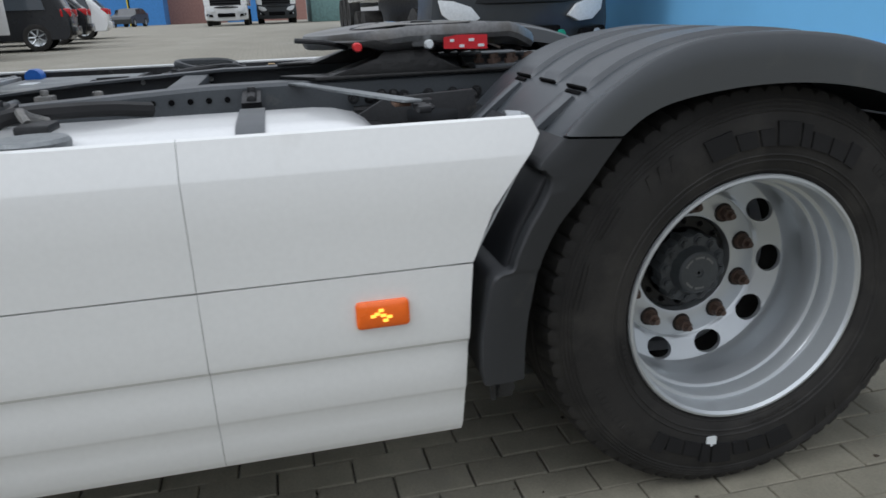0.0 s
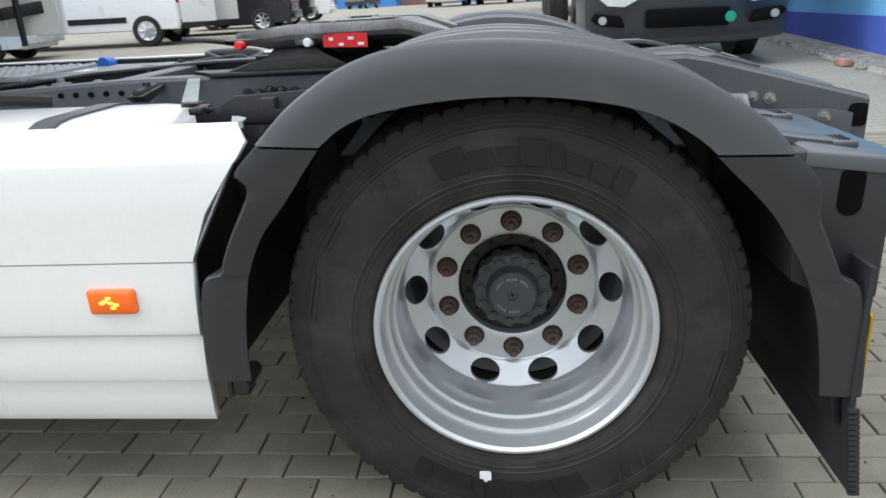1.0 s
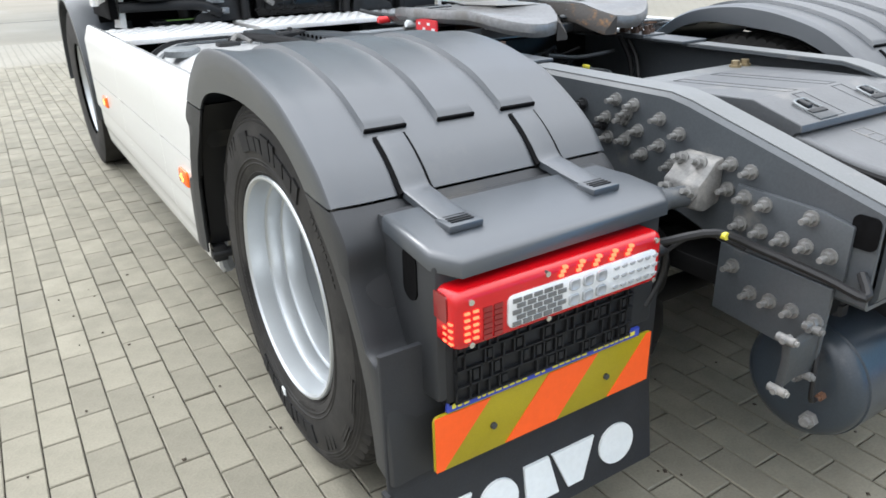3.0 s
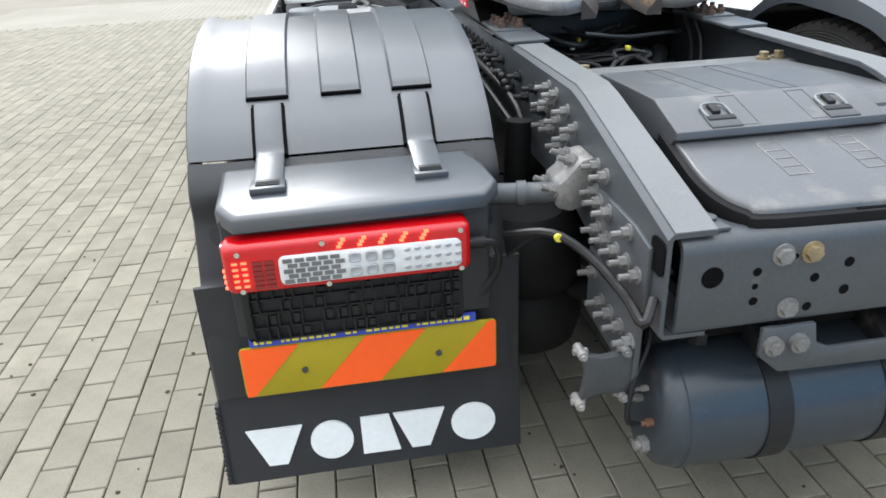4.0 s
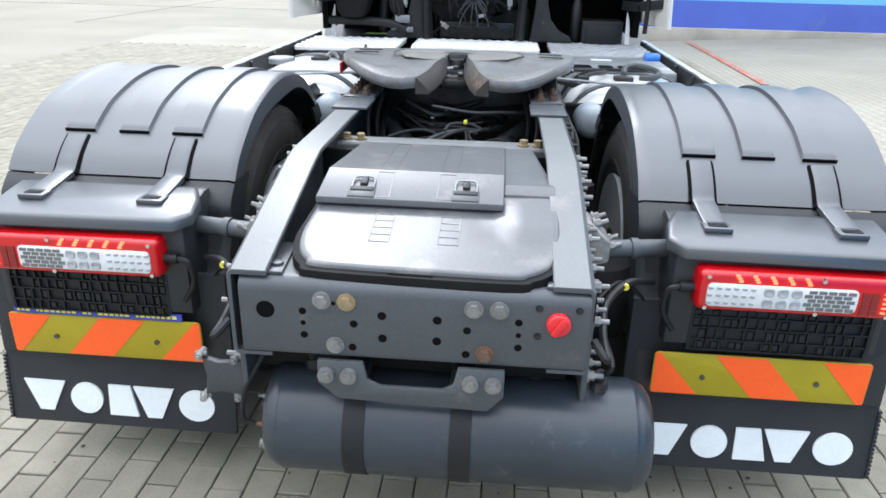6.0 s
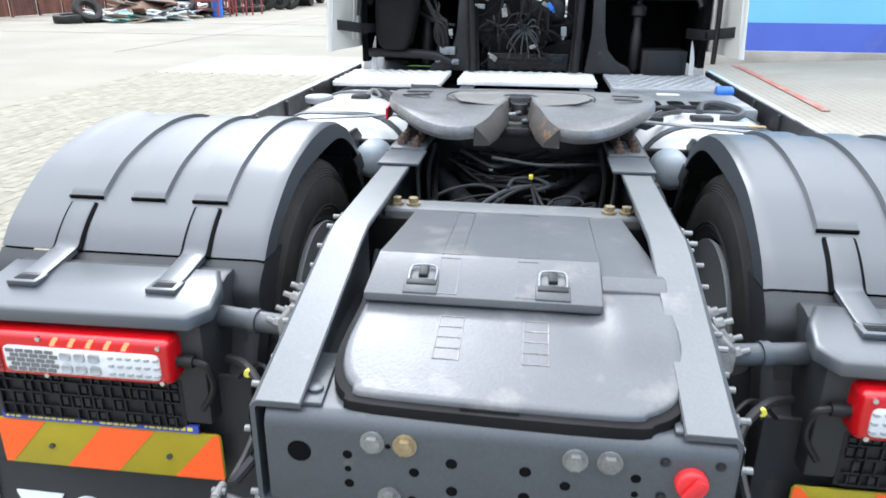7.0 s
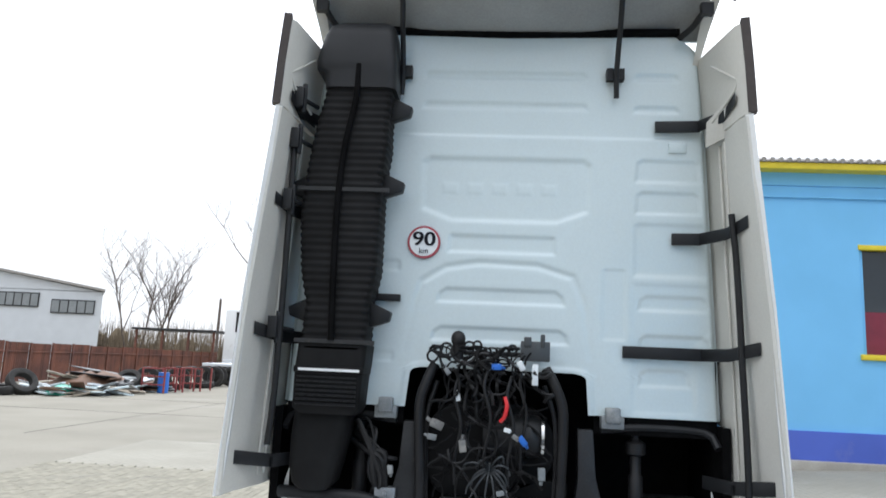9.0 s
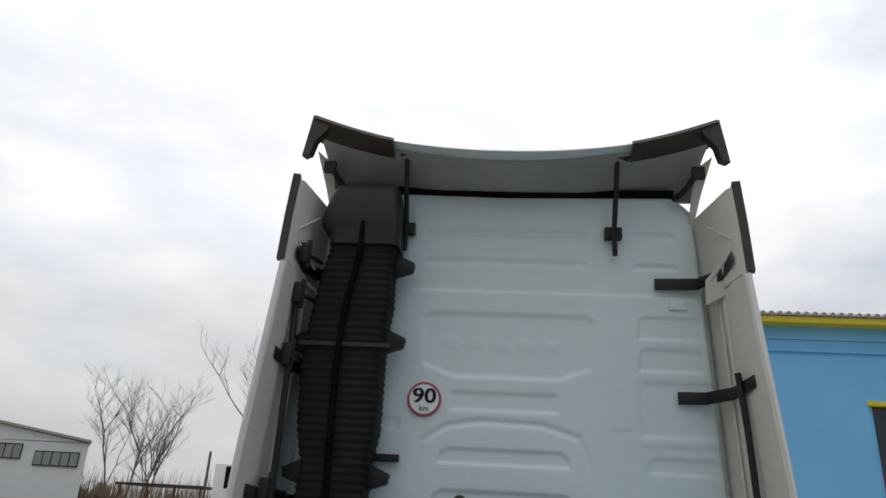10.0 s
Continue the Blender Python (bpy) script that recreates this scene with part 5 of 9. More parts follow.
def side_skirt(s):
    flip = s > 0
    skirt = None
    for y0, y1 in ((None, 1.1968), (1.198, 2.0505), (2.052, 2.95)):
        for k, prof in enumerate((SKIRT, SKIRT_LOW)):
            prof = [prof[0]] + [Vector(p).lerp(Vector(q), t) for p, q in zip(prof, prof[1:]) for t in (0.5, 1.0)]
            b = B()
            outer = [(x, z) for x, z in prof]
            rings = []
            for t in range(9):
                ring = []
                for x, z in outer:
                    a = edge_y(z) if y0 is None else y0
                    y = a + (y1 - a) * t / 8
                    ring.append((x, y, z))
                rings.append(ring)
            b.loft(rings, closed=False)
            p = part("skirt_panel" if skirt is not None else "side_skirt", b, WHITE, skirt or truck, "glossy white side skirt panels" if skirt is None else "", flip=flip, solid=0.012, smooth=25)
            skirt = skirt or p
    b = B()
    b.loft([[(x + dx, edge_y(z) + dy, z) for x, z in SKIRT + SKIRT_LOW] for dx, dy in ((0.004, 0.0015), (0.03, 0.004), (0.055, 0.03))], closed=False)
    part("edge_return", b, STEPGREY, skirt, "grey folded edge along the wheel arch", flip=flip, solid=0.004)
    for yy in (1.197, 2.0515):
        b = B()
        b.prism("y", yy - 0.03, yy + 0.03, [(-1.212, 0.9), (-1.216, 0.7), (-1.216, 0.53), (-1.203, 0.5), (-1.2, 0.4), (-1.18, 0.3), (-1.175, 0.3), (-1.19, 0.9)])
        part("seam_backing", b, WHITE, skirt, flip=flip)
    b = B()
    b.box(-1.217, -1.2, 0.7, 2.94, 0.66, 0.71)
    part("groove_backing", b, WHITE, skirt, flip=flip)
    b = B()
    b.box(-1.185, -1.165, 0.62, 2.95, 0.86, 0.955)
    part("skirt_backing", b, DARK, skirt, "dark inner edge", flip=flip)
    for y in (0.95, 1.35, 1.75, 2.2):
        b = B()
        b.box(-1.168, -1.15, y, y + 0.02, 0.84, 0.95)
        part("skirt_bracket", b, DARK, skirt, flip=flip, bevel=0.002)
    # side marker
    for k, (y, z) in enumerate(((0.805, 0.6), (2.5, 0.6))):
        b = B()
        b.loft([[(x, yy, zz) for yy, zz in rrect(y - g, y + 0.1 + g, z - 0.025 - g, z + 0.025 + g, 0.008, 3)] for x, g in ((-1.222, 0.003), (-1.236, 0.003), (-1.241, -0.003))])
        m = part("side_marker", b, AMBER, skirt, "orange side marker lamp", flip=flip)
        b = B()
        for dy, dz in ((0, 0), (0.012, 0.004), (-0.012, -0.004), (0.004, 0.011), (-0.004, -0.011), (0.02, 0.0)):
            b.box(-1.2425, -1.239, y + 0.05 + dy - 0.005, y + 0.05 + dy + 0.005, z + dz - 0.003, z + dz + 0.003)
        part("lit_diode", b, AMBERGLOW, skirt, flip=flip)


def tank_ring(y, x0, x1, z0, z1, r, g=0.0):
    return [(x, y, z) for x, z in rrect(x0 + g, x1 - g, z0 + g, z1 - g, max(0.01, r - g), 8)]


def fuel_tank(s):
    flip = s > 0
    x0, x1, z0, z1, r = -1.155, -0.495, 0.36, 0.948, 0.22
    y0, y1 = (0.79, 1.92) if not flip else (0.79, 1.56)
    b = B()
    b.loft([tank_ring(y, x0, x1, z0, z1, r, g) for y, g in ((y0, 0.06), (y0 + 0.012, 0.035), (y0 + 0.04, 0.016), (y0 + 0.09, 0.004), (y0 + 0.14, 0), (y1 - 0.12, 0), (y1 - 0.06, 0.008), (y1 - 0.02, 0.025), (y1, 0.06))])
    tank = part("fuel_tank", b, TANKALU, truck, "white painted fuel tank with dark straps", flip=flip, smooth=50)
    for y in ((1.05, 1.68) if not flip else (0.99, 1.36)):
        b = B()
        outer, inner = rrect(x0 - 0.006, x1 + 0.006, z0 - 0.006, z1 + 0.006, r, 8), rrect(x0 - 0.001, x1 + 0.001, z0 - 0.001, z1 + 0.001, r, 8)
        n = len(outer)
        vs = [[b.bm.verts.new((x, yy, z)) for x, z in loop] for yy, loop in ((y - 0.005, inner), (y - 0.005, outer), (y + 0.055, outer), (y + 0.055, inner))]
        for a, c in zip(vs, vs[1:]):
            for i in range(n):
                b.face((a[i], a[(i + 1) % n], c[(i + 1) % n], c[i]))
        part("tank_strap", b, FRAME, tank, "grey steel strap", flip=flip, smooth=50)
        b = B()
        b.prism("y", y + 0.005, y + 0.057, [(-0.52, 0.93), (-0.4, 0.96), (-0.4, 0.97), (-0.56, 0.952)])
        b.rod((-0.47, y + 0.03, 0.94), (-0.47, y + 0.03, 0.985), 0.012, 8)
        b.rod((-0.54, y + 0.03, 0.955), (-0.42, y + 0.03, 0.965), 0.014, 8)
        part("strap_bracket", b, DARK, tank, flip=flip, bevel=0.002)
    if not flip:
        b = B()
        b.spin([(0.93, 0.07), (0.955, 0.072), (0.962, 0.066), (0.964, 0.0005)], (-1.03, 1.48, 0), "z", 28)
        part("filler_cap", b, GREYALU, tank, "round filler cap")
        b = B()
        b.box(-0.87, -0.78, 1.49, 1.56, 0.94, 0.965)
        part("sender_unit", b, DARK, tank, "dark fuel sender unit", bevel=0.006)
        b = B()
        b.tube([(-0.8, 1.55, 0.962), (-0.77, 1.57, 0.985), (-0.74, 1.56, 0.97), (-0.72, 1.53, 0.955)], 0.01, 8, 4)
        part("pale_fitting", b, DUSTYALU, tank, "pale bent fitting")
        b = B()
        b.tube([(-0.78, 1.64, 0.95), (-0.74, 1.6, 0.972), (-0.64, 1.44, 0.968), (-0.56, 1.33, 0.95)], 0.019, 8, 4)
        part("tank_hose", b, HOSE, tank, "thick black fuel hose")
        b = B()
        b.prism("y", 1.935, 1.95, [(-0.66, 0.86), (-0.42, 0.86), (-0.42, 0.94), (-0.5, 0.965), (-0.62, 0.965)])
        b.rod((-0.53, 1.936, 0.915), (-0.53, 1.93, 0.915), 0.026, 16)
        part("holed_bracket", b, HUB, tank, "dark grey bracket with a round hole", bevel=0.003)
    else:
        b = B()
        b.tube([(-0.8, 1.33, 0.955), (-0.82, 1.4, 0.975), (-0.87, 1.42, 0.985), (-0.92, 1.36, 0.985), (-0.955, 1.24, 0.98), (-0.93, 1.18, 0.965), (-0.86, 1.2, 0.955)], 0.016, 8, 4)
        part("tank_hose", b, HOSEGREY, tank, "grey looped hose on the tank", flip=True)
        b = B()
        b.box(-0.82, -0.73, 1.13, 1.2, 0.94, 0.968)
        part("sender_unit", b, DARK, tank, "dark fuel sender unit", flip=True, bevel=0.006)
        b = B()
        b.tube([(-0.55, 1.1, 0.955), (-0.62, 1.16, 0.975), (-0.7, 1.25, 0.972), (-0.66, 1.4, 0.96), (-0.56, 1.45, 0.95)], 0.011, 8, 4)
        b.box(-0.6, -0.55, 1.08, 1.15, 0.94, 0.97)
        part("tank_valve", b, DARK, tank, "dark valve with a hose", flip=True)
        b = B()
        b.box(-1.0, -0.93, 1.005, 1.035, 0.953, 0.958)
        part("strap_end", b, material("ochre_strap", (0.45, 0.3, 0.12), 0.7, bump=0.2, spread=0.3), tank, "ochre rusty strap end", flip=True)
    # dark bar; the black plate below it stands in for shade
    b = B()
    b.box(-1.15, -0.44, 0.765, 0.785, 0.5, 0.888)
    b.box(-1.15, -0.44, 0.76, 0.8, 0.88, 0.9)
    part("end_shade", b, BELLOWS, tank, "dark bar with a black shade plate below at the tank end", flip=flip, bevel=0.003)
    # square arm with rusty end, angled bars and an added dark plate towards the wheel arch
    b = B()
    b.loft([[(-0.945, 0.735, z0), (-0.915, 0.705, z0), (-0.915, 0.705, z0 + 0.042), (-0.945, 0.735, z0 + 0.042)] if k == 0 else [(-0.735, 0.585, z0), (-0.705, 0.555, z0), (-0.705, 0.555, z0 + 0.036), (-0.735, 0.585, z0 + 0.036)] for k, z0 in ((0, 0.918), (1, 0.885))])
    part("square_arm", b, DARK, tank, "dark square steel arm", flip=flip, bevel=0.003)
    b = B()
    b.box(-0.95, -0.9, 0.725, 0.762, 0.966, 0.975)
    part("arm_pad", b, RUST, tank, "rusty arm end", flip=flip, bevel=0.002)
    # made-up plate that keeps the small tank dark from the side
    b = B()
    b.prism("x", -0.665, -0.65, [(0.46, 0.7), (0.84, 0.66), (0.84, 0.9), (0.74, 0.955), (0.5, 0.965)])
    b.box(-0.7, -0.65, 0.62, 0.66, 0.7, 0.95)
    part("hiding_plate", b, DARK, tank, "added dark plate hiding the small tank", flip=flip, bevel=0.004)
    b = B()
    b.loft([[(-0.4, 0.94, z), (-0.4, 0.98, z), (-0.98, 0.745, z), (-0.98, 0.705, z)] for z in (0.977, 0.984)])
    part("angle_bar", b, GREYALU, tank, "grey angled bracket bar", flip=flip, bevel=0.002)
    b = B()
    b.box(-1.01, -0.94, 0.69, 0.72, 0.956, 0.972)
    part("bracket_end", b, DARK, tank, "dark bracket end", flip=flip, bevel=0.004)
    b = B()
    b.bolt((-0.972, 0.689, 0.963), (0, -1, 0), 0.007, 0.008, True, 0.004)
    part("bracket_bolt", b, DARK, tank, flip=flip)
    b = B()
    outer, inner = rrect(-1.158, -0.492, 0.357, 0.95, 0.225, 8), rrect(-1.13, -0.525, 0.385, 0.925, 0.21, 8)
    n = len(outer)
    vs = [[b.bm.verts.new((x, yy, z)) for x, z in lp] for yy, lp in ((y1 - 0.01, inner), (y1 - 0.01, outer), (y1 + 0.008, outer), (y1 + 0.008, inner))]
    for a, c in zip(vs, vs[1:]):
        for i in range(n):
            b.face((a[i], a[(i + 1) % n], c[(i + 1) % n], c[i]))
    part("end_ring", b, PLASTIC2, tank, "black mounting ring", flip=flip, smooth=50)
    # small air tank between fender and rail
    b = B()
    b.spin([(0.53, 0.002), (0.533, 0.035), (0.545, 0.06), (0.57, 0.071), (0.66, 0.071), (0.69, 0.058), (0.7, 0.002)], (-0.572, 0.06, 0.85), "y", 28)
    part("small_air_tank", b, PALETANK, truck, "small pale blue-grey air tank", flip=flip, smooth=60)


for s in (-1, 1):
    side_skirt(s)
    fuel_tank(s)

# openings of the right rail through which the white tank shows
for y in (1.25, 1.3, 1.35, 1.496):
    b = B()
    b.rod((0.382, y, 0.947), (0.41, y, 0.947), 0.009, 10)
    part("rail_opening", b, TANKALU, truck, "small opening showing the white tank")
# right side: grey box with service panel
b = B()
b.box(0.47, 1.13, 1.57, 2.11, 0.6, 0.936)
sb = part("service_box", b, GREYALU, truck, "dull grey equipment box beside the rail", bevel=0.015)
# near-black pads carry the shade of the recesses
b = B()
b.prism("z", 0.93, 0.9385, rrect(0.46, 0.68, 1.6, 1.76, 0.03, 4))
b.prism("z", 0.93, 0.9385, rrect(0.72, 0.8, 1.62, 1.76, 0.02, 3))
b.prism("z", 0.93, 0.9385, rrect(0.83, 0.9, 1.63, 1.76, 0.02, 3))
part("dark_recess", b, INTERIOR, sb)
b = B()
b.box(0.71, 0.83, 1.97, 2.03, 0.9355, 0.938)
part("paper_label", b, LETTER, sb, "small white label")
b = B()
b.spin([(0.96, 0.0005), (0.96, 0.034), (0.975, 0.036), (1.04, 0.034), (1.05, 0.026), (1.05, 0.0005)], (0.075, 2.06, 0.945), "x", 16)
part("blue_cap", b, BLUEP, sb, "blue filler cap")


def walkway(name, x0, x1, y0, y1, z, mat, label, rows, cols):
    b = B()
    b.loft([[(x, y, zz) for x, y in rrect(x0, x1, y0, y1, 0.02, 3)] for zz in (z - 0.025, z)])
    w = part(name, b, mat, truck, label, bevel=0.002)
    b = B()
    for r in range(rows):
        for c in range(cols):
            cx, cy = x0 + (c + 0.5 + 0.25 * (-1) ** r) * (x1 - x0) / cols, y0 + (r + 0.5) * (y1 - y0) / rows
            b.loft([[(cx + q * math.cos(w) * 0.022, cy + q * math.sin(w) * 0.015, zz) for w in (0.3, 1.1, 2.0, 2.9, 3.7, 4.6, 5.5)] for zz, q in ((z - 0.001, 1.0), (z + 0.005, 0.8), (z + 0.0065, 0.45))])
    tagged(part("tread_pattern", b, mat, w), kind="stuff")
    return w


walkway("left_step", -1.15, -0.505, 2.13, 2.75, 0.945, ALU, "bright aluminium tread plate", 11, 10)
walkway("middle_step", -0.42, 0.415, 2.29, 2.8, 0.945, ALU, "bright aluminium tread plate behind the cab", 9, 13)
walkway("right_step", 0.485, 1.13, 2.13, 2.8, 0.945, STEPGREY, "dull grey aluminium tread plate", 11, 10)
for y, z in ((1.25, 0.9), (2.25, 0.8)):
    part("front_cross_member", B().box(-0.32, 0.32, y, y + 0.09, z, z + 0.07), FRAME, truck, "grey cross member between the rails", bevel=0.006)
b = B()
b.box(-0.39, 0.39, -0.02, 0.04, 0.72, 0.86)
part("mid_cross_member", b, DARK, truck, "dark cross member", bevel=0.006)

# stay rods, hoses and added dark bulk between the rails
for sx in (-1, 1):
    b = B()
    b.tube([(sx * 0.03, 0.02, 0.77), (sx * 0.14, 0.22, 0.8), (sx * 0.28, 0.48, 0.84)], 0.034, 14, 2)
    part("v_stay", b, STAYGREY, truck, "dull grey steel stay rod")
    # black block added to keep light from leaking in beside the rail
    b = B()
    b.box(sx * 0.39 - 0.06 * (sx > 0), sx * 0.39 + 0.06 * (sx < 0), -0.14, 0.62, 0.5, 0.74)
    part("spring_hanger", b, GREASE, truck, "black spring hanger added to block light", bevel=0.02)
    for k in range(2):
        b = B()
        x = sx * (0.27 + 0.035 * k)
        b.tube([(x, 0.3, 1.0), (x + sx * 0.02, 0.26, 0.92), (x + sx * 0.01, 0.22, 0.82), (x - sx * 0.02, 0.12, 0.74), (x, -0.1, 0.72)], 0.009, 7, 3)
        part("riser_hose", b, HOSE if k % 2 else BELLOWS, truck, "black hose beside the rail")
# cross member and casing put in to darken the space below the coupling
b = B()
b.box(-0.39, 0.39, 0.6, 0.66, 0.5, 0.985)
b.box(-0.39, 0.39, 0.57, 0.69, 0.5, 0.54)
part("stay_cross_member", b, GREASE, truck, "black cross member added to block light", bevel=0.01)
b = B()
b.loft([[(x, y, z) for x, y in rrect(-w, w, -0.2, 0.45, 0.1, 4)] for z, w in ((0.34, 0.14), (0.4, 0.24), (0.6, 0.27), (0.7, 0.16))])
part("axle_casing", b, GREASE, truck, "black axle casing added to block light", bevel=0.01, smooth=50)
# hoses that hang in loops between the rails
LOOPS = (((-0.24, 0.6, 0.9), (-0.215, 0.446, 0.88), (-0.15, 0.305, 0.87), (-0.057, 0.25, 0.875), (0.02, 0.214, 0.885), (0.1, 0.2, 0.88)),
         ((-0.21, 0.57, 0.9), (-0.17, 0.413, 0.875), (-0.095, 0.331, 0.87), (-0.015, 0.291, 0.885), (0.06, 0.28, 0.88)),
         ((-0.19, -0.16, 0.82), (-0.121, -0.056, 0.87), (-0.069, 0.068, 0.885), (-0.012, 0.163, 0.89), (0.049, 0.209, 0.89), (0.136, 0.281, 0.88), (0.192, 0.395, 0.87), (0.2, 0.58, 0.86)),
         ((-0.15, -0.16, 0.81), (-0.09, -0.05, 0.865), (-0.04, 0.075, 0.88), (0.03, 0.165, 0.895), (0.11, 0.22, 0.885), (0.17, 0.31, 0.875), (0.19, 0.45, 0.86)),
         ((0.08, -0.16, 0.8), (0.074, -0.05, 0.87), (0.067, 0.061, 0.885), (0.056, 0.174, 0.895)),
         ((0.13, -0.16, 0.8), (0.11, -0.04, 0.86), (0.085, 0.07, 0.88), (0.06, 0.18, 0.9)),
         ((-0.23, 0.62, 0.88), (-0.16, 0.72, 0.89), (0.0, 0.79, 0.89), (0.158, 0.73, 0.88), (0.207, 0.514, 0.87), (0.17, 0.36, 0.86)),
         ((-0.02, 0.15, 0.9), (0.0, 0.22, 0.91), (0.07, 0.25, 0.905), (0.11, 0.19, 0.9), (0.07, 0.13, 0.9)),
         ((0.1, 0.53, 0.89), (0.16, 0.46, 0.885), (0.17, 0.38, 0.88), (0.14, 0.26, 0.89)),
         ((-0.3, 0.52, 0.94), (-0.285, 0.4, 0.9), (-0.26, 0.2, 0.86), (-0.23, 0.04, 0.8)),
         ((-0.25, 0.1, 0.86), (-0.22, -0.02, 0.84), (-0.24, -0.12, 0.8)),
         ((0.24, 0.1, 0.86), (0.21, -0.02, 0.84), (0.25, -0.12, 0.78)))
for k, line in enumerate(LOOPS):
    b = B()
    b.tube(line, (0.0085, 0.007, 0.0075, 0.0065, 0.0055, 0.0055, 0.009, 0.006, 0.006, 0.01, 0.008, 0.008)[k], 8, 5)
    part("chassis_hose", b, (HOSE, HOSE, HOSEGREY, HOSE, HOSE, HOSE, HOSE, HOSEGREY, HOSE, HOSE, HOSE, HOSE)[k], truck, "hose hanging between the rails")
rnd = random.Random(11)
for k in range(14):
    b = B()
    a, r = rnd.uniform(0, 6.28), rnd.uniform(0.03, 0.09)
    cx, cy, cz = rnd.uniform(-0.16, 0.18), rnd.uniform(0.1, 0.5), rnd.uniform(0.8, 0.86)
    b.tube([(cx + 1.4 * r * math.cos(a + q * 0.7), cy + r * math.sin(a + q * 0.7), cz + 0.02 * math.sin(q + a)) for q in range(rnd.randint(4, 8))], rnd.choice((0.004, 0.006, 0.008)), 7, 3)
    part("chassis_hose", b, rnd.choice((HOSE, HOSE, HOSEGREY)), truck)
for k in range(16):
    rk = random.Random(300 + k)
    y, z, sg = rk.uniform(0.3, 0.62), rk.uniform(0.88, 0.965), rk.uniform(0.01, 0.07)
    x0, x1 = rk.uniform(-0.3, -0.08), rk.uniform(0.06, 0.3)
    b = B()
    b.tube([(x0, y + rk.uniform(-0.05, 0.05), z), (x0 * 0.6 + x1 * 0.4, y + rk.uniform(-0.09, 0.06), z - sg), (x0 * 0.3 + x1 * 0.7, y + rk.uniform(-0.09, 0.06), z - sg * rk.uniform(0.4, 1.1)), (x1, y + rk.uniform(-0.05, 0.05), z - rk.uniform(-0.01, 0.03))], rk.choice((0.004, 0.005, 0.007, 0.009)), 7, 5)
    part("chassis_hose", b, rk.choice((HOSE, BELLOWS, HOSE, HOSE, HOSEGREY)), truck)
for p, m in (((-0.014, 0.46, 0.91), REDPLUG), ((-0.035, 0.475, 0.91), YELLOWV), ((0.016, 0.465, 0.905), GREYALU), ((0.052, 0.48, 0.9), GREYALU), ((-0.088, 0.39, 0.9), LETTER), ((0.052, 0.235, 0.915), YELLOWV), ((-0.2, -0.05, 0.86), LETTER), ((-0.16, 0.02, 0.84), GREYALU)):
    b = B()
    b.box(p[0] - 0.007, p[0] + 0.007, p[1] - 0.013, p[1] + 0.013, p[2] - 0.008, p[2] + 0.008)
    part("cable_connector", b, m, truck, "small coloured cable connector", bevel=0.004)
# gearbox bulk put in to block the bright ground below
b = B()
b.box(-0.3, 0.3, 1.35, 2.6, 0.45, 0.84)
b.box(-0.16, 0.16, 1.0, 1.36, 0.52, 0.8)
part("gearbox", b, DARK, truck, "dark gearbox bulk added to block the bright ground", bevel=0.04)
part("cross_tube", B().rod((-0.31, 1.92, 0.9), (0.31, 1.92, 0.9), 0.018, 12), STEELPIPE, truck, "grey cross tube between the rails")
for x, y, w, d, z in ((0.2, 1.62, 0.04, 0.05, 0.92), (0.1, 1.7, 0.05, 0.06, 0.89), (-0.2, 1.75, 0.05, 0.08, 0.88), (0.24, 1.8, 0.03, 0.03, 0.93)):
    b = B()
    b.box(x - w, x + w, y - d, y + d, 0.83, z)
    b.rod((x, y, z - 0.01), (x, y, z + 0.02), w * 0.5, 10)
    part("gearbox_unit", b, DUSTYALU, truck, "dusty grey unit on the gearbox", bevel=0.006)
b = B()
b.spin([(0.85, 0.06), (0.89, 0.085), (0.9, 0.08), (0.905, 0.0005)], (0.0, 1.75, 0), "z", 20)
part("white_reservoir", b, TANKALU, truck, "white plastic reservoir lid")
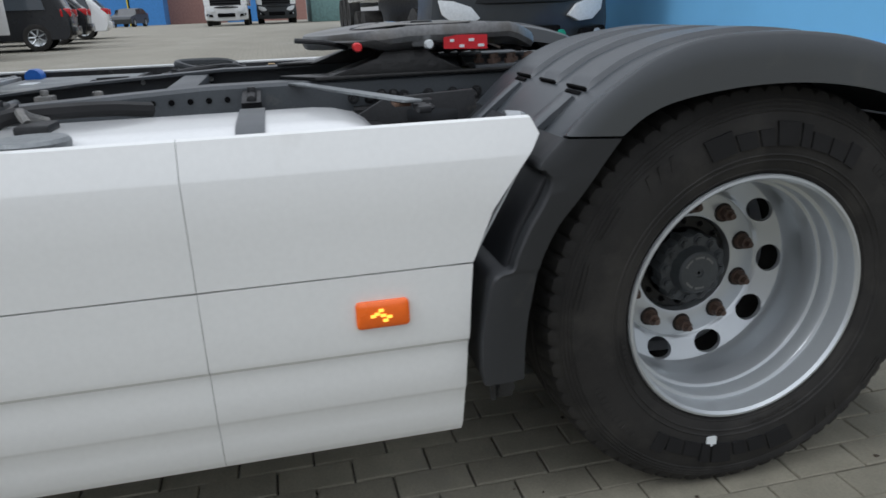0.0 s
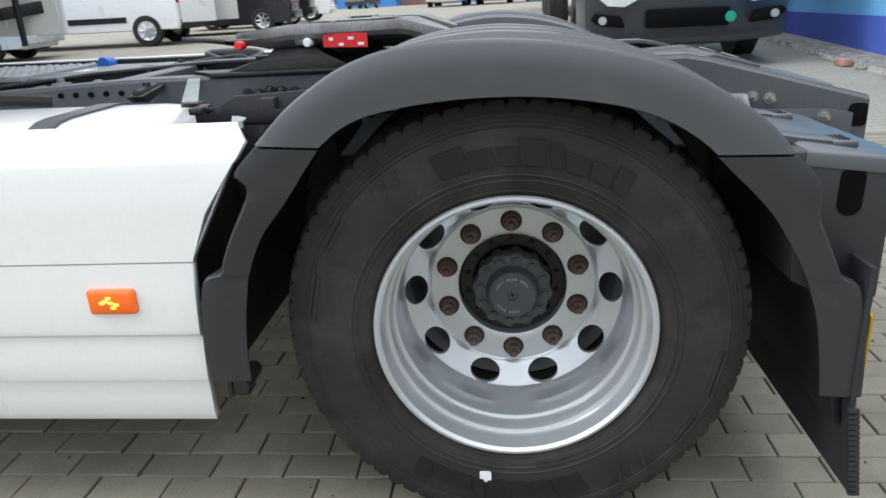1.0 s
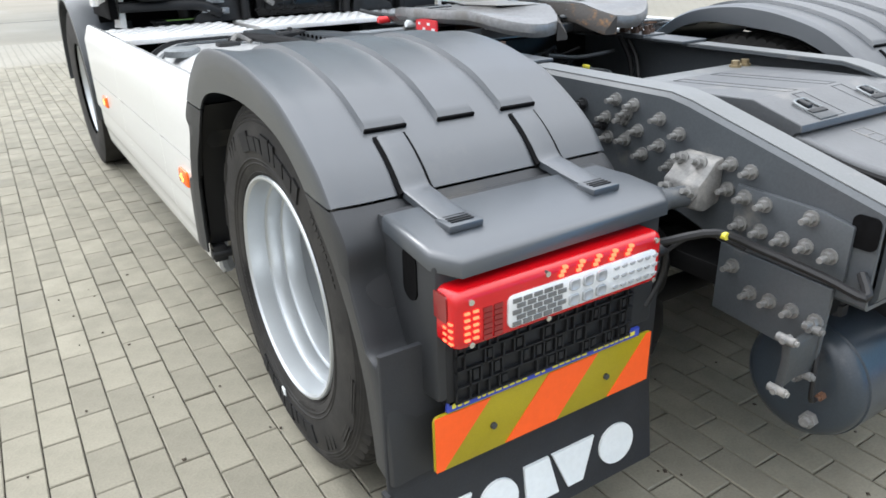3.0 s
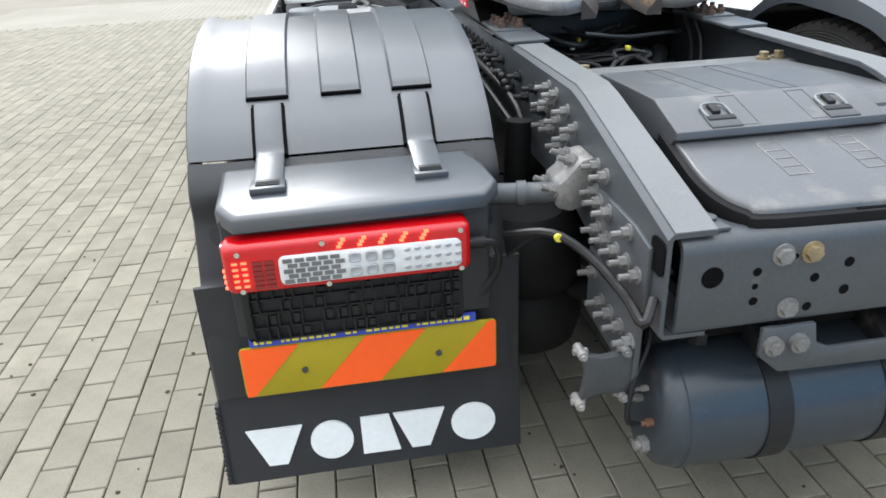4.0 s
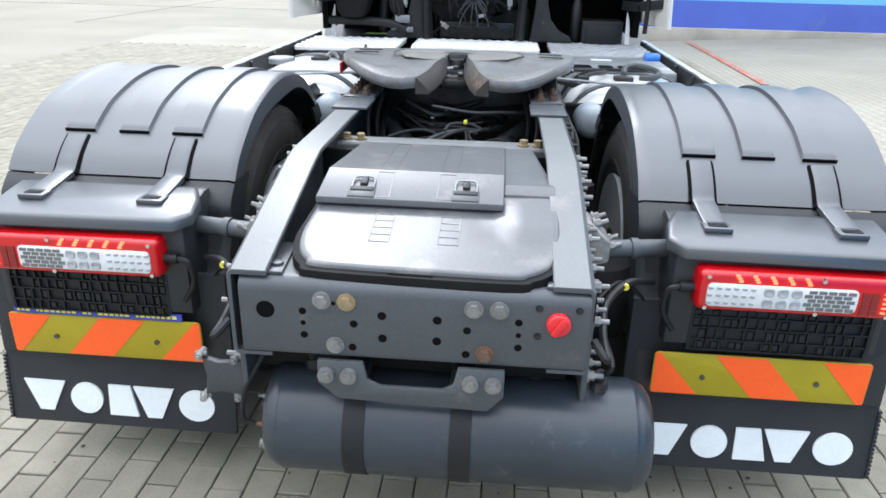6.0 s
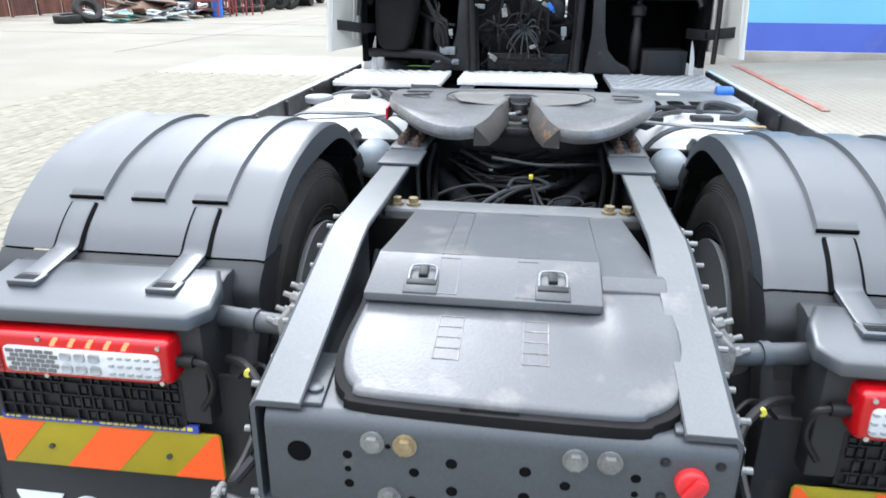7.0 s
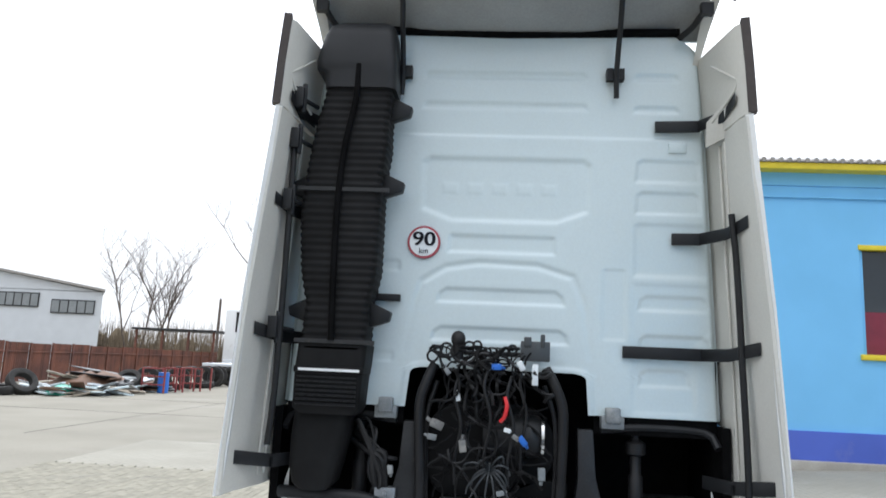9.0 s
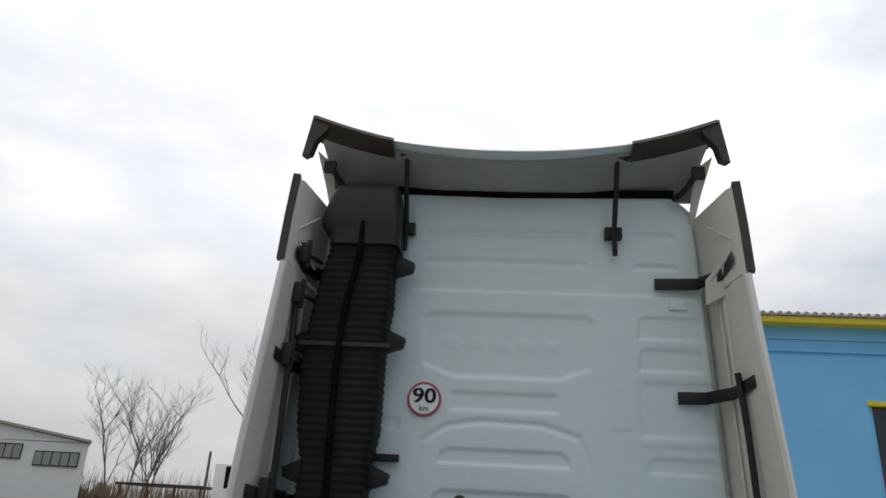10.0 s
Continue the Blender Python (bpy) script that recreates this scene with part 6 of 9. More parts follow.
for sx in (-1, 1):
    # unseen suspension parts added in black to block light under the chassis
    b = B()
    b.spin([(0.44, 0.0005), (0.44, 0.1), (0.47, 0.14), (0.53, 0.155), (0.59, 0.15), (0.62, 0.128), (0.66, 0.15), (0.72, 0.156), (0.78, 0.14), (0.82, 0.1), (0.83, 0.0005)], (sx * 0.49, -0.45, -0.145), "z", 28)
    part("air_spring", b, BELLOWS, truck, "added black air spring filling the dark gap")
    b = B()
    b.rod((sx * 0.47, -0.2, 0.56), (sx * 0.47, -0.04, 0.56), 0.085, 20)
    b.rod((sx * 0.47, -0.24, 0.56), (sx * 0.47, -0.2, 0.56), 0.075, 20, 0.085)
    b.rod((sx * 0.47, -0.13, 0.56), (sx * 0.47, -0.11, 0.56), 0.093, 20)
    part("brake_chamber", b, BELLOWS, truck, "added black brake chamber behind the axle")
    b = B()
    b.rod((sx * 0.47, -0.27, 0.42), (sx * 0.45, -0.25, 0.84), 0.036, 14)
    b.rod((sx * 0.47, -0.27, 0.38), (sx * 0.47, -0.27, 0.46), 0.045, 14)
    part("shock_absorber", b, BELLOWS, truck, "added black shock absorber")
    b = B()
    b.rod((sx * 0.0, -0.52, 0.46), (sx * 0.6, -0.52, 0.46), 0.03, 12)
    part("stabiliser_bar", b, BELLOWS, truck, "added dark stabiliser bar")
    b = B()
    b.loft([[(sx * 0.46, y, z), (sx * 0.54, y, z), (sx * 0.54, y, z + 0.05), (sx * 0.46, y, z + 0.05)] for y, z in ((-0.56, 0.44), (0.0, 0.44), (0.7, 0.6))])
    part("spring_arm", b, DARK, truck, "dark suspension arm")
    for k in range(24):
        y = 0.75 - k * 0.035
        b = B()
        b.sphere((sx * 0.43, y, 0.93 - 0.002 * k + 0.012 * math.sin(k)), 0.017, 7, 5)
        part("hose_clip", b, HOSE, truck, "black hose clip on the rail")
    b = B()
    b.tube([(sx * 0.44, 0.8, 0.9), (sx * 0.45, 0.3, 0.9), (sx * 0.43, -0.1, 0.86), (sx * 0.43, -0.25, 0.8)], 0.011, 8, 4)
    b.tube([(sx * 0.46, 0.8, 0.86), (sx * 0.47, 0.2, 0.87), (sx * 0.44, -0.15, 0.8)], 0.009, 8, 4)
    part("side_hose", b, HOSE, truck, "black hoses along the rail")


# ---- cab ----
YW = 2.77
def wall_half(z):
    """Half width of the cab's rear wall at a height."""
    return 1.085 - 0.075 * (z - 1.45) / 2.0 if z < 3.34 else 1.014 - 0.13 * ((z - 3.34) / 0.13) ** 2.2


def poly_distance(X, Z, poly, closed=True):
    """Distance of grid points from a polygon's outline, negative inside it."""
    d, inside = np.full(X.shape, 9.0), np.zeros(X.shape, bool)
    ends = poly[1:] + poly[:1] if closed else poly[1:]
    for (ax, az), (bx, bz) in zip(poly, ends):
        ex, ez = bx - ax, bz - az
        t = np.clip(((X - ax) * ex + (Z - az) * ez) / (ex * ex + ez * ez), 0, 1)
        d = np.minimum(d, np.hypot(X - ax - t * ex, Z - az - t * ez))
        if closed and abs(ez) > 1e-9:
            inside ^= ((az > Z) != (bz > Z)) & (X < ax + (Z - az) * ex / ez)
    return np.where(inside, -d, d)


def slab_poly(x0, x1, z0, z1, taper=0.0, r=0.02):
    """A recess outline: a rectangle, narrower at its top, with cut corners."""
    return [(x0, z0), (x1, z0), (x1 - taper, z1 - r), (x1 - taper - r * 1.4, z1), (x0 + taper + r * 1.4, z1), (x0 + taper, z1 - r)]


# pressings that sink into the rear wall: outline, depth, width of the flank
PRESSED = [(slab_poly(*a, tp, r), depth, flank) for a, tp, r, depth, flank in (
    ((-0.46, 0.43, 3.205, 3.258), 0.01, 0.015, 0.007, 0.02), ((-0.46, 0.43, 3.035, 3.088), 0.01, 0.015, 0.007, 0.02),
    ((0.645, 0.9, 3.205, 3.258), 0.01, 0.015, 0.007, 0.02), ((0.645, 0.9, 3.03, 3.08), 0.01, 0.015, 0.007, 0.02),
    ((0.655, 1.0, 2.655, 2.79), 0.01, 0.02, 0.008, 0.022), ((0.655, 1.0, 2.49, 2.622), 0.01, 0.02, 0.008, 0.022),
    ((-0.29, 0.275, 2.262, 2.372), 0.004, 0.01, 0.009, 0.024), ((-0.34, 0.33, 2.005, 2.095), 0.015, 0.03, 0.009, 0.022),
    ((-0.362, 0.352, 1.812, 1.9), 0.015, 0.03, 0.009, 0.022), ((0.645, 1.045, 2.165, 2.46), 0.004, 0.02, 0.007, 0.03),
    ((0.668, 1.04, 2.0, 2.09), 0.012, 0.025, 0.007, 0.022), ((0.668, 1.04, 1.8, 1.895), 0.012, 0.025, 0.007, 0.022),
    ((0.67, 0.94, 1.628, 1.727), 0.012, 0.025, 0.007, 0.022), ((0.497, 0.622, 1.85, 2.215), 0.0, 0.01, 0.004, 0.014),
    ((-0.64, -0.52, 2.16, 2.225), 0.0, 0.01, 0.005, 0.014), ((-0.655, -0.53, 1.7, 1.76), 0.0, 0.01, 0.004, 0.014))]
PRESSED += [([(-0.438, 2.488), (-0.275, 2.423), (0.27, 2.423), (0.44, 2.488), (0.455, 2.75), (0.41, 2.787), (-0.4, 2.787), (-0.447, 2.75)], 0.011, 0.034),
            ([(0.64, 1.5), (0.64, 2.148), (1.05, 2.148), (1.045, 1.915), (0.966, 1.83), (0.96, 1.5)], 0.004, 0.02)]
ARCH = [(-0.48, 1.76), (-0.44, 2.0), (-0.409, 2.115), (-0.288, 2.192), (-0.124, 2.22), (0.181, 2.212), (0.357, 2.158), (0.412, 2.03), (0.45, 1.76)]
MARKS = [[(-0.33 + 0.128 * k, 2.575), (-0.235 + 0.128 * k, 2.575), (-0.235 + 0.128 * k, 2.645), (-0.33 + 0.128 * k, 2.645)] for k in range(5)]
HOLE = [(-0.47, 1.4), (-0.446, 1.655), (-0.425, 1.675), (-0.385, 1.684), (0.372, 1.68), (0.41, 1.671), (0.428, 1.65), (0.444, 1.4)]


def hole_edges(z):
    """Left and right edge of the opening over the engine at a height."""
    t = min(1.0, max(0.0, (z - 1.65) / 0.034))
    c = 0.06 * (1 - math.sqrt(max(0.0, 1 - t * t)))
    q = min(z, 1.65)
    return -0.47 + 0.024 * (q - 1.4) / 0.255 + c, 0.444 - 0.016 * (q - 1.4) / 0.25 - c


b = B()
levels = [1.487 + (1.684 - 1.487) * k / 24 for k in range(25)] + [1.684 + (3.47 - 1.684) * k / 210 for k in range(1, 211)]
gx, gz = [], []
for z in levels:
    h = wall_half(z)
    l, r = hole_edges(z)
    gx.append([-h + (l + h) * k / 72 for k in range(72)] + [l + (r - l) * k / 92 for k in range(92)] + [r + (h - r) * k / 72 for k in range(73)])
    gz.append([z] * 237)
GX, GZ = np.array(gx), np.array(gz)
HW = np.array([wall_half(z) for z in levels])[:, None]
depth = 0.05 * ease((np.abs(GX) - HW + 0.04) / 0.04) + 0.007 * ease((GZ - 2.885) / 0.02)
for poly, deep, flank in PRESSED:
    depth += deep * ease(-poly_distance(GX, GZ, poly) / flank)
depth += 0.008 * (1 - ease(np.abs(poly_distance(GX, GZ, ARCH, False)) / 0.026)) * (0.2 + 0.8 * ease((GZ - 1.85) / 0.28))
for poly in MARKS:
    depth -= 0.0028 * ease(-poly_distance(GX, GZ, poly) / 0.02)
depth -= 0.007 * (1 - ease((poly_distance(GX, GZ, HOLE) - 0.018) / 0.016))
rows = [[b.bm.verts.new((x, YW + d, z)) for x, d, z in zip(rx, rd, rz)] for rx, rd, rz in zip(GX.tolist(), depth.tolist(), gz)]
for r, (a, c) in enumerate(zip(rows, rows[1:])):
    for i in range(236):
        if r < 24 and 72 <= i < 164:
            continue
        b.face((a[i], a[i + 1], c[i + 1], c[i]))
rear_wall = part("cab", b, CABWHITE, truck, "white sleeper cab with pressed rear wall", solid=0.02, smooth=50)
b = B()
rings = []
for y, hs, top in ((YW + 0.03, 1.0, 3.46), (3.3, 1.02, 3.5), (4.3, 1.02, 3.2), (4.75, 0.95, 2.4)):
    rings.append([(-1.1 * hs, y, 1.46), (-1.1 * hs, y, 2.4), (-1.03 * hs, y, top - 0.25), (-0.85 * hs, y, top), (0.85 * hs, y, top), (1.03 * hs, y, top - 0.25), (1.1 * hs, y, 2.4), (1.1 * hs, y, 1.46)])
b.loft(rings, closed=False)
part("cab_shell", b, CABWHITE, rear_wall, "white cab body")
b = B()
b.box(0.83, 0.92, YW - 0.012, YW, 2.82, 2.875)
part("square_boss", b, CABWHITE, rear_wall, bevel=0.005)

# speed sign
b = B()
b.spin([(YW - 0.015, 0.0005), (YW - 0.015, 0.083), (YW - 0.012, 0.085), (YW - 0.002, 0.085)], (-0.406, 0, 2.315), "y", 48)
sign = part("speed_sticker", b, material("dull_red_print", (0.4, 0.06, 0.08), 0.4, bump=0, spread=0.1), rear_wall, "round white speed sticker with red rim")
b = B()
b.spin([(YW - 0.017, 0.0005), (YW - 0.017, 0.073), (YW - 0.014, 0.0735)], (-0.406, 0, 2.315), "y", 48)
part("sticker_field", b, LETTER, rear_wall, "white field")
def letters(text, size, x, z, y, mat, parent, bold=0.0):
    cu = bpy.data.curves.new("text", "FONT")
    cu.body, cu.size, cu.align_x, cu.align_y, cu.extrude, cu.offset = text, size, "CENTER", "CENTER", 0.001, bold
    tmp = bpy.data.objects.new("text", cu)
    scene.collection.objects.link(tmp)
    me = bpy.data.meshes.new_from_object(tmp.evaluated_get(bpy.context.evaluated_depsgraph_get()))
    bpy.data.objects.remove(tmp)
    me.materials.clear()
    me.materials.append(mat)
    ob = new("lettering", me)
    ob.parent = parent
    ob.matrix_basis = pose(x, y, z, 90, 0, 0)
    return ob
for dx in (-0.0028, 0.0, 0.0028):
    digits = letters("90", 0.102, -0.405 + dx, 2.328, YW - 0.0195 - abs(dx) * 0.1, BLACKTEXT, rear_wall)
    digits["label"] = "black number 90"
    digits.scale = (1.18, 1, 1)
letters("km", 0.04, -0.405, 2.268, YW - 0.0195, BLACKTEXT, rear_wall, 0.0)["label"] = "black letters km"

# side deflectors
def deflector(s):
    flip = s > 0
    b = B()
    rings = []
    for z, xi, xo, yo in ((1.1, -1.1, -1.21, 2.32), (1.3, -1.1, -1.205, 2.32), (2.0, -1.075, -1.155, 2.32), (2.6, -1.05, -1.105, 2.33), (2.87, -1.035, -1.08, 2.33)):
        rings.append([(xi, YW + 0.1, z), (xi - 0.02, YW - 0.12, z), (xo + 0.03, yo + 0.1, z), (xo + 0.012, yo + 0.005, z), (xo, yo, z), (xo - 0.012, yo + 0.012, z), (xo - 0.005, yo + 0.15, z), (xi - 0.06, YW + 0.1, z)])
    b.loft(rings)
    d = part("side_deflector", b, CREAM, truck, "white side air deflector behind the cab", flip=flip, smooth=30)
    b = B()
    b.loft([[(xo + 0.014, 2.34, z), (xo - 0.014, 2.317, z), (xo - 0.02, 2.33, z), (xo - 0.006, 2.5, z), (xo + 0.002, 2.5, z)] for z, xo in ((1.095, -1.211), (2.0, -1.156), (2.875, -1.081))])
    part("outer_skin", b, WHITE, d, "glossy white outer skin", flip=flip)
    b = B()
    rings = []
    for z, xi, xo, yo in ((2.885, -1.03, -1.09, 2.34), (3.1, -1.01, -1.08, 2.34), (3.33, -0.98, -1.065, 2.36)):
        rings.append([(xi, YW + 0.05, z), (xo + 0.02, yo + 0.03, z), (xo, yo, z), (xo - 0.02, yo + 0.03, z), (xi - 0.06, YW + 0.05, z)])
    b.loft(rings)
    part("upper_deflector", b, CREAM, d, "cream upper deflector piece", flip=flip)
    b = B()
    b.loft([[(xo + 0.012, 2.335, z), (xo - 0.025, 2.325, z), (xo - 0.035, 2.37, z), (xo + 0.0, 2.39, z)] for z, xo in ((2.89, -1.093), (3.12, -1.083), (3.345, -1.068))])
    part("edge_rubber", b, RUST_BROWN, d, "dark brown edge strip", flip=flip)
    b = B()
    b.tube([(-1.0, 2.6, 2.93), (-1.06, 2.42, 3.05), (-1.06, 2.42, 3.25)], 0.006)
    b.tube([(-1.0, 2.6, 3.22), (-1.06, 2.42, 3.08)], 0.006, 6, 1)
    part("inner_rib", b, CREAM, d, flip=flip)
    for y in (2.6, 2.66):
        t = (2.65 - y) / 0.23
        b = B()
        b.tube([(-1.12 + 0.065 * q + (-0.06 + 0.035 * q) * max(t, 0) + 0.004, y, 1.15 + 1.68 * q) for q in (0, 0.25, 0.5, 0.75, 1)], 0.007, 6, 1)
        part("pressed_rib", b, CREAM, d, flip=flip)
    for z in () if flip else (1.841, 2.458, 2.765, 2.975):
        b = B()
        x = -1.11 + 0.065 * (z - 1.1) / 1.77
        b.box(x - 0.01, x + 0.035, 2.46, 2.53, z - 0.05, z + 0.05)
        b.rod((x + 0.03, 2.495, z - 0.075), (x + 0.03, 2.495, z + 0.075), 0.013, 8)
        b.rod((x + 0.02, 2.495, z), (x + 0.075, 2.6, z - 0.01), 0.012, 8)
        part("deflector_latch", b, PLASTIC2, d, "black hinge on the deflector", flip=flip, bevel=0.003)
    if flip:
        b = B()
        b.loft([[(-0.985, 2.66 + d, 2.82), (-1.06, 2.58 + d, 2.85), (-1.115, 2.52 + d, 2.915), (-1.115, 2.5 + d, 3.05), (-1.05, 2.58 + d, 3.02), (-0.99, 2.65 + d, 2.95)] for d in (0.0, 0.012)])
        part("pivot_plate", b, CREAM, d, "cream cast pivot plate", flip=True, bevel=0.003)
    # black tube and stays
    b = B()
    b.tube([(-1.1, 2.5, 1.05), (-1.1, 2.5, 1.3), (-1.085, 2.5, 1.75), (-1.07, 2.5, 2.2), (-1.05, 2.5, 2.45)] if flip else [(-1.06, 2.5, 1.3), (-1.045, 2.5, 1.57), (-1.042, 2.5, 2.28), (-1.044, 2.5, 2.74)], 0.015, 10, 3)
    part("stay_tube", b, HOSE, d, "black vertical tube", flip=flip)
    for z, xa in (((1.21, -1.0), (1.8, -0.6), (2.37, -0.84), (2.955, -0.76)) if flip else ((1.22, -1.02), (1.8, -1.0), (2.42, -1.0), (2.93, -0.98))):
        b = B()
        xo = -1.2 + 0.075 * (z - 1.2)
        b.loft([[(x, y, z - 0.03), (x, y - 0.012, z - 0.03), (x, y - 0.012, z + 0.03), (x, y, z + 0.03)] for x, y in ((xa, YW - 0.01), (-0.98, YW - 0.03))] if xa > -0.97 else [[(x, y, z - 0.02), (x, y - 0.012, z - 0.02), (x, y - 0.012, z + 0.02), (x, y, z + 0.02)] for x, y in ((-1.02, YW - 0.01), (-1.05, 2.56))])
        b.loft([[(x, y, z - 0.03 + dz), (x, y - 0.014, z - 0.03 + dz), (x, y - 0.014, z + 0.03 + dz), (x, y, z + 0.03 + dz)] for x, y, dz in ((-0.97, YW - 0.03, 0), (-1.05, 2.58, 0.0), (xo + 0.02, 2.42, 0.03))])
        part("stay_bracket", b, PLASTIC2, d, "black steel stay", flip=flip, bevel=0.003)


RUST_BROWN = material("dark_brown_rubber", (0.045, 0.034, 0.03), 0.6, bump=0.1, spread=0.2)
for s in (-1, 1):
    deflector(s)

# roof deflector
UNDERSHADE = material("underside_grey", (0.36, 0.365, 0.36), 0.4, bump=0.02, spread=0.15, scale=3)
edge = interp([(-1.055, 2.45, 3.745), (-0.85, 2.45, 3.672), (-0.62, 2.45, 3.61), (-0.3, 2.43, 3.558), (0, 2.42, 3.542), (0.3, 2.43, 3.558), (0.62, 2.45, 3.61), (0.85, 2.45, 3.672), (1.055, 2.45, 3.745)], 32)
b = B()
rings = [[(p.x * 0.97, 2.86, 3.45 + 0.02 * abs(p.x)) for p in edge], [(p.x * 0.985, 2.7, max(3.485, p.z - 0.085)) for p in edge], [(p.x, 2.5, p.z - 0.03) for p in edge], list(edge), [(p.x, p.y + 0.01, p.z + 0.012) for p in edge], [(p.x * 0.99, 3.2, 3.72 + (p.z - 3.54) * 0.4) for p in edge], [(p.x * 0.95, 4.2, 3.4) for p in edge]]
b.loft(rings, closed=False)
roof = part("roof_deflector", b, CABWHITE, truck, "white roof air deflector over the cab", solid=0.01, smooth=50)
# added skin, greyer than the cab paint, carries the underside's shade
b = B()
b.loft([[(p.x * 0.965, 2.84, 3.452 + 0.02 * abs(p.x)) for p in edge], [(p.x * 0.98, 2.7, max(3.475, p.z - 0.1)) for p in edge], [(p.x * 0.985, 2.52, p.z - 0.045) for p in edge], [(p.x * 0.985, 2.48, p.z - 0.03) for p in edge]], closed=False)
part("underside_shade", b, UNDERSHADE, roof, "pale grey skin for the shaded underside", solid=0.004, smooth=50)
# black strip put in for the shade of the gap above the wall
b = B()
b.loft([[(p.x * 0.93, y, 3.462 + 0.018 * abs(p.x) + dz) for p in edge[2:-2]] for y, dz in ((2.835, 0.004), (2.79, 0.004), (2.742, 0.014), (2.738, -0.012), (2.775, -0.02))], closed=False)
part("gap_shade", b, INTERIOR, roof, "black strip for the shaded gap over the cab wall", solid=0.004)
for s in (-1, 1):
    b = B()
    pts = [p for p in edge if p.x * s > 0.6]
    b.loft([[(p.x, 2.44, p.z + 0.012), (p.x, 2.425, p.z - 0.012), (p.x, 2.47, p.z - 0.05), (p.x, 2.62, p.z - 0.06), (p.x, 2.6, p.z + 0.02)] for p in pts])
    part("edge_rubber", b, RUST_BROWN, roof, "dark brown rubber edge")
    b = B()
    b.loft([[(s * x, 2.438, z) for x, z in ((1.065, 3.755), (0.96, 3.712), (0.985, 3.66), (1.04, 3.6), (1.06, 3.52), (1.1, 3.505))], [(s * x, 2.5, z) for x, z in ((1.06, 3.75), (0.96, 3.715), (0.985, 3.67), (1.035, 3.61), (1.055, 3.53), (1.09, 3.515))]])
    part("end_plate", b, RUST_BROWN, roof, "dark brown end piece")
    b = B()
    b.loft([[(s * 0.96, 2.78, 3.3), (s * 0.99, 2.78, 3.3), (s * 1.02, 2.9, 3.3)], [(s * 0.97, 2.7, 3.45), (s * 1.02, 2.7, 3.45), (s * 1.03, 2.9, 3.45)], [(s * 0.98, 2.62, 3.56), (s * 1.05, 2.55, 3.6), (s * 1.03, 2.9, 3.6)]])
    part("corner_web", b, CREAM, roof, "cream corner web")
    b = B()
    b.tube([(s * 0.555, 2.52, 3.59), (s * 0.555, 2.6, 3.42), (s * 0.555, 2.7, 3.24), (s * 0.56, 2.735, 3.1)], 0.014, 8, 2)
    b.box(s * 0.555 - 0.045, s * 0.555 + 0.045, YW - 0.045, YW, 3.2, 3.26)
    b.box(s * 0.555 - 0.03, s * 0.555 + 0.06, 2.5, 2.54, 3.555, 3.6)
    part("roof_stay", b, PLASTIC2, roof, "black roof deflector stay")
    b = B()
    b.tube([(s * 0.88, 2.73, 3.43), (s * 0.93, 2.66, 3.46), (s * 0.97, 2.6, 3.51), (s * 1.0, 2.57, 3.5)], 0.016, 8, 3)
    b.box(s * 0.975 - 0.03, s * 0.975 + 0.03, 2.55, 2.59, 3.48, 3.54)
    part("corner_stay", b, PLASTIC2, roof, "black corner stay")

# air intake
def snorkel_x(z):
    pts = [(1.55, -0.965, -0.637), (1.8, -0.957, -0.634), (1.97, -0.946, -0.634), (2.03, -0.963, -0.622), (2.14, -0.985, -0.603), (2.4, -1.006, -0.604), (2.6, -0.992, -0.605), (2.77, -0.972, -0.584), (2.9, -0.95, -0.588), (3.03, -0.922, -0.58), (3.2, -0.915, -0.575)]
    for p, q in zip(pts, pts[1:]):
        if z <= q[0]:
            t = max(0, (z - p[0]) / (q[0] - p[0]))
            return p[1] + (q[1] - p[1]) * t, p[2] + (q[2] - p[2]) * t
    return pts[-1][1:]
b = B()
rings = []
n = 160
for k in range(n + 1):
    z = 1.75 + (3.2 - 1.75) * k / n
    x0, x1 = snorkel_x(z)
    g = (0.0, 0.0, 0.0045, 0.0045)[k % 4]
    rings.append([(x, y, z) for x, y in rrect(x0 + g, x1 - g, 2.53 + g, 2.76, 0.035, 3)])
b.loft(rings)
snorkel = part("air_intake", b, BELLOWS, truck, "black corrugated air intake duct on the cab wall", smooth=30)
b = B()
rings = []
for z, x0, x1, y0 in ((3.05, -0.924, -0.563, 2.515), (3.13, -0.932, -0.565, 2.512), (3.15, -0.972, -0.566, 2.51), (3.19, -0.978, -0.568, 2.508), (3.33, -0.945, -0.578, 2.515), (3.385, -0.922, -0.584, 2.53), (3.412, -0.89, -0.6, 2.56)):
    rings.append([(x, y, z) for x, y in rrect(x0, x1, y0, 2.77, 0.045, 5)])
b.loft(rings)
part("intake_cap", b, PLASTIC2, snorkel, "dark grey smooth intake cap", smooth=60)
# near-black tube laid on the duct for the shade of its groove
b = B()
b.tube([(x, 2.518, z) for x, z in ((-0.8, 1.79), (-0.81, 2.07), (-0.815, 2.35), (-0.811, 2.56), (-0.795, 2.76), (-0.757, 2.99), (-0.753, 3.17))], 0.016, 8, 3)
part("centre_channel", b, INTERIOR, snorkel, "dark centre channel")
for z in (1.785, 2.525):
    x0, x1 = snorkel_x(z)
    b = B()
    b.box(x0 - 0.02, x1 + 0.04, 2.518, 2.535, z - 0.01, z + 0.01)
    part("duct_clamp", b, DARK, snorkel, "steel clamp")
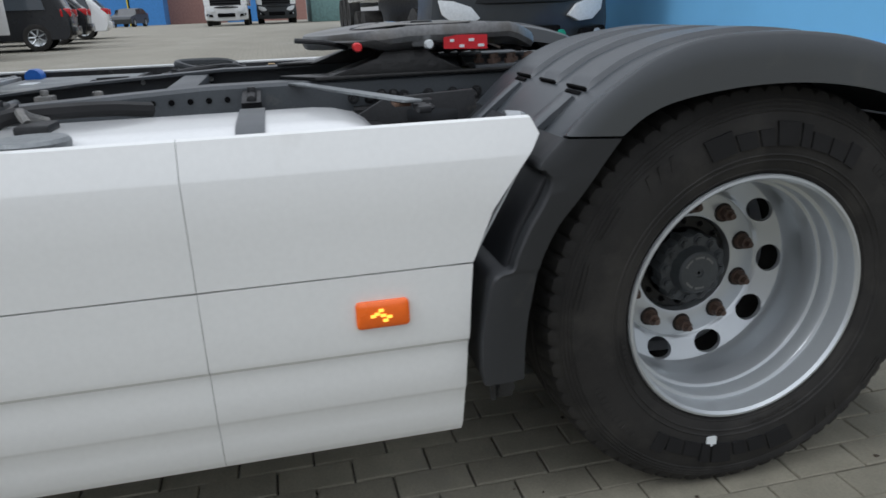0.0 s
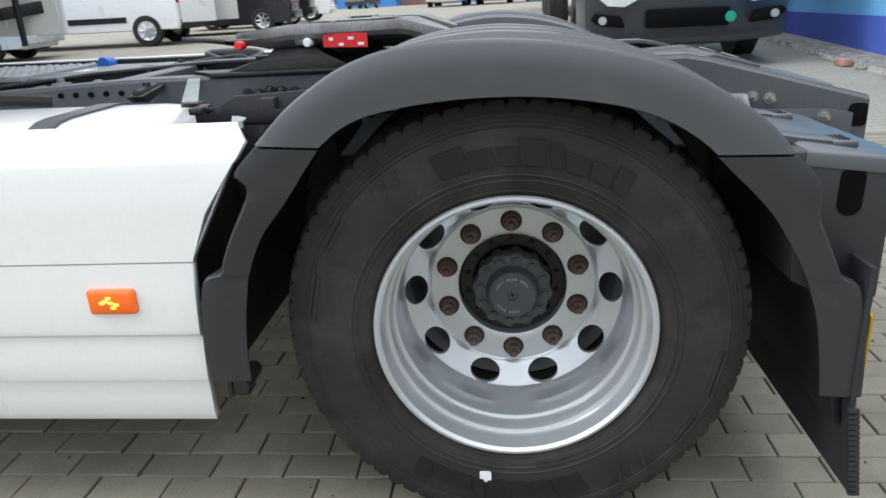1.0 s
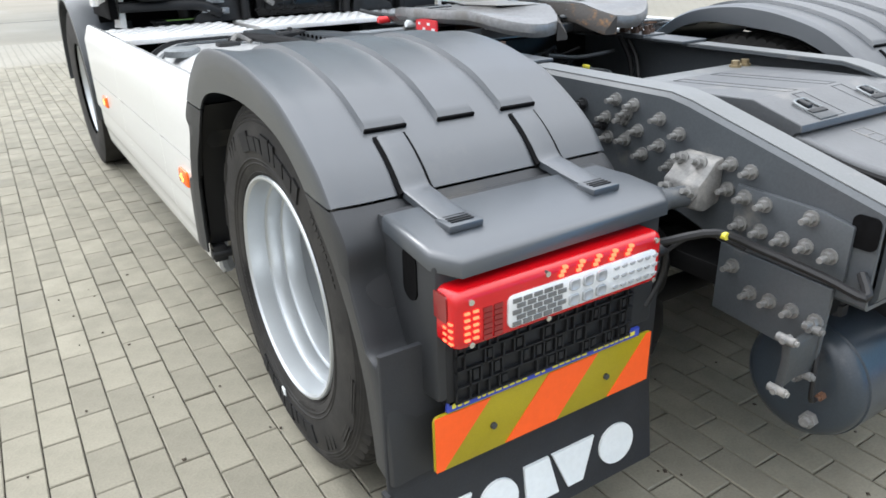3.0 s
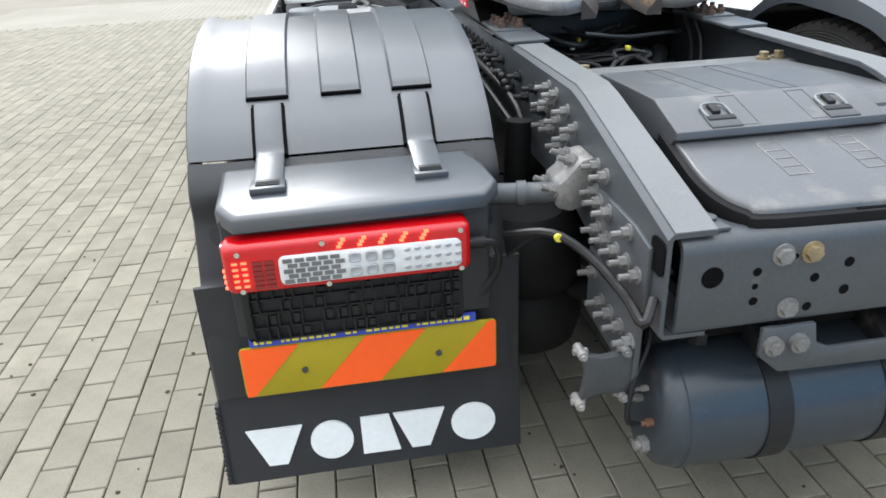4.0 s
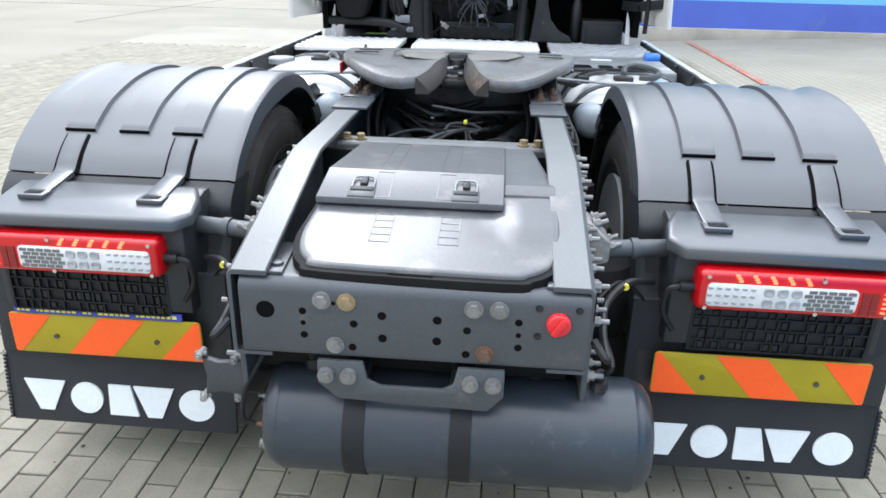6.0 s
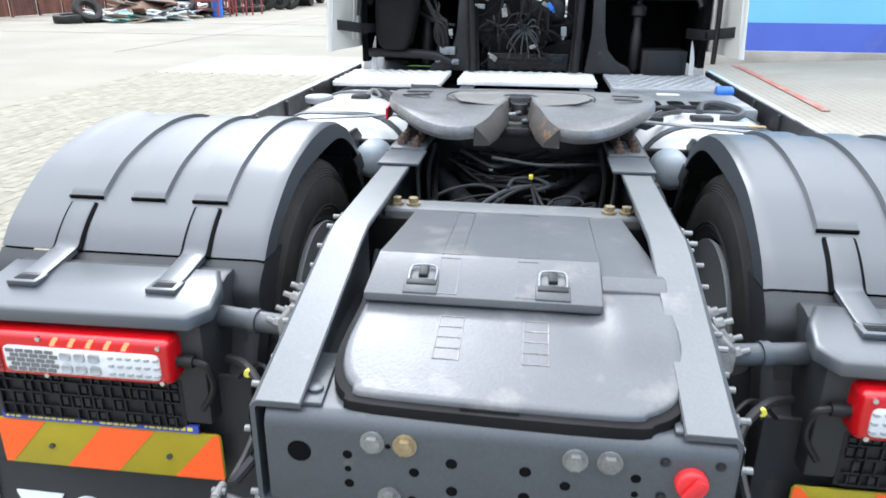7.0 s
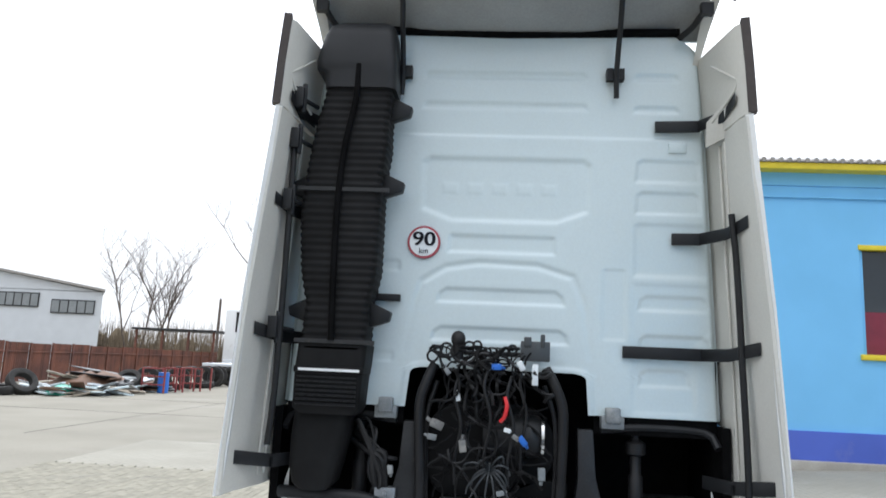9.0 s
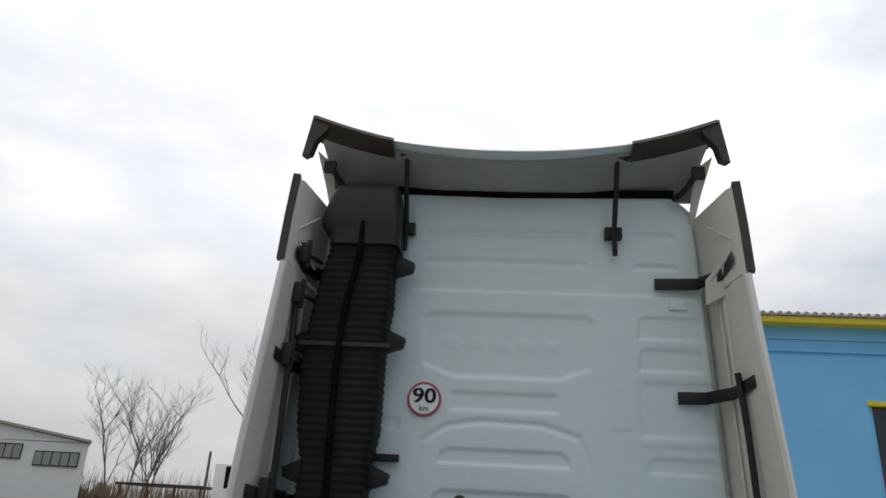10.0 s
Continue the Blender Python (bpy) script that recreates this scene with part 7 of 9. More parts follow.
for z, sx in ((2.97, 1), (2.57, 1), (1.92, 1), (1.93, -1), (2.55, -1)):
    x0, x1 = snorkel_x(z)
    x = x1 if sx > 0 else x0
    b = B()
    b.prism("y", 2.62, 2.68, [(x - sx * 0.01, z - 0.06), (x + sx * 0.09, z - 0.025), (x + sx * 0.1, z + 0.02), (x - sx * 0.01, z + 0.07)])
    part("duct_lug", b, PLASTIC2, snorkel, bevel=0.006)
b = B()
b.box(-0.68, -0.51, YW - 0.04, YW - 0.01, 2.005, 2.04)
part("wall_bracket", b, PLASTIC2, snorkel, bevel=0.003)
b = B()
b.loft([[(x, y, z) for x, y in rrect(x0, x1, y0, 2.78, 0.025, 4)] for z, x0, x1, y0 in ((1.445, -0.955, -0.67, 2.56), (1.475, -0.975, -0.655, 2.545), (1.632, -0.972, -0.645, 2.535), (1.64, -0.975, -0.64, 2.52), (1.662, -0.975, -0.64, 2.52), (1.668, -0.97, -0.637, 2.53), (1.772, -0.962, -0.63, 2.53), (1.782, -0.952, -0.64, 2.54))])
part("filter_box", b, BELLOWS, snorkel, "glossy black filter box", smooth=30)
for k in range(7):
    b = B()
    z = 1.485 + k * 0.021
    b.prism("x", -0.955, -0.67, [(2.55, z), (2.531, z + 0.003), (2.53, z + 0.008), (2.55, z + 0.014)])
    part("louvre_slat", b, PLASTIC2, snorkel)
b = B()
b.box(-0.945, -0.655, 2.513, 2.523, 1.645, 1.657)
part("metal_strip", b, ALU, snorkel, "dull metal strip")
b = B()
b.loft([[(x, y, z) for x, y in rrect(x0, x1, 2.6, 2.84, 0.05, 4)] for z, x0, x1 in ((1.09, -0.94, -0.8), (1.12, -0.97, -0.77), (1.2, -0.99, -0.75), (1.33, -0.99, -0.72), (1.45, -0.98, -0.7))])
part("lower_duct", b, BELLOWS, snorkel, "black lower duct", smooth=50)
b = B()
b.tube([(-1.05, 2.72, 1.06), (-0.8, 2.7, 1.06), (-0.62, 2.7, 1.05), (-0.5, 2.72, 1.0)], 0.03, 10, 3)
part("lower_pipe", b, PLASTIC2, snorkel, "black pipe")

# engine bay behind and below the cab: near-black sheets stand in for its shade
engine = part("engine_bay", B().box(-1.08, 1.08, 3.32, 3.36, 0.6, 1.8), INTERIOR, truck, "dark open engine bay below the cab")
part("bay_shade_side", B().box(-1.1, -1.06, 2.72, 3.34, 1.0, 1.46), INTERIOR, engine)
part("bay_shade_side", B().box(1.06, 1.1, 2.72, 3.34, 1.0, 1.46), INTERIOR, engine)
part("bay_shade_top", B().box(-1.08, 1.08, 2.82, 3.34, 1.76, 1.79), INTERIOR, engine)
part("bay_shade_floor", B().box(-1.08, 1.08, 2.74, 3.34, 0.8, 0.86), INTERIOR, engine)
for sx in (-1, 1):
    part("bay_shade_upper", B().box(*sorted((sx * 0.47, sx * 1.06)), 2.795, 2.815, 1.4, 1.8), INTERIOR, engine)
b = B()
b.rod((-0.12, 3.3, 1.28), (-0.12, 2.82, 1.28), 0.26, 28)
b.rod((0.08, 3.3, 1.3), (0.08, 2.9, 1.3), 0.22, 28)
b.box(-0.34, 0.36, 2.9, 3.3, 0.86, 1.15)
part("engine_block", b, BELLOWS, engine, "dark engine and gearbox housing", bevel=0.02)
b = B()
b.spin([(-0.1, 0.0005), (-0.1, 0.085), (-0.02, 0.1), (0.06, 0.1), (0.13, 0.105), (0.17, 0.1), (0.19, 0.085), (0.19, 0.0005)], (0.03, 2.82, 1.37), "x", 28)
filter_ = part("round_housing", b, DARK, engine, "dark round housing on the engine", smooth=50)
b = B()
b.spin([(0.18, 0.104), (0.182, 0.108), (0.196, 0.108), (0.198, 0.104)], (0.03, 2.82, 1.37), "x", 28, close=True)
part("clamp_ring", b, CHROME, filter_, "bright clamp ring")
for s in (-1, 1):
    b = B()
    b.tube([(s * 0.33 - 0.03, 2.72, 0.96), (s * 0.335 - 0.03, 2.7, 1.2), (s * 0.345 - 0.035, 2.69, 1.49), (s * 0.31 - 0.04, 2.69, 1.62), (s * 0.27 - 0.045, 2.71, 1.7)], 0.026, 12, 5)
    part("bay_hose", b, HOSE, engine, "thick grey-black corrugated hose")
    b = B()
    b.tube([(s * 0.3 - 0.03, 2.74, 0.96), (s * 0.31 - 0.03, 2.72, 1.2), (s * 0.31 - 0.035, 2.72, 1.45), (s * 0.26 - 0.04, 2.72, 1.62)], 0.012, 8, 4)
    part("bay_hose", b, HOSE, engine, "thin black hose")
    b = B()
    b.prism("y", 2.74, 2.8, [(s * 0.36, 0.95), (s * 0.66, 0.95), (s * 0.64, 0.99), (s * 0.56, 1.03), (s * 0.5, 1.1), (s * 0.475, 1.2), (s * 0.46, 1.42), (s * 0.385, 1.42), (s * 0.39, 1.2)])
    part("mount_arm", b, DARK, engine, "dark mounting arm", bevel=0.006)
    b = B()
    b.spin([(0.95, 0.02), (0.97, 0.036), (1.2, 0.036), (1.21, 0.028), (1.3, 0.028), (1.31, 0.05), (1.36, 0.05), (1.38, 0.02), (1.5, 0.018)], (s * 0.68, 2.84, 0), "z", 14)
    part("cab_damper", b, HOSE, engine, "black cab suspension damper")
    b = B()
    b.tube([(s * 0.5, 2.78, 1.42), (s * 0.7, 2.8, 1.44), (s * 1.0, 2.8, 1.43), (s * 1.05, 2.74, 1.36)], 0.02, 8, 3)
    part("cab_crossbar", b, PLASTIC2, engine, "black cab cross bar")
    b = B()
    b.box(s * 0.55 - 0.055, s * 0.55 + 0.055, 2.72, 2.78, 1.43, 1.49)
    b.box(s * 0.55 - 0.035, s * 0.55 + 0.035, 2.7, 2.75, 1.46, 1.53)
    part("cab_latch", b, GREYALU, engine, "grey cab latch", bevel=0.006)
    b = B()
    b.loft([[(s * 1.02, 2.76, 0.95), (s * 1.05, 2.76, 0.95), (s * 1.07, 2.84, 0.95)], [(s * 1.017, 2.76, 1.05), (s * 1.045, 2.76, 1.05), (s * 1.06, 2.82, 1.05)], [(s * 1.015, 2.76, 1.11), (s * 1.035, 2.76, 1.11), (s * 1.045, 2.8, 1.11)], [(s * 1.016, 2.76, 1.163), (s * 1.02, 2.76, 1.163), (s * 1.022, 2.77, 1.163)]])
    part("mudguard_tip", b, WHITE, engine, "white mudguard tip")
    b = B()
    b.spin([(s * 1.2, 0.3), (s * 1.22, 0.42), (s * 1.2, 0.5), (s * 0.95, 0.5), (s * 0.92, 0.42), (s * 0.94, 0.3)], (0, 3.72, 0.5), "x", 48)
    part("front_tyre", b, RUBBER, truck, "black front tyre")
    b = B()
    b.spin([(s * 1.18, 0.305), (s * 1.14, 0.28), (s * 1.1, 0.2), (s * 1.16, 0.14), (s * 1.17, 0.0005)], (0, 3.72, 0.5), "x", 40)
    part("front_rim", b, RIM, truck, "silver front wheel")
    b = B()
    b.loft([[(s * 0.9, 3.72 + 0.6 * math.cos(radians(a)), 0.5 + 0.6 * math.sin(radians(a))), (s * 1.23, 3.72 + 0.6 * math.cos(radians(a)), 0.5 + 0.6 * math.sin(radians(a))), (s * 1.23, 3.72 + 0.57 * math.cos(radians(a)), 0.5 + 0.57 * math.sin(radians(a))), (s * 0.9, 3.72 + 0.57 * math.cos(radians(a)), 0.5 + 0.57 * math.sin(radians(a)))] for a in range(0, 191, 10)])
    part("front_mudguard", b, PLASTIC, truck, "dark front mudguard")
b = B()
b.box(-0.24, 0.2, 2.69, 2.72, 1.75, 1.775)
rack = part("cable_rack", b, PLASTIC2, engine, "black cable rack", bevel=0.006)
b = B()
b.box(0.1, 0.24, 2.66, 2.72, 1.735, 1.83)
b.box(0.115, 0.15, 2.655, 2.7, 1.8, 1.85)
b.box(0.195, 0.215, 2.655, 2.7, 1.8, 1.865)
part("junction_box", b, HUB, engine, "dark grey junction box", bevel=0.005)
b = B()
b.box(0.155, 0.185, 2.645, 2.66, 1.62, 1.72)
part("white_tag", b, LETTER, engine, "white hanging cable tag", bevel=0.003)
rnd = random.Random(21)


def wander(x, y, z, dx, dz, steps, curl):
    """Points of a loose cable that wanders in curls from a place, heading along dx, dz."""
    pts, a, turn = [], math.atan2(dz, dx), rnd.choice((-1, 1)) * curl
    for k in range(steps):
        pts.append((x, y + 0.018 * math.sin(k * 1.3 + x * 40), z))
        a += turn * rnd.uniform(0.2, 1.0)
        if rnd.random() < 0.25:
            turn = -turn
        step = rnd.uniform(0.025, 0.045)
        x, z = x + step * math.cos(a), min(1.79, z + step * math.sin(a))
        if x < -0.3 or x > 0.24:
            a = math.pi - a
    return pts


# dense tangle along the rack and loops standing up from it
for k in range(46):
    b = B()
    b.tube(wander(rnd.uniform(-0.28, 0.18), rnd.uniform(2.63, 2.69), rnd.uniform(1.66, 1.79), rnd.choice((-1, 1)), rnd.uniform(-0.7, 0.3), rnd.randint(5, 9), 0.7), rnd.choice((0.004, 0.005, 0.007, 0.009)), 6, 3)
    part("bay_cable", b, rnd.choice((BELLOWS, BELLOWS, HOSE, HOSE)), engine)
# cables that wander down over the engine
for k in range(40):
    b = B()
    b.tube(wander(rnd.uniform(-0.27, 0.18), rnd.uniform(2.64, 2.76), rnd.uniform(1.2, 1.68), rnd.uniform(-0.8, 0.8), -1, rnd.randint(6, 12), 0.6), rnd.choice((0.004, 0.005, 0.006, 0.009)), 6, 3)
    part("bay_cable", b, rnd.choice((BELLOWS, BELLOWS, HOSE)), engine)
for x, z, y in ((-0.19, 1.56, 2.66), (-0.05, 1.6, 2.65), (0.06, 1.56, 2.66), (0.12, 1.62, 2.67)):
    b = B()
    b.tube([(x, y, z + 0.1), (x - 0.02, y - 0.02, z), (x + 0.015, y - 0.02, z - 0.14), (x - 0.01, y, z - 0.3), (x - 0.005, y + 0.02, z - 0.42)], 0.008, 8, 4)
    part("bay_cable", b, HOSE, engine)
for k in range(13):
    b = B()
    a = math.pi * 2 * (k + 0.3) / 13
    r = 0.075 + 0.03 * (k % 3)
    b.tube([(-0.032, 2.68, 1.217), (-0.032 + 0.5 * r * math.cos(a), 2.64, 1.217 + 0.45 * r * math.sin(a)), (-0.032 + r * math.cos(a), 2.65, 1.2 + 0.85 * r * math.sin(a) - 0.02), (-0.032 + 1.12 * r * math.cos(a), 2.67, 1.18 + 0.9 * r * math.sin(a) - 0.04)], 0.0048, 6, 3)
    part("fanned_cable", b, HOSEGREY, engine, "cable fanning out")
for cx, cz, r in ((-0.324, 1.74, 0.028), (-0.26, 1.775, 0.03), (-0.15, 1.79, 0.026), (-0.11, 1.8, 0.02), (0.06, 1.785, 0.022)):
    b = B()
    b.tube([(cx + r * math.cos(q), 2.66 + 0.01 * math.sin(q), cz + r * math.sin(q)) for q in (0, 1, 2, 3, 4, 5, 6.2)], 0.006, 6, 2)
    part("cable_loop", b, HOSE, engine, "loop of black cable")
b = B()
b.sphere((-0.204, 2.66, 1.826), 0.036, 12, 8, 1.15)
b.rod((-0.204, 2.66, 1.8), (-0.2, 2.67, 1.73), 0.026, 10)
part("round_connector", b, HOSE, engine, "round black connector")
b = B()
b.tube([(0.03, 2.64, 1.56), (0.04, 2.63, 1.52), (0.03, 2.63, 1.47), (0.012, 2.64, 1.445)], 0.01, 8, 3)
part("red_hose", b, REDPLUG, engine, "short red hose")
for x, z, w, m in ((-0.015, 1.7, 0.024, BLUEP), (0.102, 1.71, 0.024, LETTER), (-0.194, 1.55, 0.018, LETTER), (-0.289, 1.419, 0.032, DUSTYALU), (-0.163, 1.325, 0.028, DUSTYALU), (-0.225, 1.049, 0.024, DUSTYALU), (0.118, 1.362, 0.024, BLUEP), (0.085, 1.375, 0.018, DUSTYALU), (0.045, 1.407, 0.016, LETTER), (0.21, 1.216, 0.028, GREYALU), (-0.25, 1.67, 0.018, GREYALU), (-0.31, 1.36, 0.022, GREYALU), (0.02, 1.12, 0.018, GREYALU), (-0.5, 1.2, 0.02, GREYALU)):
    b = B()
    p = Vector((x, 2.64, z))
    b.box(x - w * 0.6, x + w * 0.6, 2.625, 2.655, z - w, z + w)
    b.rod(p + Vector((0, 0.01, w)), p + Vector((0.004, 0.015, w * 1.8)), w * 0.35, 8)
    bmesh.ops.rotate(b.bm, cent=p, matrix=Matrix.Rotation(x * 9 + z, 3, 'Y'), verts=b.bm.verts)
    part("bay_connector", b, m, engine, "cable connector", bevel=0.004)
b = B()
b.box(-0.27, 0.27, 2.76, 2.84, 0.96, 1.07)
b.box(-0.22, 0.22, 2.75, 2.77, 0.99, 1.05)
part("lower_housing", b, GLOSSBLACK, engine, "black housing under the engine cables", bevel=0.012)
b = B()
b.box(0.72, 1.0, 2.76, 3.0, 0.86, 1.1)
b.box(0.75, 0.97, 2.752, 2.765, 0.9, 1.07)
part("side_box", b, PLASTIC2, engine, "black plastic box under the cab", bevel=0.012)
for k in range(8):
    b = B()
    x, z = rnd.uniform(-0.72, -0.5), rnd.uniform(1.22, 1.42)
    b.tube([(x, 2.78, z), (x + rnd.uniform(0.02, 0.1), 2.72, z - rnd.uniform(-0.02, 0.06)), (-0.6 + rnd.uniform(-0.05, 0.08), 2.7, 1.2 + rnd.uniform(-0.06, 0.06)), (-0.56 + rnd.uniform(-0.05, 0.05), 2.74, 1.05)], rnd.choice((0.007, 0.01, 0.016)), 7, 4)
    part("side_cable", b, HOSE, engine)
for x, z, w in ((-0.53, 1.08, 0.05), (-0.49, 1.01, 0.035), (-0.58, 1.02, 0.03)):
    b = B()
    b.box(x - w, x + w, 2.7, 2.76, z - w * 0.5, z + w * 0.5)
    b.rod((x, 2.7, z), (x, 2.68, z), w * 0.3, 10)
    part("valve_body", b, STEELPIPE, engine, "grey valve body", bevel=0.003)
b = B()
b.box(-0.84, -0.55, 2.76, 2.98, 0.87, 0.95)
b.box(-0.86, -0.53, 2.8, 2.95, 0.95, 0.97)
part("battery_cover", b, PLASTIC2, engine, "black battery with green strip", bevel=0.01)
b = B()
b.box(-0.8, -0.6, 2.77, 2.8, 0.969, 0.975)
part("green_strip", b, material("green_label", (0.2, 0.4, 0.08), 0.5, bump=0), engine)


# ---- buildings ----
SKYBLUE = material("light_blue_render", (0.2, 0.53, 0.88), 0.8, scale=0.8, fine=120, bump=0.12, spread=0.07)
DEEPBLUE = material("dark_blue_plinth", (0.085, 0.14, 0.56), 0.75, scale=1.0, fine=100, bump=0.12, spread=0.12, dirt=(0.12, 0.16, 0.5), dirt_scale=2.0)
YELLOWP = material("yellow_metal", (0.75, 0.6, 0.03), 0.5, bump=0.03, spread=0.1)
REDP = material("dark_red_panel", (0.2, 0.02, 0.045), 0.35, bump=0.02, spread=0.15)
TILE = material("grey_roof_sheet", (0.36, 0.34, 0.32), 0.6, bump=0.1, spread=0.2)
PANE = glass("window_glass", (0.02, 0.03, 0.04), 0.06)
CONCRETE = material("pale_concrete", (0.4, 0.38, 0.34), 0.85, scale=2, fine=60, bump=0.3, spread=0.25)
GRAVEL = material("gravel", (0.42, 0.4, 0.36), 0.9, scale=8, fine=60, bump=0.5, spread=0.4, island=0.35)
HALL = material("white_sheet_cladding", (0.62, 0.65, 0.68), 0.5, scale=1, fine=30, bump=0.05, spread=0.06)
HALLPANE = material("grey_window_pane", (0.26, 0.28, 0.29), 0.3, scale=1, bump=0, spread=0.2)
FENCE = material("rust_brown_sheet", (0.185, 0.07, 0.042), 0.7, scale=1.2, fine=30, bump=0.15, spread=0.3, second=(0.1, 0.045, 0.035), island=0.2)

# long hall beside the yard, behind the truck
h = setting(part("wall_south", B().box(2.4, 34, -9.0, -4.6, 0.72, 3.9), SKYBLUE, smooth=20), "light blue rendered hall wall", "wall")
setting(part("plinth_south", B().box(2.36, 34.04, -9.04, -4.57, -0.2, 0.72), DEEPBLUE), "dark blue wall plinth", "wall")
b = B()
b.box(2.3, 34.2, -9.2, -4.5, 3.9, 4.02)
setting(part("roof_south", b, TILE), "grey sheet roof", "roof")
b = B()
b.loft([[(x, -4.56, grade(x, 0) - 0.02), (x, -4.1, grade(x, 0) - 0.02), (x, -4.15, grade(x, 0) + 0.05), (x, -4.56, grade(x, 0) + 0.08)] for x in (2.4, 4, 6, 8, 10, 13, 16, 20, 26, 34)])
setting(part("gravel_strip", b, GRAVEL), "pale gravel strip along the wall", "gravel")
rnd = random.Random(4)
b = B()
for k in range(900):
    x, y = 2.5 + rnd.random() ** 1.6 * 12, rnd.uniform(-4.54, -4.02)
    r = rnd.uniform(0.012, 0.04)
    z = grade(x, y) + 0.05
    c = [(x + r * rnd.uniform(0.6, 1.2) * math.cos(a), y + r * rnd.uniform(0.6, 1.2) * math.sin(a)) for a in (0, 1.25, 2.5, 3.8, 5.0)]
    b.loft([[(p, q, z - r * 0.6) for p, q in c], [(x + (p - x) * 0.6, y + (q - y) * 0.6, z + r * 0.5) for p, q in c]])
tagged(part("gravel_stones", b, GRAVEL), "loose pale gravel stones by the wall", "gravel", kind="stuff")
pebble = part("brick_piece", B().prism("z", 0.28, 0.36, rrect(6.3, 6.55, -4.1, -3.98, 0.02, 2)), material("pale_red_brick", (0.5, 0.26, 0.2), 0.8, bump=0.3), bevel=0.01)
pebble.location.z = grade(6.4, -4) - 0.28
tagged(pebble, "pale red broken brick lying on gravel", "brick")

# blue building ahead
X0, X1, YF = 1.2, 11.2, 12.4
bl = setting(part("building_front_wall", B().box(X0, 6.62, YF, YF + 0.35, 0.8, 5.25), SKYBLUE), "light blue rendered facade", "wall")
for nm, bx in (("wall_right", (8.6, X1, YF, YF + 0.35, 0.8, 5.25)), ("wall_above", (6.62, 8.6, YF, YF + 0.35, 4.16, 5.25)), ("wall_below", (6.62, 8.6, YF, YF + 0.35, 0.8, 2.08)), ("wall_left_side", (X0, X0 + 0.35, YF + 0.35, YF + 9, 0.8, 5.25)), ("wall_right_side", (X1 - 0.35, X1, YF + 0.35, YF + 9, 0.8, 5.25))):
    part(nm, B().box(*bx), SKYBLUE, bl)
setting(part("plinth_front", B().box(X0 - 0.03, X1 + 0.03, YF - 0.03, YF + 9, 0.14, 0.8), DEEPBLUE), "dark blue plinth", "wall")
setting(part("kerb_front", B().box(X0 - 0.1, X1 + 0.1, YF - 0.22, YF - 0.03, -0.05, 0.3), CONCRETE, bevel=0.015), "pale concrete kerb at the wall", "kerb")
ledge = setting(part("ledge_front", B().box(X0 - 0.04, X1 + 0.04, YF - 0.05, YF + 0.35, 5.02, 5.06), SKYBLUE), "light blue ledge", "trim")
part("attic_band", B().box(X0 - 0.02, X1 + 0.02, YF - 0.03, YF + 9, 5.252, 5.5), SKYBLUE, bl)
eave = setting(part("eave_front", B().box(X0 - 0.15, X1 + 0.15, YF - 0.3, YF + 0.1, 5.5, 5.62), YELLOWP, bevel=0.01), "yellow metal eave", "trim")
b = B()
for k in range(66):
    x = X0 - 0.15 + k * 0.155
    b.rod((x + 0.07, YF - 0.36, 5.65), (x + 0.07, YF + 4.5, 6.6), 0.045, 8)
b.loft([[(X0 - 0.15, YF - 0.33, 5.625), (X1 + 0.15, YF - 0.33, 5.625), (X1 + 0.15, YF - 0.33, 5.65), (X0 - 0.15, YF - 0.33, 5.65)], [(X0 - 0.15, YF + 4.5, 6.57), (X1 + 0.15, YF + 4.5, 6.57), (X1 + 0.15, YF + 4.5, 6.6), (X0 - 0.15, YF + 4.5, 6.6)]])
setting(part("roof_front", b, TILE), "ribbed grey roof sheet", "roof")
win = new("window_1")
setting(win, "dark window with yellow frame", "window")
part("pane", B().box(6.7, 8.52, YF + 0.12, YF + 0.14, 2.18, 4.08), PANE, win, "dark glass")
part("lower_panel", B().box(6.7, 8.52, YF + 0.1, YF + 0.118, 2.18, 2.95), REDP, win, "dark red lower panel")
part("window_sill", B().box(6.56, 8.66, YF - 0.06, YF + 0.14, 2.08, 2.18), YELLOWP, win, "yellow sill", bevel=0.008)
part("window_head", B().box(6.6, 8.62, YF - 0.02, YF + 0.14, 4.08, 4.17), YELLOWP, win, "yellow head", bevel=0.008)
for x in (6.62, 7.6, 8.52):
    part("window_frame", B().box(x, x + 0.08, YF + 0.06, YF + 0.16, 2.18, 4.08), SKYBLUE, win, bevel=0.006)

# red painted line
REDLINE = material("faded_red_paint", (0.42, 0.14, 0.1), 0.8, scale=3, fine=40, bump=0.2, spread=0.3, dirt=(0.3, 0.22, 0.19), dirt_scale=5, dirt_at=0.5)
b = B()
b.loft([[(x - 0.05, y, grade(x, y) + 0.004), (x + 0.05, y, grade(x, y) + 0.004), (x + 0.05, y, grade(x, y) - 0.003), (x - 0.05, y, grade(x, y) - 0.003)] for x, y in ((3.68, 11.9), (3.66, 10.4), (3.6, 8.6), (3.54, 7.0))])
setting(part("red_line", b, REDLINE), "faded red painted line on the paving", "marking")

# white hall far off
hall = thing("white_hall", "white sheet-clad hall with window strips behind the fence", "building", (-33.7, 58, -0.35))
part("wall", B().prism("z", 0, 6.75, [(-26, 0), (0, 0), (-9, 14), (-35, 14)]), HALL, hall)
b = B()
b.loft([[(-26.3, -0.4, 10.9), (0.4, -0.4, 6.75), (0.4, -0.4, 6.95), (-26.3, -0.4, 11.1)], [(-35.3, 14.4, 10.9), (-8.6, 14.4, 6.75), (-8.6, 14.4, 6.95), (-35.3, 14.4, 11.1)]])
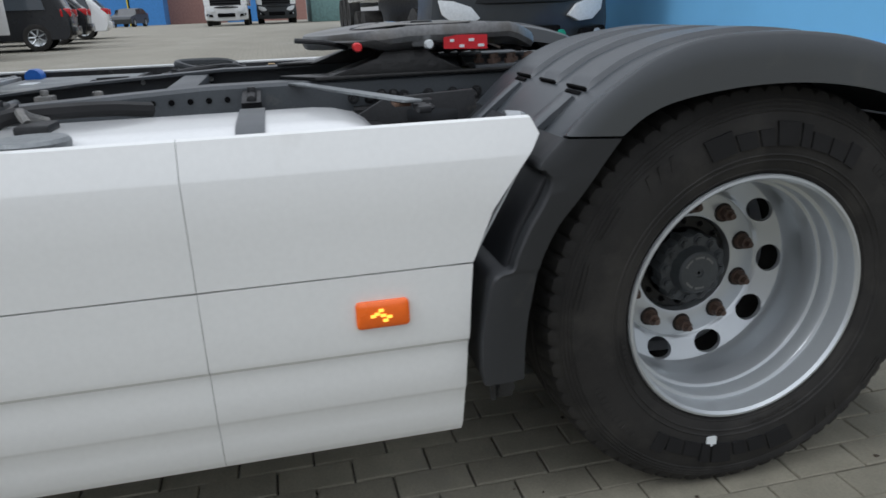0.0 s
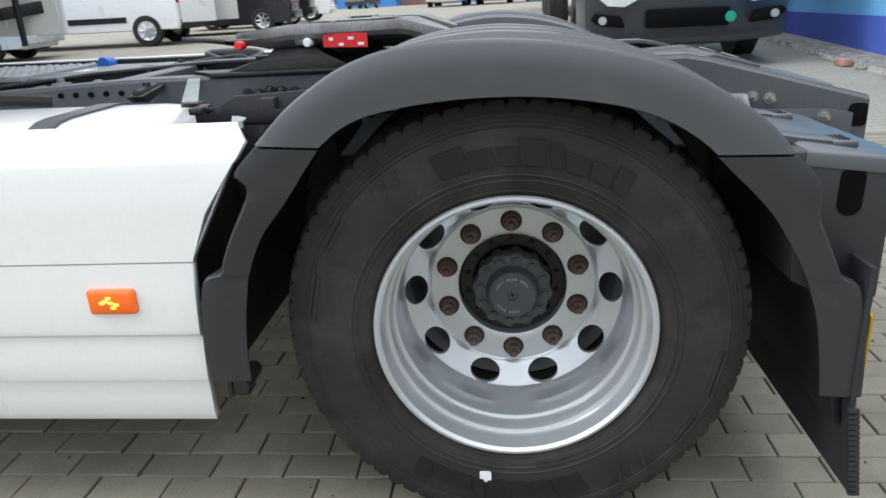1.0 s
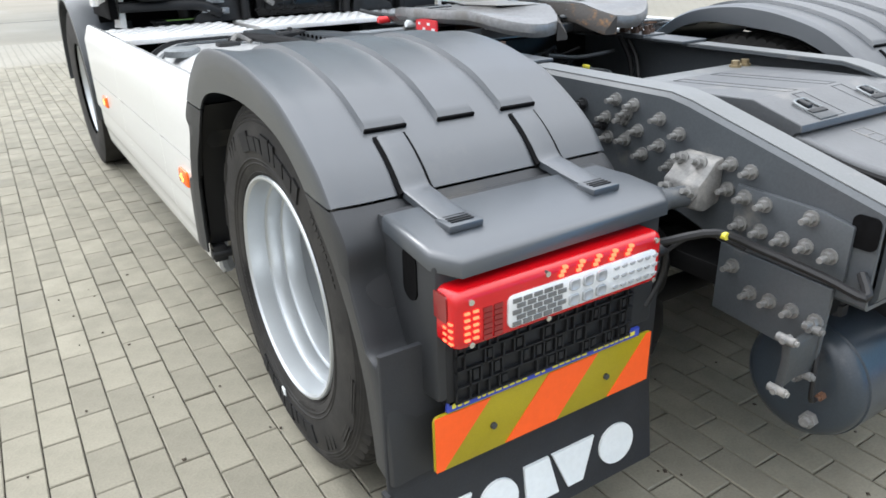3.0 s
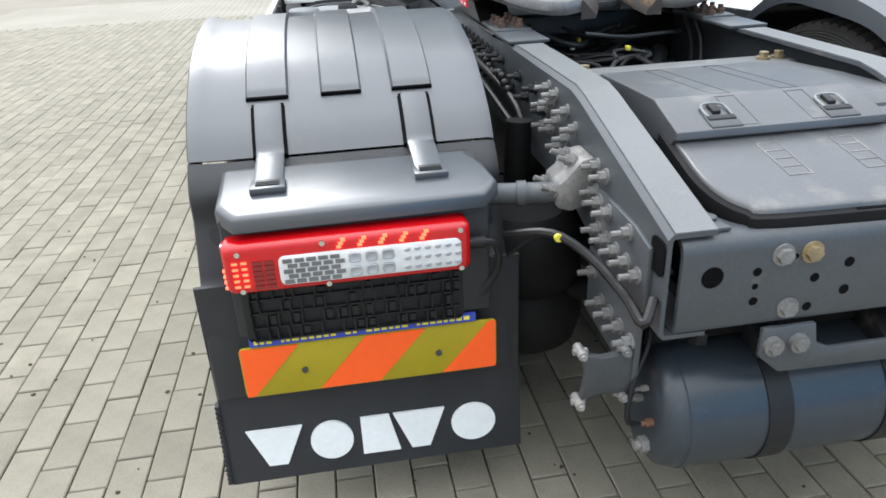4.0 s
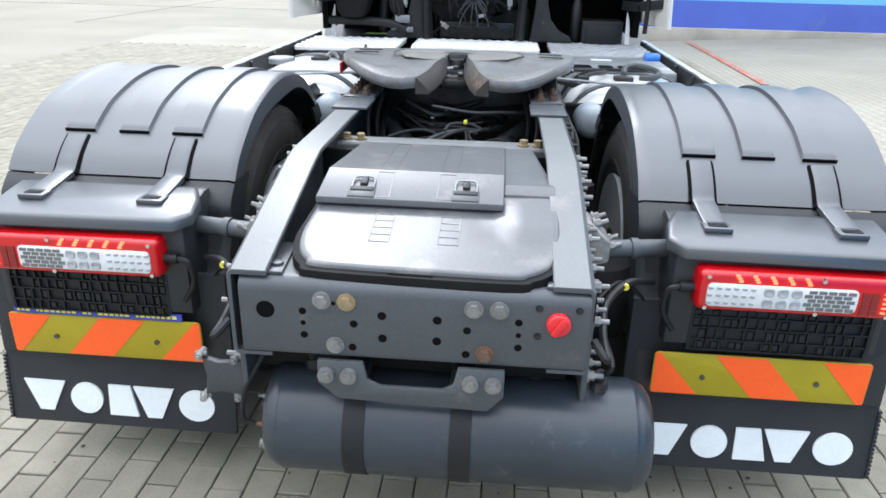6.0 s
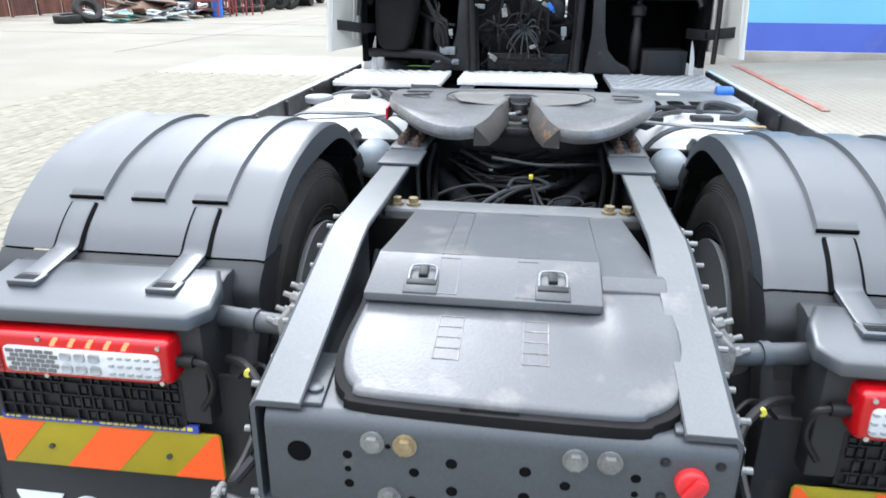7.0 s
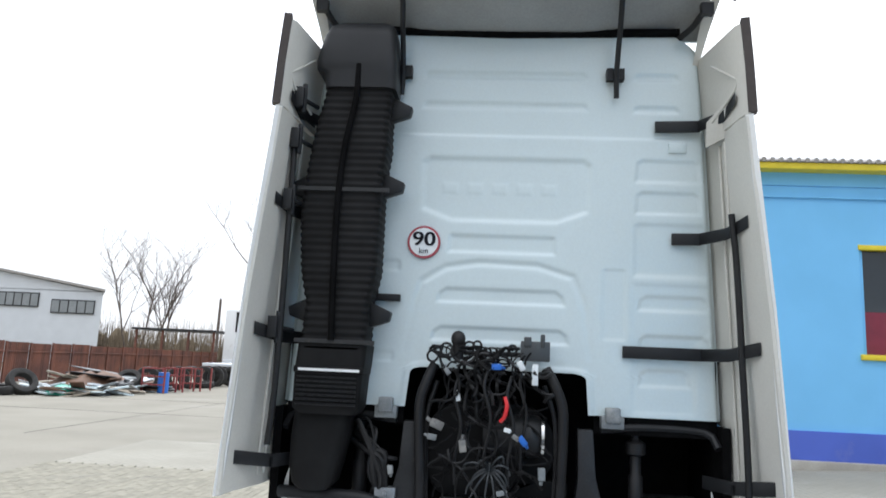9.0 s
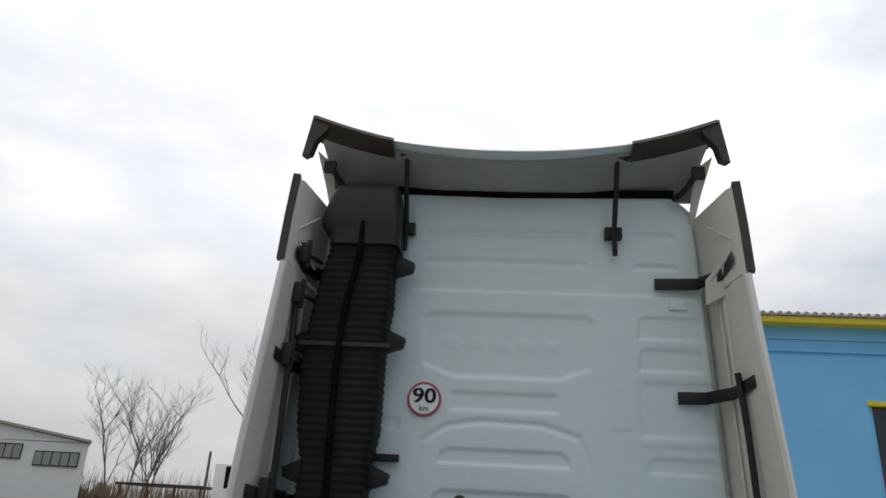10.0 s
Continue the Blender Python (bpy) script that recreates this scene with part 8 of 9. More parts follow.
part("roof", b, TILE, hall, "pale sloping roof")
b = B()
b.loft([[(-26, 0, 6.7), (0, 0, 6.7), (-26, 0, 10.85)], [(-35, 14, 6.7), (-9, 14, 6.7), (-35, 14, 10.85)]])
part("gable", b, HALL, hall)
for x0, x1, z0, z1 in ((-10.2, -5.7, 5.2, 6.45), (-4.5, -0.6, 4.75, 5.95), (-17, -12, 5.7, 7.0)):
    n = 6 if x1 - x0 > 4 else 5
    w = part("window_strip", B().box(x0, x1, -0.12, -0.01, z0, z1), DARK, hall, "dark window frame")
    for k in range(n):
        u0, u1 = x0 + 0.08 + k * (x1 - x0) / n, x0 - 0.04 + (k + 1) * (x1 - x0) / n
        part("pane", B().box(u0, u1, -0.15, -0.1, z0 + 0.1, z1 - 0.1), HALLPANE, w)

# rust-brown fence
fence = setting(new("fence"), "rust-brown corrugated metal fence", "fence")
FA, FB = Vector((-20.1, 6.0, 0)), Vector((-21.5, 54.0, 0))
fn = 28
for k in range(fn):
    a, c = FA.lerp(FB, k / fn), FA.lerp(FB, (k + 1) / fn)
    b = B()
    d = (c - a).normalized()
    nrm = Vector((d.y, -d.x, 0))
    top = 1.86 - 0.008 * k + 0.03 * math.sin(k * 1.7)
    pts = []
    for q in range(25):
        p = a.lerp(c, 0.01 + 0.98 * q / 24)
        pts.append(p + nrm * (0.02 if q % 2 else -0.02))
    b.loft([[(p.x, p.y, 0.03) for p in pts], [(p.x, p.y, top) for p in pts]], closed=False)
    part("sheet", b, FENCE, fence, solid=0.006, smooth=20)
    b = B()
    b.box(a.x + 0.03, a.x + 0.11, a.y - 0.04, a.y + 0.04, 0, top + 0.03)
    part("post", b, FENCE, fence)
    b = B()
    b.loft([[(p.x + 0.03, p.y, z - 0.03), (p.x + 0.07, p.y, z - 0.03), (p.x + 0.07, p.y, z + 0.03), (p.x + 0.03, p.y, z + 0.03)] for p, z in ((a, 1.35), (c, 1.35))])
    part("rail", b, FENCE, fence)


# ---- scrap along the fence ----
def loose_tyre(x, y, z, r, w, rx, rz, label="worn black truck tyre lying by the fence"):
    b = B()
    prof = [(-w * 0.4, r * 0.58), (-w * 0.5, r * 0.75), (-w * 0.46, r * 0.94), (-w * 0.3, r), (w * 0.3, r), (w * 0.46, r * 0.94), (w * 0.5, r * 0.75), (w * 0.4, r * 0.58)]
    b.spin(prof, (0, 0, 0), "z", 28, close=True)
    ob = part("old_tyre", b, RUBBER)
    ob.matrix_basis = pose(x, y, z, rx, 0, rz)
    return tagged(ob, label, "tyre", "scrap tyres")


for args in ((-15.75, 22.35, 0.42, 0.5, 0.3, 52, 60), (-16.2, 21.9, 0.16, 0.5, 0.3, 6, 0), (-13.9, 27.4, 0.5, 0.5, 0.28, 76, 25), (-13.95, 28.6, 0.46, 0.48, 0.28, 66, 10), (-14.2, 26.5, 0.5, 0.46, 0.28, 40, 20), (-13.6, 29.6, 0.5, 0.5, 0.28, 80, 40), (-13.7, 31.0, 0.5, 0.5, 0.28, 80, 20), (-13.9, 31.7, 0.5, 0.5, 0.28, 85, 30), (-13.5, 32.2, 0.15, 0.5, 0.28, 5, 0), (-13.8, 32.9, 0.5, 0.5, 0.28, 82, 25), (-13.6, 33.6, 0.5, 0.5, 0.28, 85, 15), (-13.7, 34.3, 0.5, 0.52, 0.28, 80, 20), (-13.2, 34.9, 0.5, 0.5, 0.28, 84, 28), (-12.8, 35.3, 0.5, 0.5, 0.28, 80, 10)):
    loose_tyre(*args)
BARK = material("grey_bark", (0.16, 0.13, 0.11), 0.85, scale=6, fine=40, bump=0.4, spread=0.35)
WOOD = material("weathered_wood", (0.3, 0.26, 0.2), 0.8, scale=5, fine=40, bump=0.3, spread=0.4, island=0.4)
TARP = material("green_plastic", (0.03, 0.32, 0.24), 0.4, bump=0.05, spread=0.2)
DARKSHEET = material("dark_grey_sheet", (0.06, 0.062, 0.068), 0.5, scale=3, fine=60, bump=0.1, spread=0.3)
REDSTEEL = material("red_steel", (0.27, 0.05, 0.045), 0.5, bump=0.1, spread=0.3)
rnd = random.Random(8)
for k in range(120):
    y = rnd.uniform(22.8, 28.6)
    x = -15.1 + rnd.uniform(-1.3, 1.4)
    L, w, t = rnd.uniform(0.8, 2.6), rnd.uniform(0.06, 0.3), rnd.uniform(0.02, 0.07)
    top = 0.75 * max(0.0, 1 - abs(y - 25.6) / 3.2) * max(0.2, 1 - abs(x + 15.2) / 1.8)
    ob = part("scrap_piece", B().box(-w, w, -L / 2, L / 2, 0, t), rnd.choice((WOOD, GREYALU, CABWHITE, DARK, RUST, WOOD, HALL)), bevel=0.006)
    ob.matrix_basis = pose(x, y, 0.06 + rnd.uniform(0.2, 1) * top, rnd.uniform(-16, 16), rnd.uniform(-12, 12), rnd.uniform(-80, 80))
    tagged(ob, "discarded board or sheet in the scrap heap", "scrap", "scrap heap")
b = B()
b.loft([[(-15.2 + 1.5 * q * math.cos(a) * (1 + 0.15 * math.sin(3 * a)), 25.6 + 2.6 * q * math.sin(a), z + 0.07 * math.sin(5 * a + q)) for a in [2 * math.pi * i / 18 for i in range(18)]] for q, z in ((1.0, -0.02), (0.8, 0.3), (0.5, 0.62), (0.2, 0.74))])
tagged(part("scrap_mound", b, RUST), "low mound of rusty scrap by the fence", "scrap")
for x, y, z, w, L, rx, rz in ((-15.3, 26.4, 0.74, 0.6, 1.0, 6, 70), (-14.8, 25.0, 0.6, 0.45, 0.8, -10, 30)):
    b = B()
    b.loft([[(px, py, 0.05 * math.sin(px * 5) + dz) for px, py in rrect(-L, L, -w, w, 0.06, 3)] for dz in (0, 0.03)])
    ob = part("dark_sheet", b, DARKSHEET, bevel=0.004)
    ob.matrix_basis = pose(x, y, z, rx, 4, rz)
    tagged(ob, "dark bent sheet lying on the scrap heap", "sheet", "scrap heap")
b = B()
rr = [[(-14.75 + 0.5 * r * math.cos(a) * 1.3, 23.3 + r * 0.8 * math.sin(a), z + 0.04 * math.sin(3 * a)) for a in [2 * math.pi * i / 14 for i in range(14)]] for r, z in ((1.0, 0.0), (0.85, 0.22), (0.5, 0.32), (0.15, 0.3))]
b.loft(rr)
tagged(part("green_tarpaulin", b, TARP), "crumpled green plastic sheet on the ground", "tarpaulin")
for k, (x, y) in enumerate(((-13.7, 26.6), (-13.5, 27.9), (-13.3, 29.2))):
    rack_ = thing("steel_rack", "red steel frame rack standing by the fence", "rack", (x, y, 0), "steel racks")
    for dx, dy in ((0, 0), (0.9, 0), (0, 1.1), (0.9, 1.1)):
        part("post", B().box(dx - 0.03, dx + 0.03, dy - 0.03, dy + 0.03, 0, 0.98), REDSTEEL, rack_)
    for z in (0.3, 0.62, 0.93):
        part("rail", B().box(0, 0.9, -0.025, 0.025, z, z + 0.05), REDSTEEL, rack_)
        part("rail", B().box(-0.025, 0.025, 0, 1.1, z, z + 0.05), REDSTEEL, rack_)
b = B()
b.spin([(0, 0.0005), (0, 0.21), (0.26, 0.22), (0.5, 0.21), (0.8, 0.21), (0.8, 0.0005)], (-13.0, 26.95, 0), "z", 24)
tagged(part("blue_drum", b, BLUEP), "blue plastic drum beside the racks", "drum")
b = B()
b.prism("z", 3.1, 3.25, [(-26.6, 50), (-20.2, 50), (-20.2, 54), (-26.6, 54)])
shed = thing("open_shed", "brown open shed roof on posts behind the fence", "shed", (0, 0, 0))
part("roof", b, DARK, shed)
for x in (-26.4, -24.4, -22.4, -20.5):
    part("post", B().box(x, x + 0.15, 50.2, 50.35, 0, 3.1), FENCE, shed)
pole = thing("utility_pole", "dark wooden utility pole behind the fence", "pole", (-24.0, 60, 0))
part("shaft", B().rod((0, 0, 0), (0, 0, 6.3), 0.16, 10, 0.11), BARK, pole)
part("insulator", B().rod((0, 0, 6.3), (0, 0, 6.42), 0.05, 8), DARK, pole)


# ---- bare trees ----


def bare_tree(x, y, height, seed, label, stems=1, lean=0.0):
    rnd = random.Random(seed)
    tree = thing("bare_tree", label, "tree", (x, y, 0), "bare trees")
    trunk, crown = B(), B()

    def limb(p, d, length, r, depth):
        pts, q = [p.copy()], p.copy()
        dd = d.copy()
        n = 5 if depth < 2 else 3
        for _ in range(n):
            dd = (dd + Vector((rnd.uniform(-1, 1), rnd.uniform(-1, 1), rnd.uniform(-0.3, 0.6))) * 0.16).normalized()
            q = q + dd * length / n
            pts.append(q.copy())
        rings = []
        for i, c in enumerate(pts):
            rad = r * (1 - 0.6 * i / n)
            rot = (pts[min(i + 1, n)] - pts[max(i - 1, 0)]).to_track_quat("Z", "Y").to_matrix()
            m = 7 if depth < 2 else 4
            rings.append([c + rot @ Vector((rad * math.cos(2 * math.pi * k / m), rad * math.sin(2 * math.pi * k / m), 0)) for k in range(m)])
        (trunk if depth == 0 else crown).loft(rings)
        if depth < 5:
            for _ in range((6, 4, 4, 3, 2)[depth]):
                i = rnd.randint(1 if depth else 2, n)
                side = Vector((rnd.uniform(-1, 1), rnd.uniform(-1, 1), rnd.uniform(0.0, 0.5))).normalized()
                limb(pts[i], (dd * 1.0 + side * 0.85).normalized(), length * rnd.uniform(0.4, 0.68), r * 0.5, depth + 1)

    for k in range(stems):
        limb(Vector((0.5 * k, 0, 0)), Vector((lean + (k - (stems - 1) / 2) * 0.3 + rnd.uniform(-0.08, 0.08), 0, 1)).normalized(), height * rnd.uniform(0.7, 0.85), height * 0.0115, 0)
    part("trunk", trunk, BARK, tree)
    part("crown", crown, BARK, tree, "leafless twigs")


bare_tree(-32.2, 61, 9.4, 2, "leafless tree with two stems behind the fence", 2, -0.12)
bare_tree(-30.8, 62, 9.4, 5, "slender leafless tree behind the fence", 2, 0.12)
bare_tree(-19.2, 66, 14.5, 9, "large leafless tree leaning over the yard", 2, -0.16)
BRUSH = material("dry_brush", (0.24, 0.19, 0.13), 0.9, bump=0.2, spread=0.4, island=0.3)
b = B()
rnd = random.Random(31)
for k in range(2200):
    x, y = rnd.uniform(-40, -17), rnd.uniform(60, 66)
    q = Vector((rnd.uniform(-0.5, 0.5), rnd.uniform(-0.3, 0.3), rnd.uniform(1.8, 3.6) + 1.6 * rnd.random() ** 3))
    b.rod((x, y, 0), (x + q.x, y + q.y, q.z), 0.035, 3, 0.01)
tagged(part("dry_brush", b, BRUSH), "tangle of dry leafless brush behind the fence", "brush", kind="stuff")
b = B()
for k in range(60):
    x = -260 + k * 9
    b.rod((x, 260, 0), (x + 3, 260, 5 + 3 * math.sin(k * 2.1) + 2 * math.sin(k * 0.7)), 4.5, 6, 2.5)
setting(part("backdrop_woods", b, BRUSH), "far low line of grey-brown woods", "backdrop")


# ---- parked vehicles ----
def car(x, y, turn, length, width, height, paint, label, rear="hatch", van=False, lamps=True, doors_open=False):
    """A parked car; its own +y is forward. turn: degrees."""
    c = thing("parked_van" if van else "parked_car", label, "van" if van else "car", (x, y, grade(x, y)), "parked vehicles")
    c.rotation_euler[2] = radians(turn)
    h, L, w = height, length / 2, width / 2
    if van:
        prof = [(-L, 0.45), (-L, h - 0.1), (-L + 0.1, h), (L - 1.5, h), (L - 1.25, h - 0.1), (L - 0.75, 1.25), (L - 0.1, 1.0), (L, 0.75), (L - 0.05, 0.35), (-L + 0.05, 0.35)]
    elif rear == "mpv":
        prof = [(-L, 0.4), (-L - 0.02, 0.85), (-L + 0.1, 1.05), (-L + 0.32, h - 0.12), (-L + 0.5, h - 0.02), (-L + 1.2, h), (L - 2.1, h - 0.04), (L - 1.1, 1.05), (L - 0.15, 0.85), (L, 0.6), (L - 0.05, 0.25), (-L + 0.1, 0.25)]
    else:
        prof = [(-L, 0.45), (-L - 0.02, 0.8), (-L + 0.12, 0.98), (-L + 0.55, h - 0.1), (-L + 0.8, h - 0.02), (-L + 1.5, h), (L - 2.2, h - 0.05), (L - 1.35, 0.98), (L - 0.15, 0.78), (L, 0.6), (L - 0.05, 0.25), (-L + 0.1, 0.25)]
    body = B()
    rings = []
    for xx, g in ((-w, 0.1), (-w + 0.04, 0.03), (-w + 0.16, 0.0), (w - 0.16, 0.0), (w - 0.04, 0.03), (w, 0.1)):
        ring = []
        for p, z in prof:
            tuck = 0.14 * max(0, (z - 1.0) / (h - 1.0)) if not van else 0.05 * max(0, (z - 1.0) / (h - 1))
            ring.append((xx - math.copysign(tuck, xx), p * (1 - g * 0.25), z - (g * 0.4 if z > 0.9 else -g * 0.2)))
        rings.append(ring)
    body.loft(rings)
    part("body", body, paint, c, smooth=40)
    glassm = PANE
    for s in (-1, 1):
        wins = ((L - 1.9, L - 1.0, 1.0, h - 0.12),) if van else ((-L + 0.55, -L + 1.5, 1.0, h - 0.12), (-L + 1.56, -L + 2.5, 1.0, h - 0.1), (-L + 2.56, L - 1.75, 1.0, h - 0.12))
        for a, e, z0, z1 in wins:
            b = B()
            t1 = 0.14 * (z1 - 1) / (h - 1)
            b.loft([[(s * (w - 0.02), a, z0), (s * (w - 0.02), e + 0.2, z0), (s * (w - t1 - 0.005), e - 0.1, z1), (s * (w - t1 - 0.005), a + 0.12, z1)], [(s * (w + 0.006), a, z0), (s * (w + 0.006), e + 0.2, z0), (s * (w - t1 + 0.012), e - 0.1, z1), (s * (w - t1 + 0.012), a + 0.12, z1)]])
            part("side_window", b, glassm, c)
        for py in (-L + 0.85, L - 0.9):
            r = 0.33 if not van else 0.35
            b = B()
            b.spin([(s * (w - 0.2), r * 0.6), (s * (w - 0.2), r), (s * (w + 0.005), r), (s * (w + 0.015), r * 0.9), (s * (w + 0.012), r * 0.64)], (0, py, r), "x", 24)
            wheel = part("wheel", b, RUBBER, c)
            b = B()
            b.spin([(s * (w + 0.005), r * 0.64), (s * (w - 0.01), r * 0.58), (s * (w - 0.03), r * 0.2), (s * w, 0.0005)], (0, py, r), "x", 24)
            part("rim", b, RIM, wheel)
            b = B()
            for a in range(7):
                t = 2 * math.pi * a / 7
                b.rod((s * (w - 0.005), py + 0.1 * r * math.cos(t), r + 0.1 * r * math.sin(t)), (s * (w - 0.002), py + 0.58 * r * math.cos(t), r + 0.58 * r * math.sin(t)), 0.022, 5)
            part("spokes", b, RIM, wheel)
        if lamps:
            b = B()
            z0, z1 = (0.95, 1.4) if van else (0.82, 1.02)
            b.box(s * w - s * 0.02, s * w - s * 0.26, -L - 0.03, -L + 0.22, z0, z1)
            part("tail_lamp", b, REDLENS, c, bevel=0.02)
    b = B()
    z0, z1 = 1.02, h - 0.14
    y0, y1 = (-L + 0.11, -L + 0.42) if not van else (-L - 0.01, -L - 0.0)
    b.loft([[(-w + 0.15, y0 - 0.03, z0), (w - 0.15, y0 - 0.03, z0), (w - 0.25, y1 - 0.03, z1), (-w + 0.25, y1 - 0.03, z1)], [(-w + 0.15, y0 + 0.05, z0), (w - 0.15, y0 + 0.05, z0), (w - 0.25, y1 + 0.05, z1), (-w + 0.25, y1 + 0.05, z1)]])
    part("rear_window", b, glassm, c)
    part("rear_bumper", B().box(-w + 0.05, w - 0.05, -L - 0.08, -L + 0.1, 0.35, 0.58), PLASTIC2 if van else paint, c, bevel=0.03)
    if van:
        for s in (-1, 1):
            part("sill_moulding", B().box(s * w - 0.01, s * w + 0.02, -L + 1.3, L - 1.4, 0.55, 0.68), PLASTIC2, c)
    if doors_open:
        part("open_door", B().box(w - 0.06, w - 0.01, -L - 0.85, -L - 0.02, 0.5, h - 0.1), paint, c, "white rear door standing open", bevel=0.02)
        part("open_door", B().box(-w + 0.01, -w + 0.06, -L - 0.85, -L - 0.02, 0.5, h - 0.1), paint, c, "white rear door standing open", bevel=0.02)
        part("cargo_opening", B().box(-w + 0.12, w - 0.12, -L - 0.012, -L + 0.01, 0.6, h - 0.18), INTERIOR, c)
    return c


BLACKCAR = material("black_car_paint", (0.008, 0.009, 0.011), 0.25, gloss=0.35, coat=0.25, bump=0, spread=0.1)
WHITECAR = material("white_car_paint", (0.74, 0.75, 0.75), 0.25, coat=0.6, bump=0, spread=0.03, dirt=(0.55, 0.54, 0.5), dirt_scale=2)
SILVER = material("silver_car_paint", (0.55, 0.58, 0.6), 0.3, metal=0.3, coat=0.6, bump=0, spread=0.05)
DARKTRUCK = material("anthracite_paint", (0.035, 0.04, 0.045), 0.4, coat=0.2, bump=0.02, spread=0.1)
car(18.9, 8.4, 8, 4.65, 1.82, 1.74, BLACKCAR, "black people carrier parked on the yard", "mpv")
car(22.6, 8.6, 8, 4.2, 1.75, 1.48, BLACKCAR, "black hatchback parked beside a people carrier")
car(26.3, 8.9, 8, 4.6, 1.8, 1.52, WHITECAR, "white estate car parked in a row of cars")
car(15.4, 10.4, 4, 5.4, 1.98, 2.3, WHITECAR, "white delivery van with its rear doors open", van=True, doors_open=True)
car(12.0, 11.8, 10, 4.3, 1.74, 1.5, SILVER, "silver hatchback parked near the van")
car(62, 12, 80, 4.3, 1.75, 1.45, DARKTRUCK, "dark car parked far off by the containers")


def lorry(x, y, turn, paint, label, dark_face=False, box=None, front=True):
    """A tractor unit seen from the front, with a trailer behind it."""
    t = thing("parked_lorry", label, "truck", (x, y, grade(x, y)), "parked lorries")
    t.rotation_euler[2] = radians(turn)
    b = B()
    rings = []
    for yy, g in ((0.0, 0.08), (0.06, 0.02), (0.3, 0.0), (2.1, 0.0)):
        rings.append([(xx, yy + (0.25 * max(0, zz - 1.6) / 2 if yy < 0.2 else 0), zz) for xx, zz in rrect(-1.25 + g, 1.25 - g, 1.12 + g * 0.5, 3.7 - g, 0.12, 4)])
    b.loft(rings)
    part("cab", b, paint, t, smooth=40)
    part("windscreen", B().loft([[(-1.12, 0.02, 2.0), (1.12, 0.02, 2.0), (1.05, 0.16, 3.0), (-1.05, 0.16, 3.0)], [(-1.12, 0.2, 2.0), (1.12, 0.2, 2.0), (1.05, 0.3, 3.0), (-1.05, 0.3, 3.0)]]), PANE, t)
    b = B()
    rings = []
    for yy, g in ((-0.1, 0.1), (-0.06, 0.03), (0.1, 0.0), (0.7, 0.0)):
        rings.append([(xx, yy + 0.12 * (abs(xx) / 1.25) ** 3, zz) for xx, zz in [(-1.2 + g, 0.33 + g), (-0.6, 0.28 + g), (0.6, 0.28 + g), (1.2 - g, 0.33 + g), (1.24 - g, 0.42), (1.25 - g, 0.8), (1.22 - g, 1.15), (0.6, 1.15), (-0.6, 1.15), (-1.22 + g, 1.15), (-1.25 + g, 0.8), (-1.24 + g, 0.42)]])
    b.loft(rings)
    bumper = part("bumper", b, DARKTRUCK if dark_face else paint, t, "moulded front bumper", smooth=40)
    for k in range(5):
        z = 1.0 + k * 0.14
        b = B()
        b.loft([[(xx, -0.1 + 0.1 * (abs(xx) / 0.85) ** 2 - dy, z + dz) for xx in (-0.85, -0.5, 0, 0.5, 0.85)] for dy, dz in ((0, 0), (0.04, 0.02), (0.04, 0.07), (0, 0.1))], closed=False)
        part("grille_slat", b, PLASTIC2, t, solid=0.02)
    part("grille_back", B().box(-0.88, 0.88, 0.0, 0.1, 0.98, 1.75), INTERIOR, t)
    b = B()
    b.box(-0.5, 0.5, -0.125, -0.05, 0.5, 0.72)
    part("lower_intake", b, INTERIOR, bumper, bevel=0.03)
    for s in (-1, 1):
        b = B()
        b.loft([[(s * 0.6, -0.115, 0.84), (s * 0.76, -0.115, 0.76), (s * 0.96, -0.085, 0.78), (s * 1.1, -0.05, 0.9), (s * 1.14, -0.02, 1.08), (s * 0.95, -0.08, 1.06), (s * 0.72, -0.11, 0.98)], [(s * 0.6, 0.05, 0.84), (s * 0.76, 0.05, 0.76), (s * 0.96, 0.08, 0.78), (s * 1.1, 0.1, 0.9), (s * 1.14, 0.12, 1.08), (s * 0.95, 0.08, 1.06), (s * 0.72, 0.05, 0.98)]])
        part("headlamp", b, CLEAR, bumper, "clear headlamp", bevel=0.015)
        b = B()
        b.loft([[(s * x, y, z) for x, z in ((0.74, 0.52), (1.04, 0.55), (1.16, 0.63), (1.12, 0.7), (0.8, 0.66))] for y in (-0.11, 0.02)])
        part("fog_recess", b, INTERIOR, bumper, bevel=0.02)
        b = B()
        b.spin([(-0.115, 0.0005), (-0.112, 0.05), (-0.08, 0.055)], (s * 1.02, 0, 0.615), "y", 14)
        part("fog_lamp", b, LENSLIGHT, bumper)
        b = B()
        b.spin([(s * 0.93, 0.28), (s * 0.93, 0.48), (s * 1.2, 0.5), (s * 1.24, 0.42), (s * 1.22, 0.28), (s * 1.1, 0.2), (s * 1.15, 0.0005)], (0, 1.35, 0.5), "x", 28)
        part("front_wheel", b, RUBBER, t)
        part("mirror", B().box(s * 1.3, s * 1.5, 0.1, 0.25, 2.1, 2.8), PLASTIC2, t, bevel=0.03)
    if box:
        part("trailer_body", B().box(-1.26, 1.26, 2.6, box, 1.2, 3.9), WHITECAR if box < 12 else HALL, t, "white box trailer body", bevel=0.03)
        part("chassis", B().box(-0.5, 0.5, 1.5, box, 0.75, 1.2), DARK, t)
        for s in (-1, 1):
            for yy in (box - 2.6, box - 1.3):
                b = B()
                b.spin([(s * 0.85, 0.3), (s * 0.85, 0.5), (s * 1.24, 0.5), (s * 1.24, 0.3), (s * 1.1, 0.0005)], (0, yy, 0.5), "x", 20)
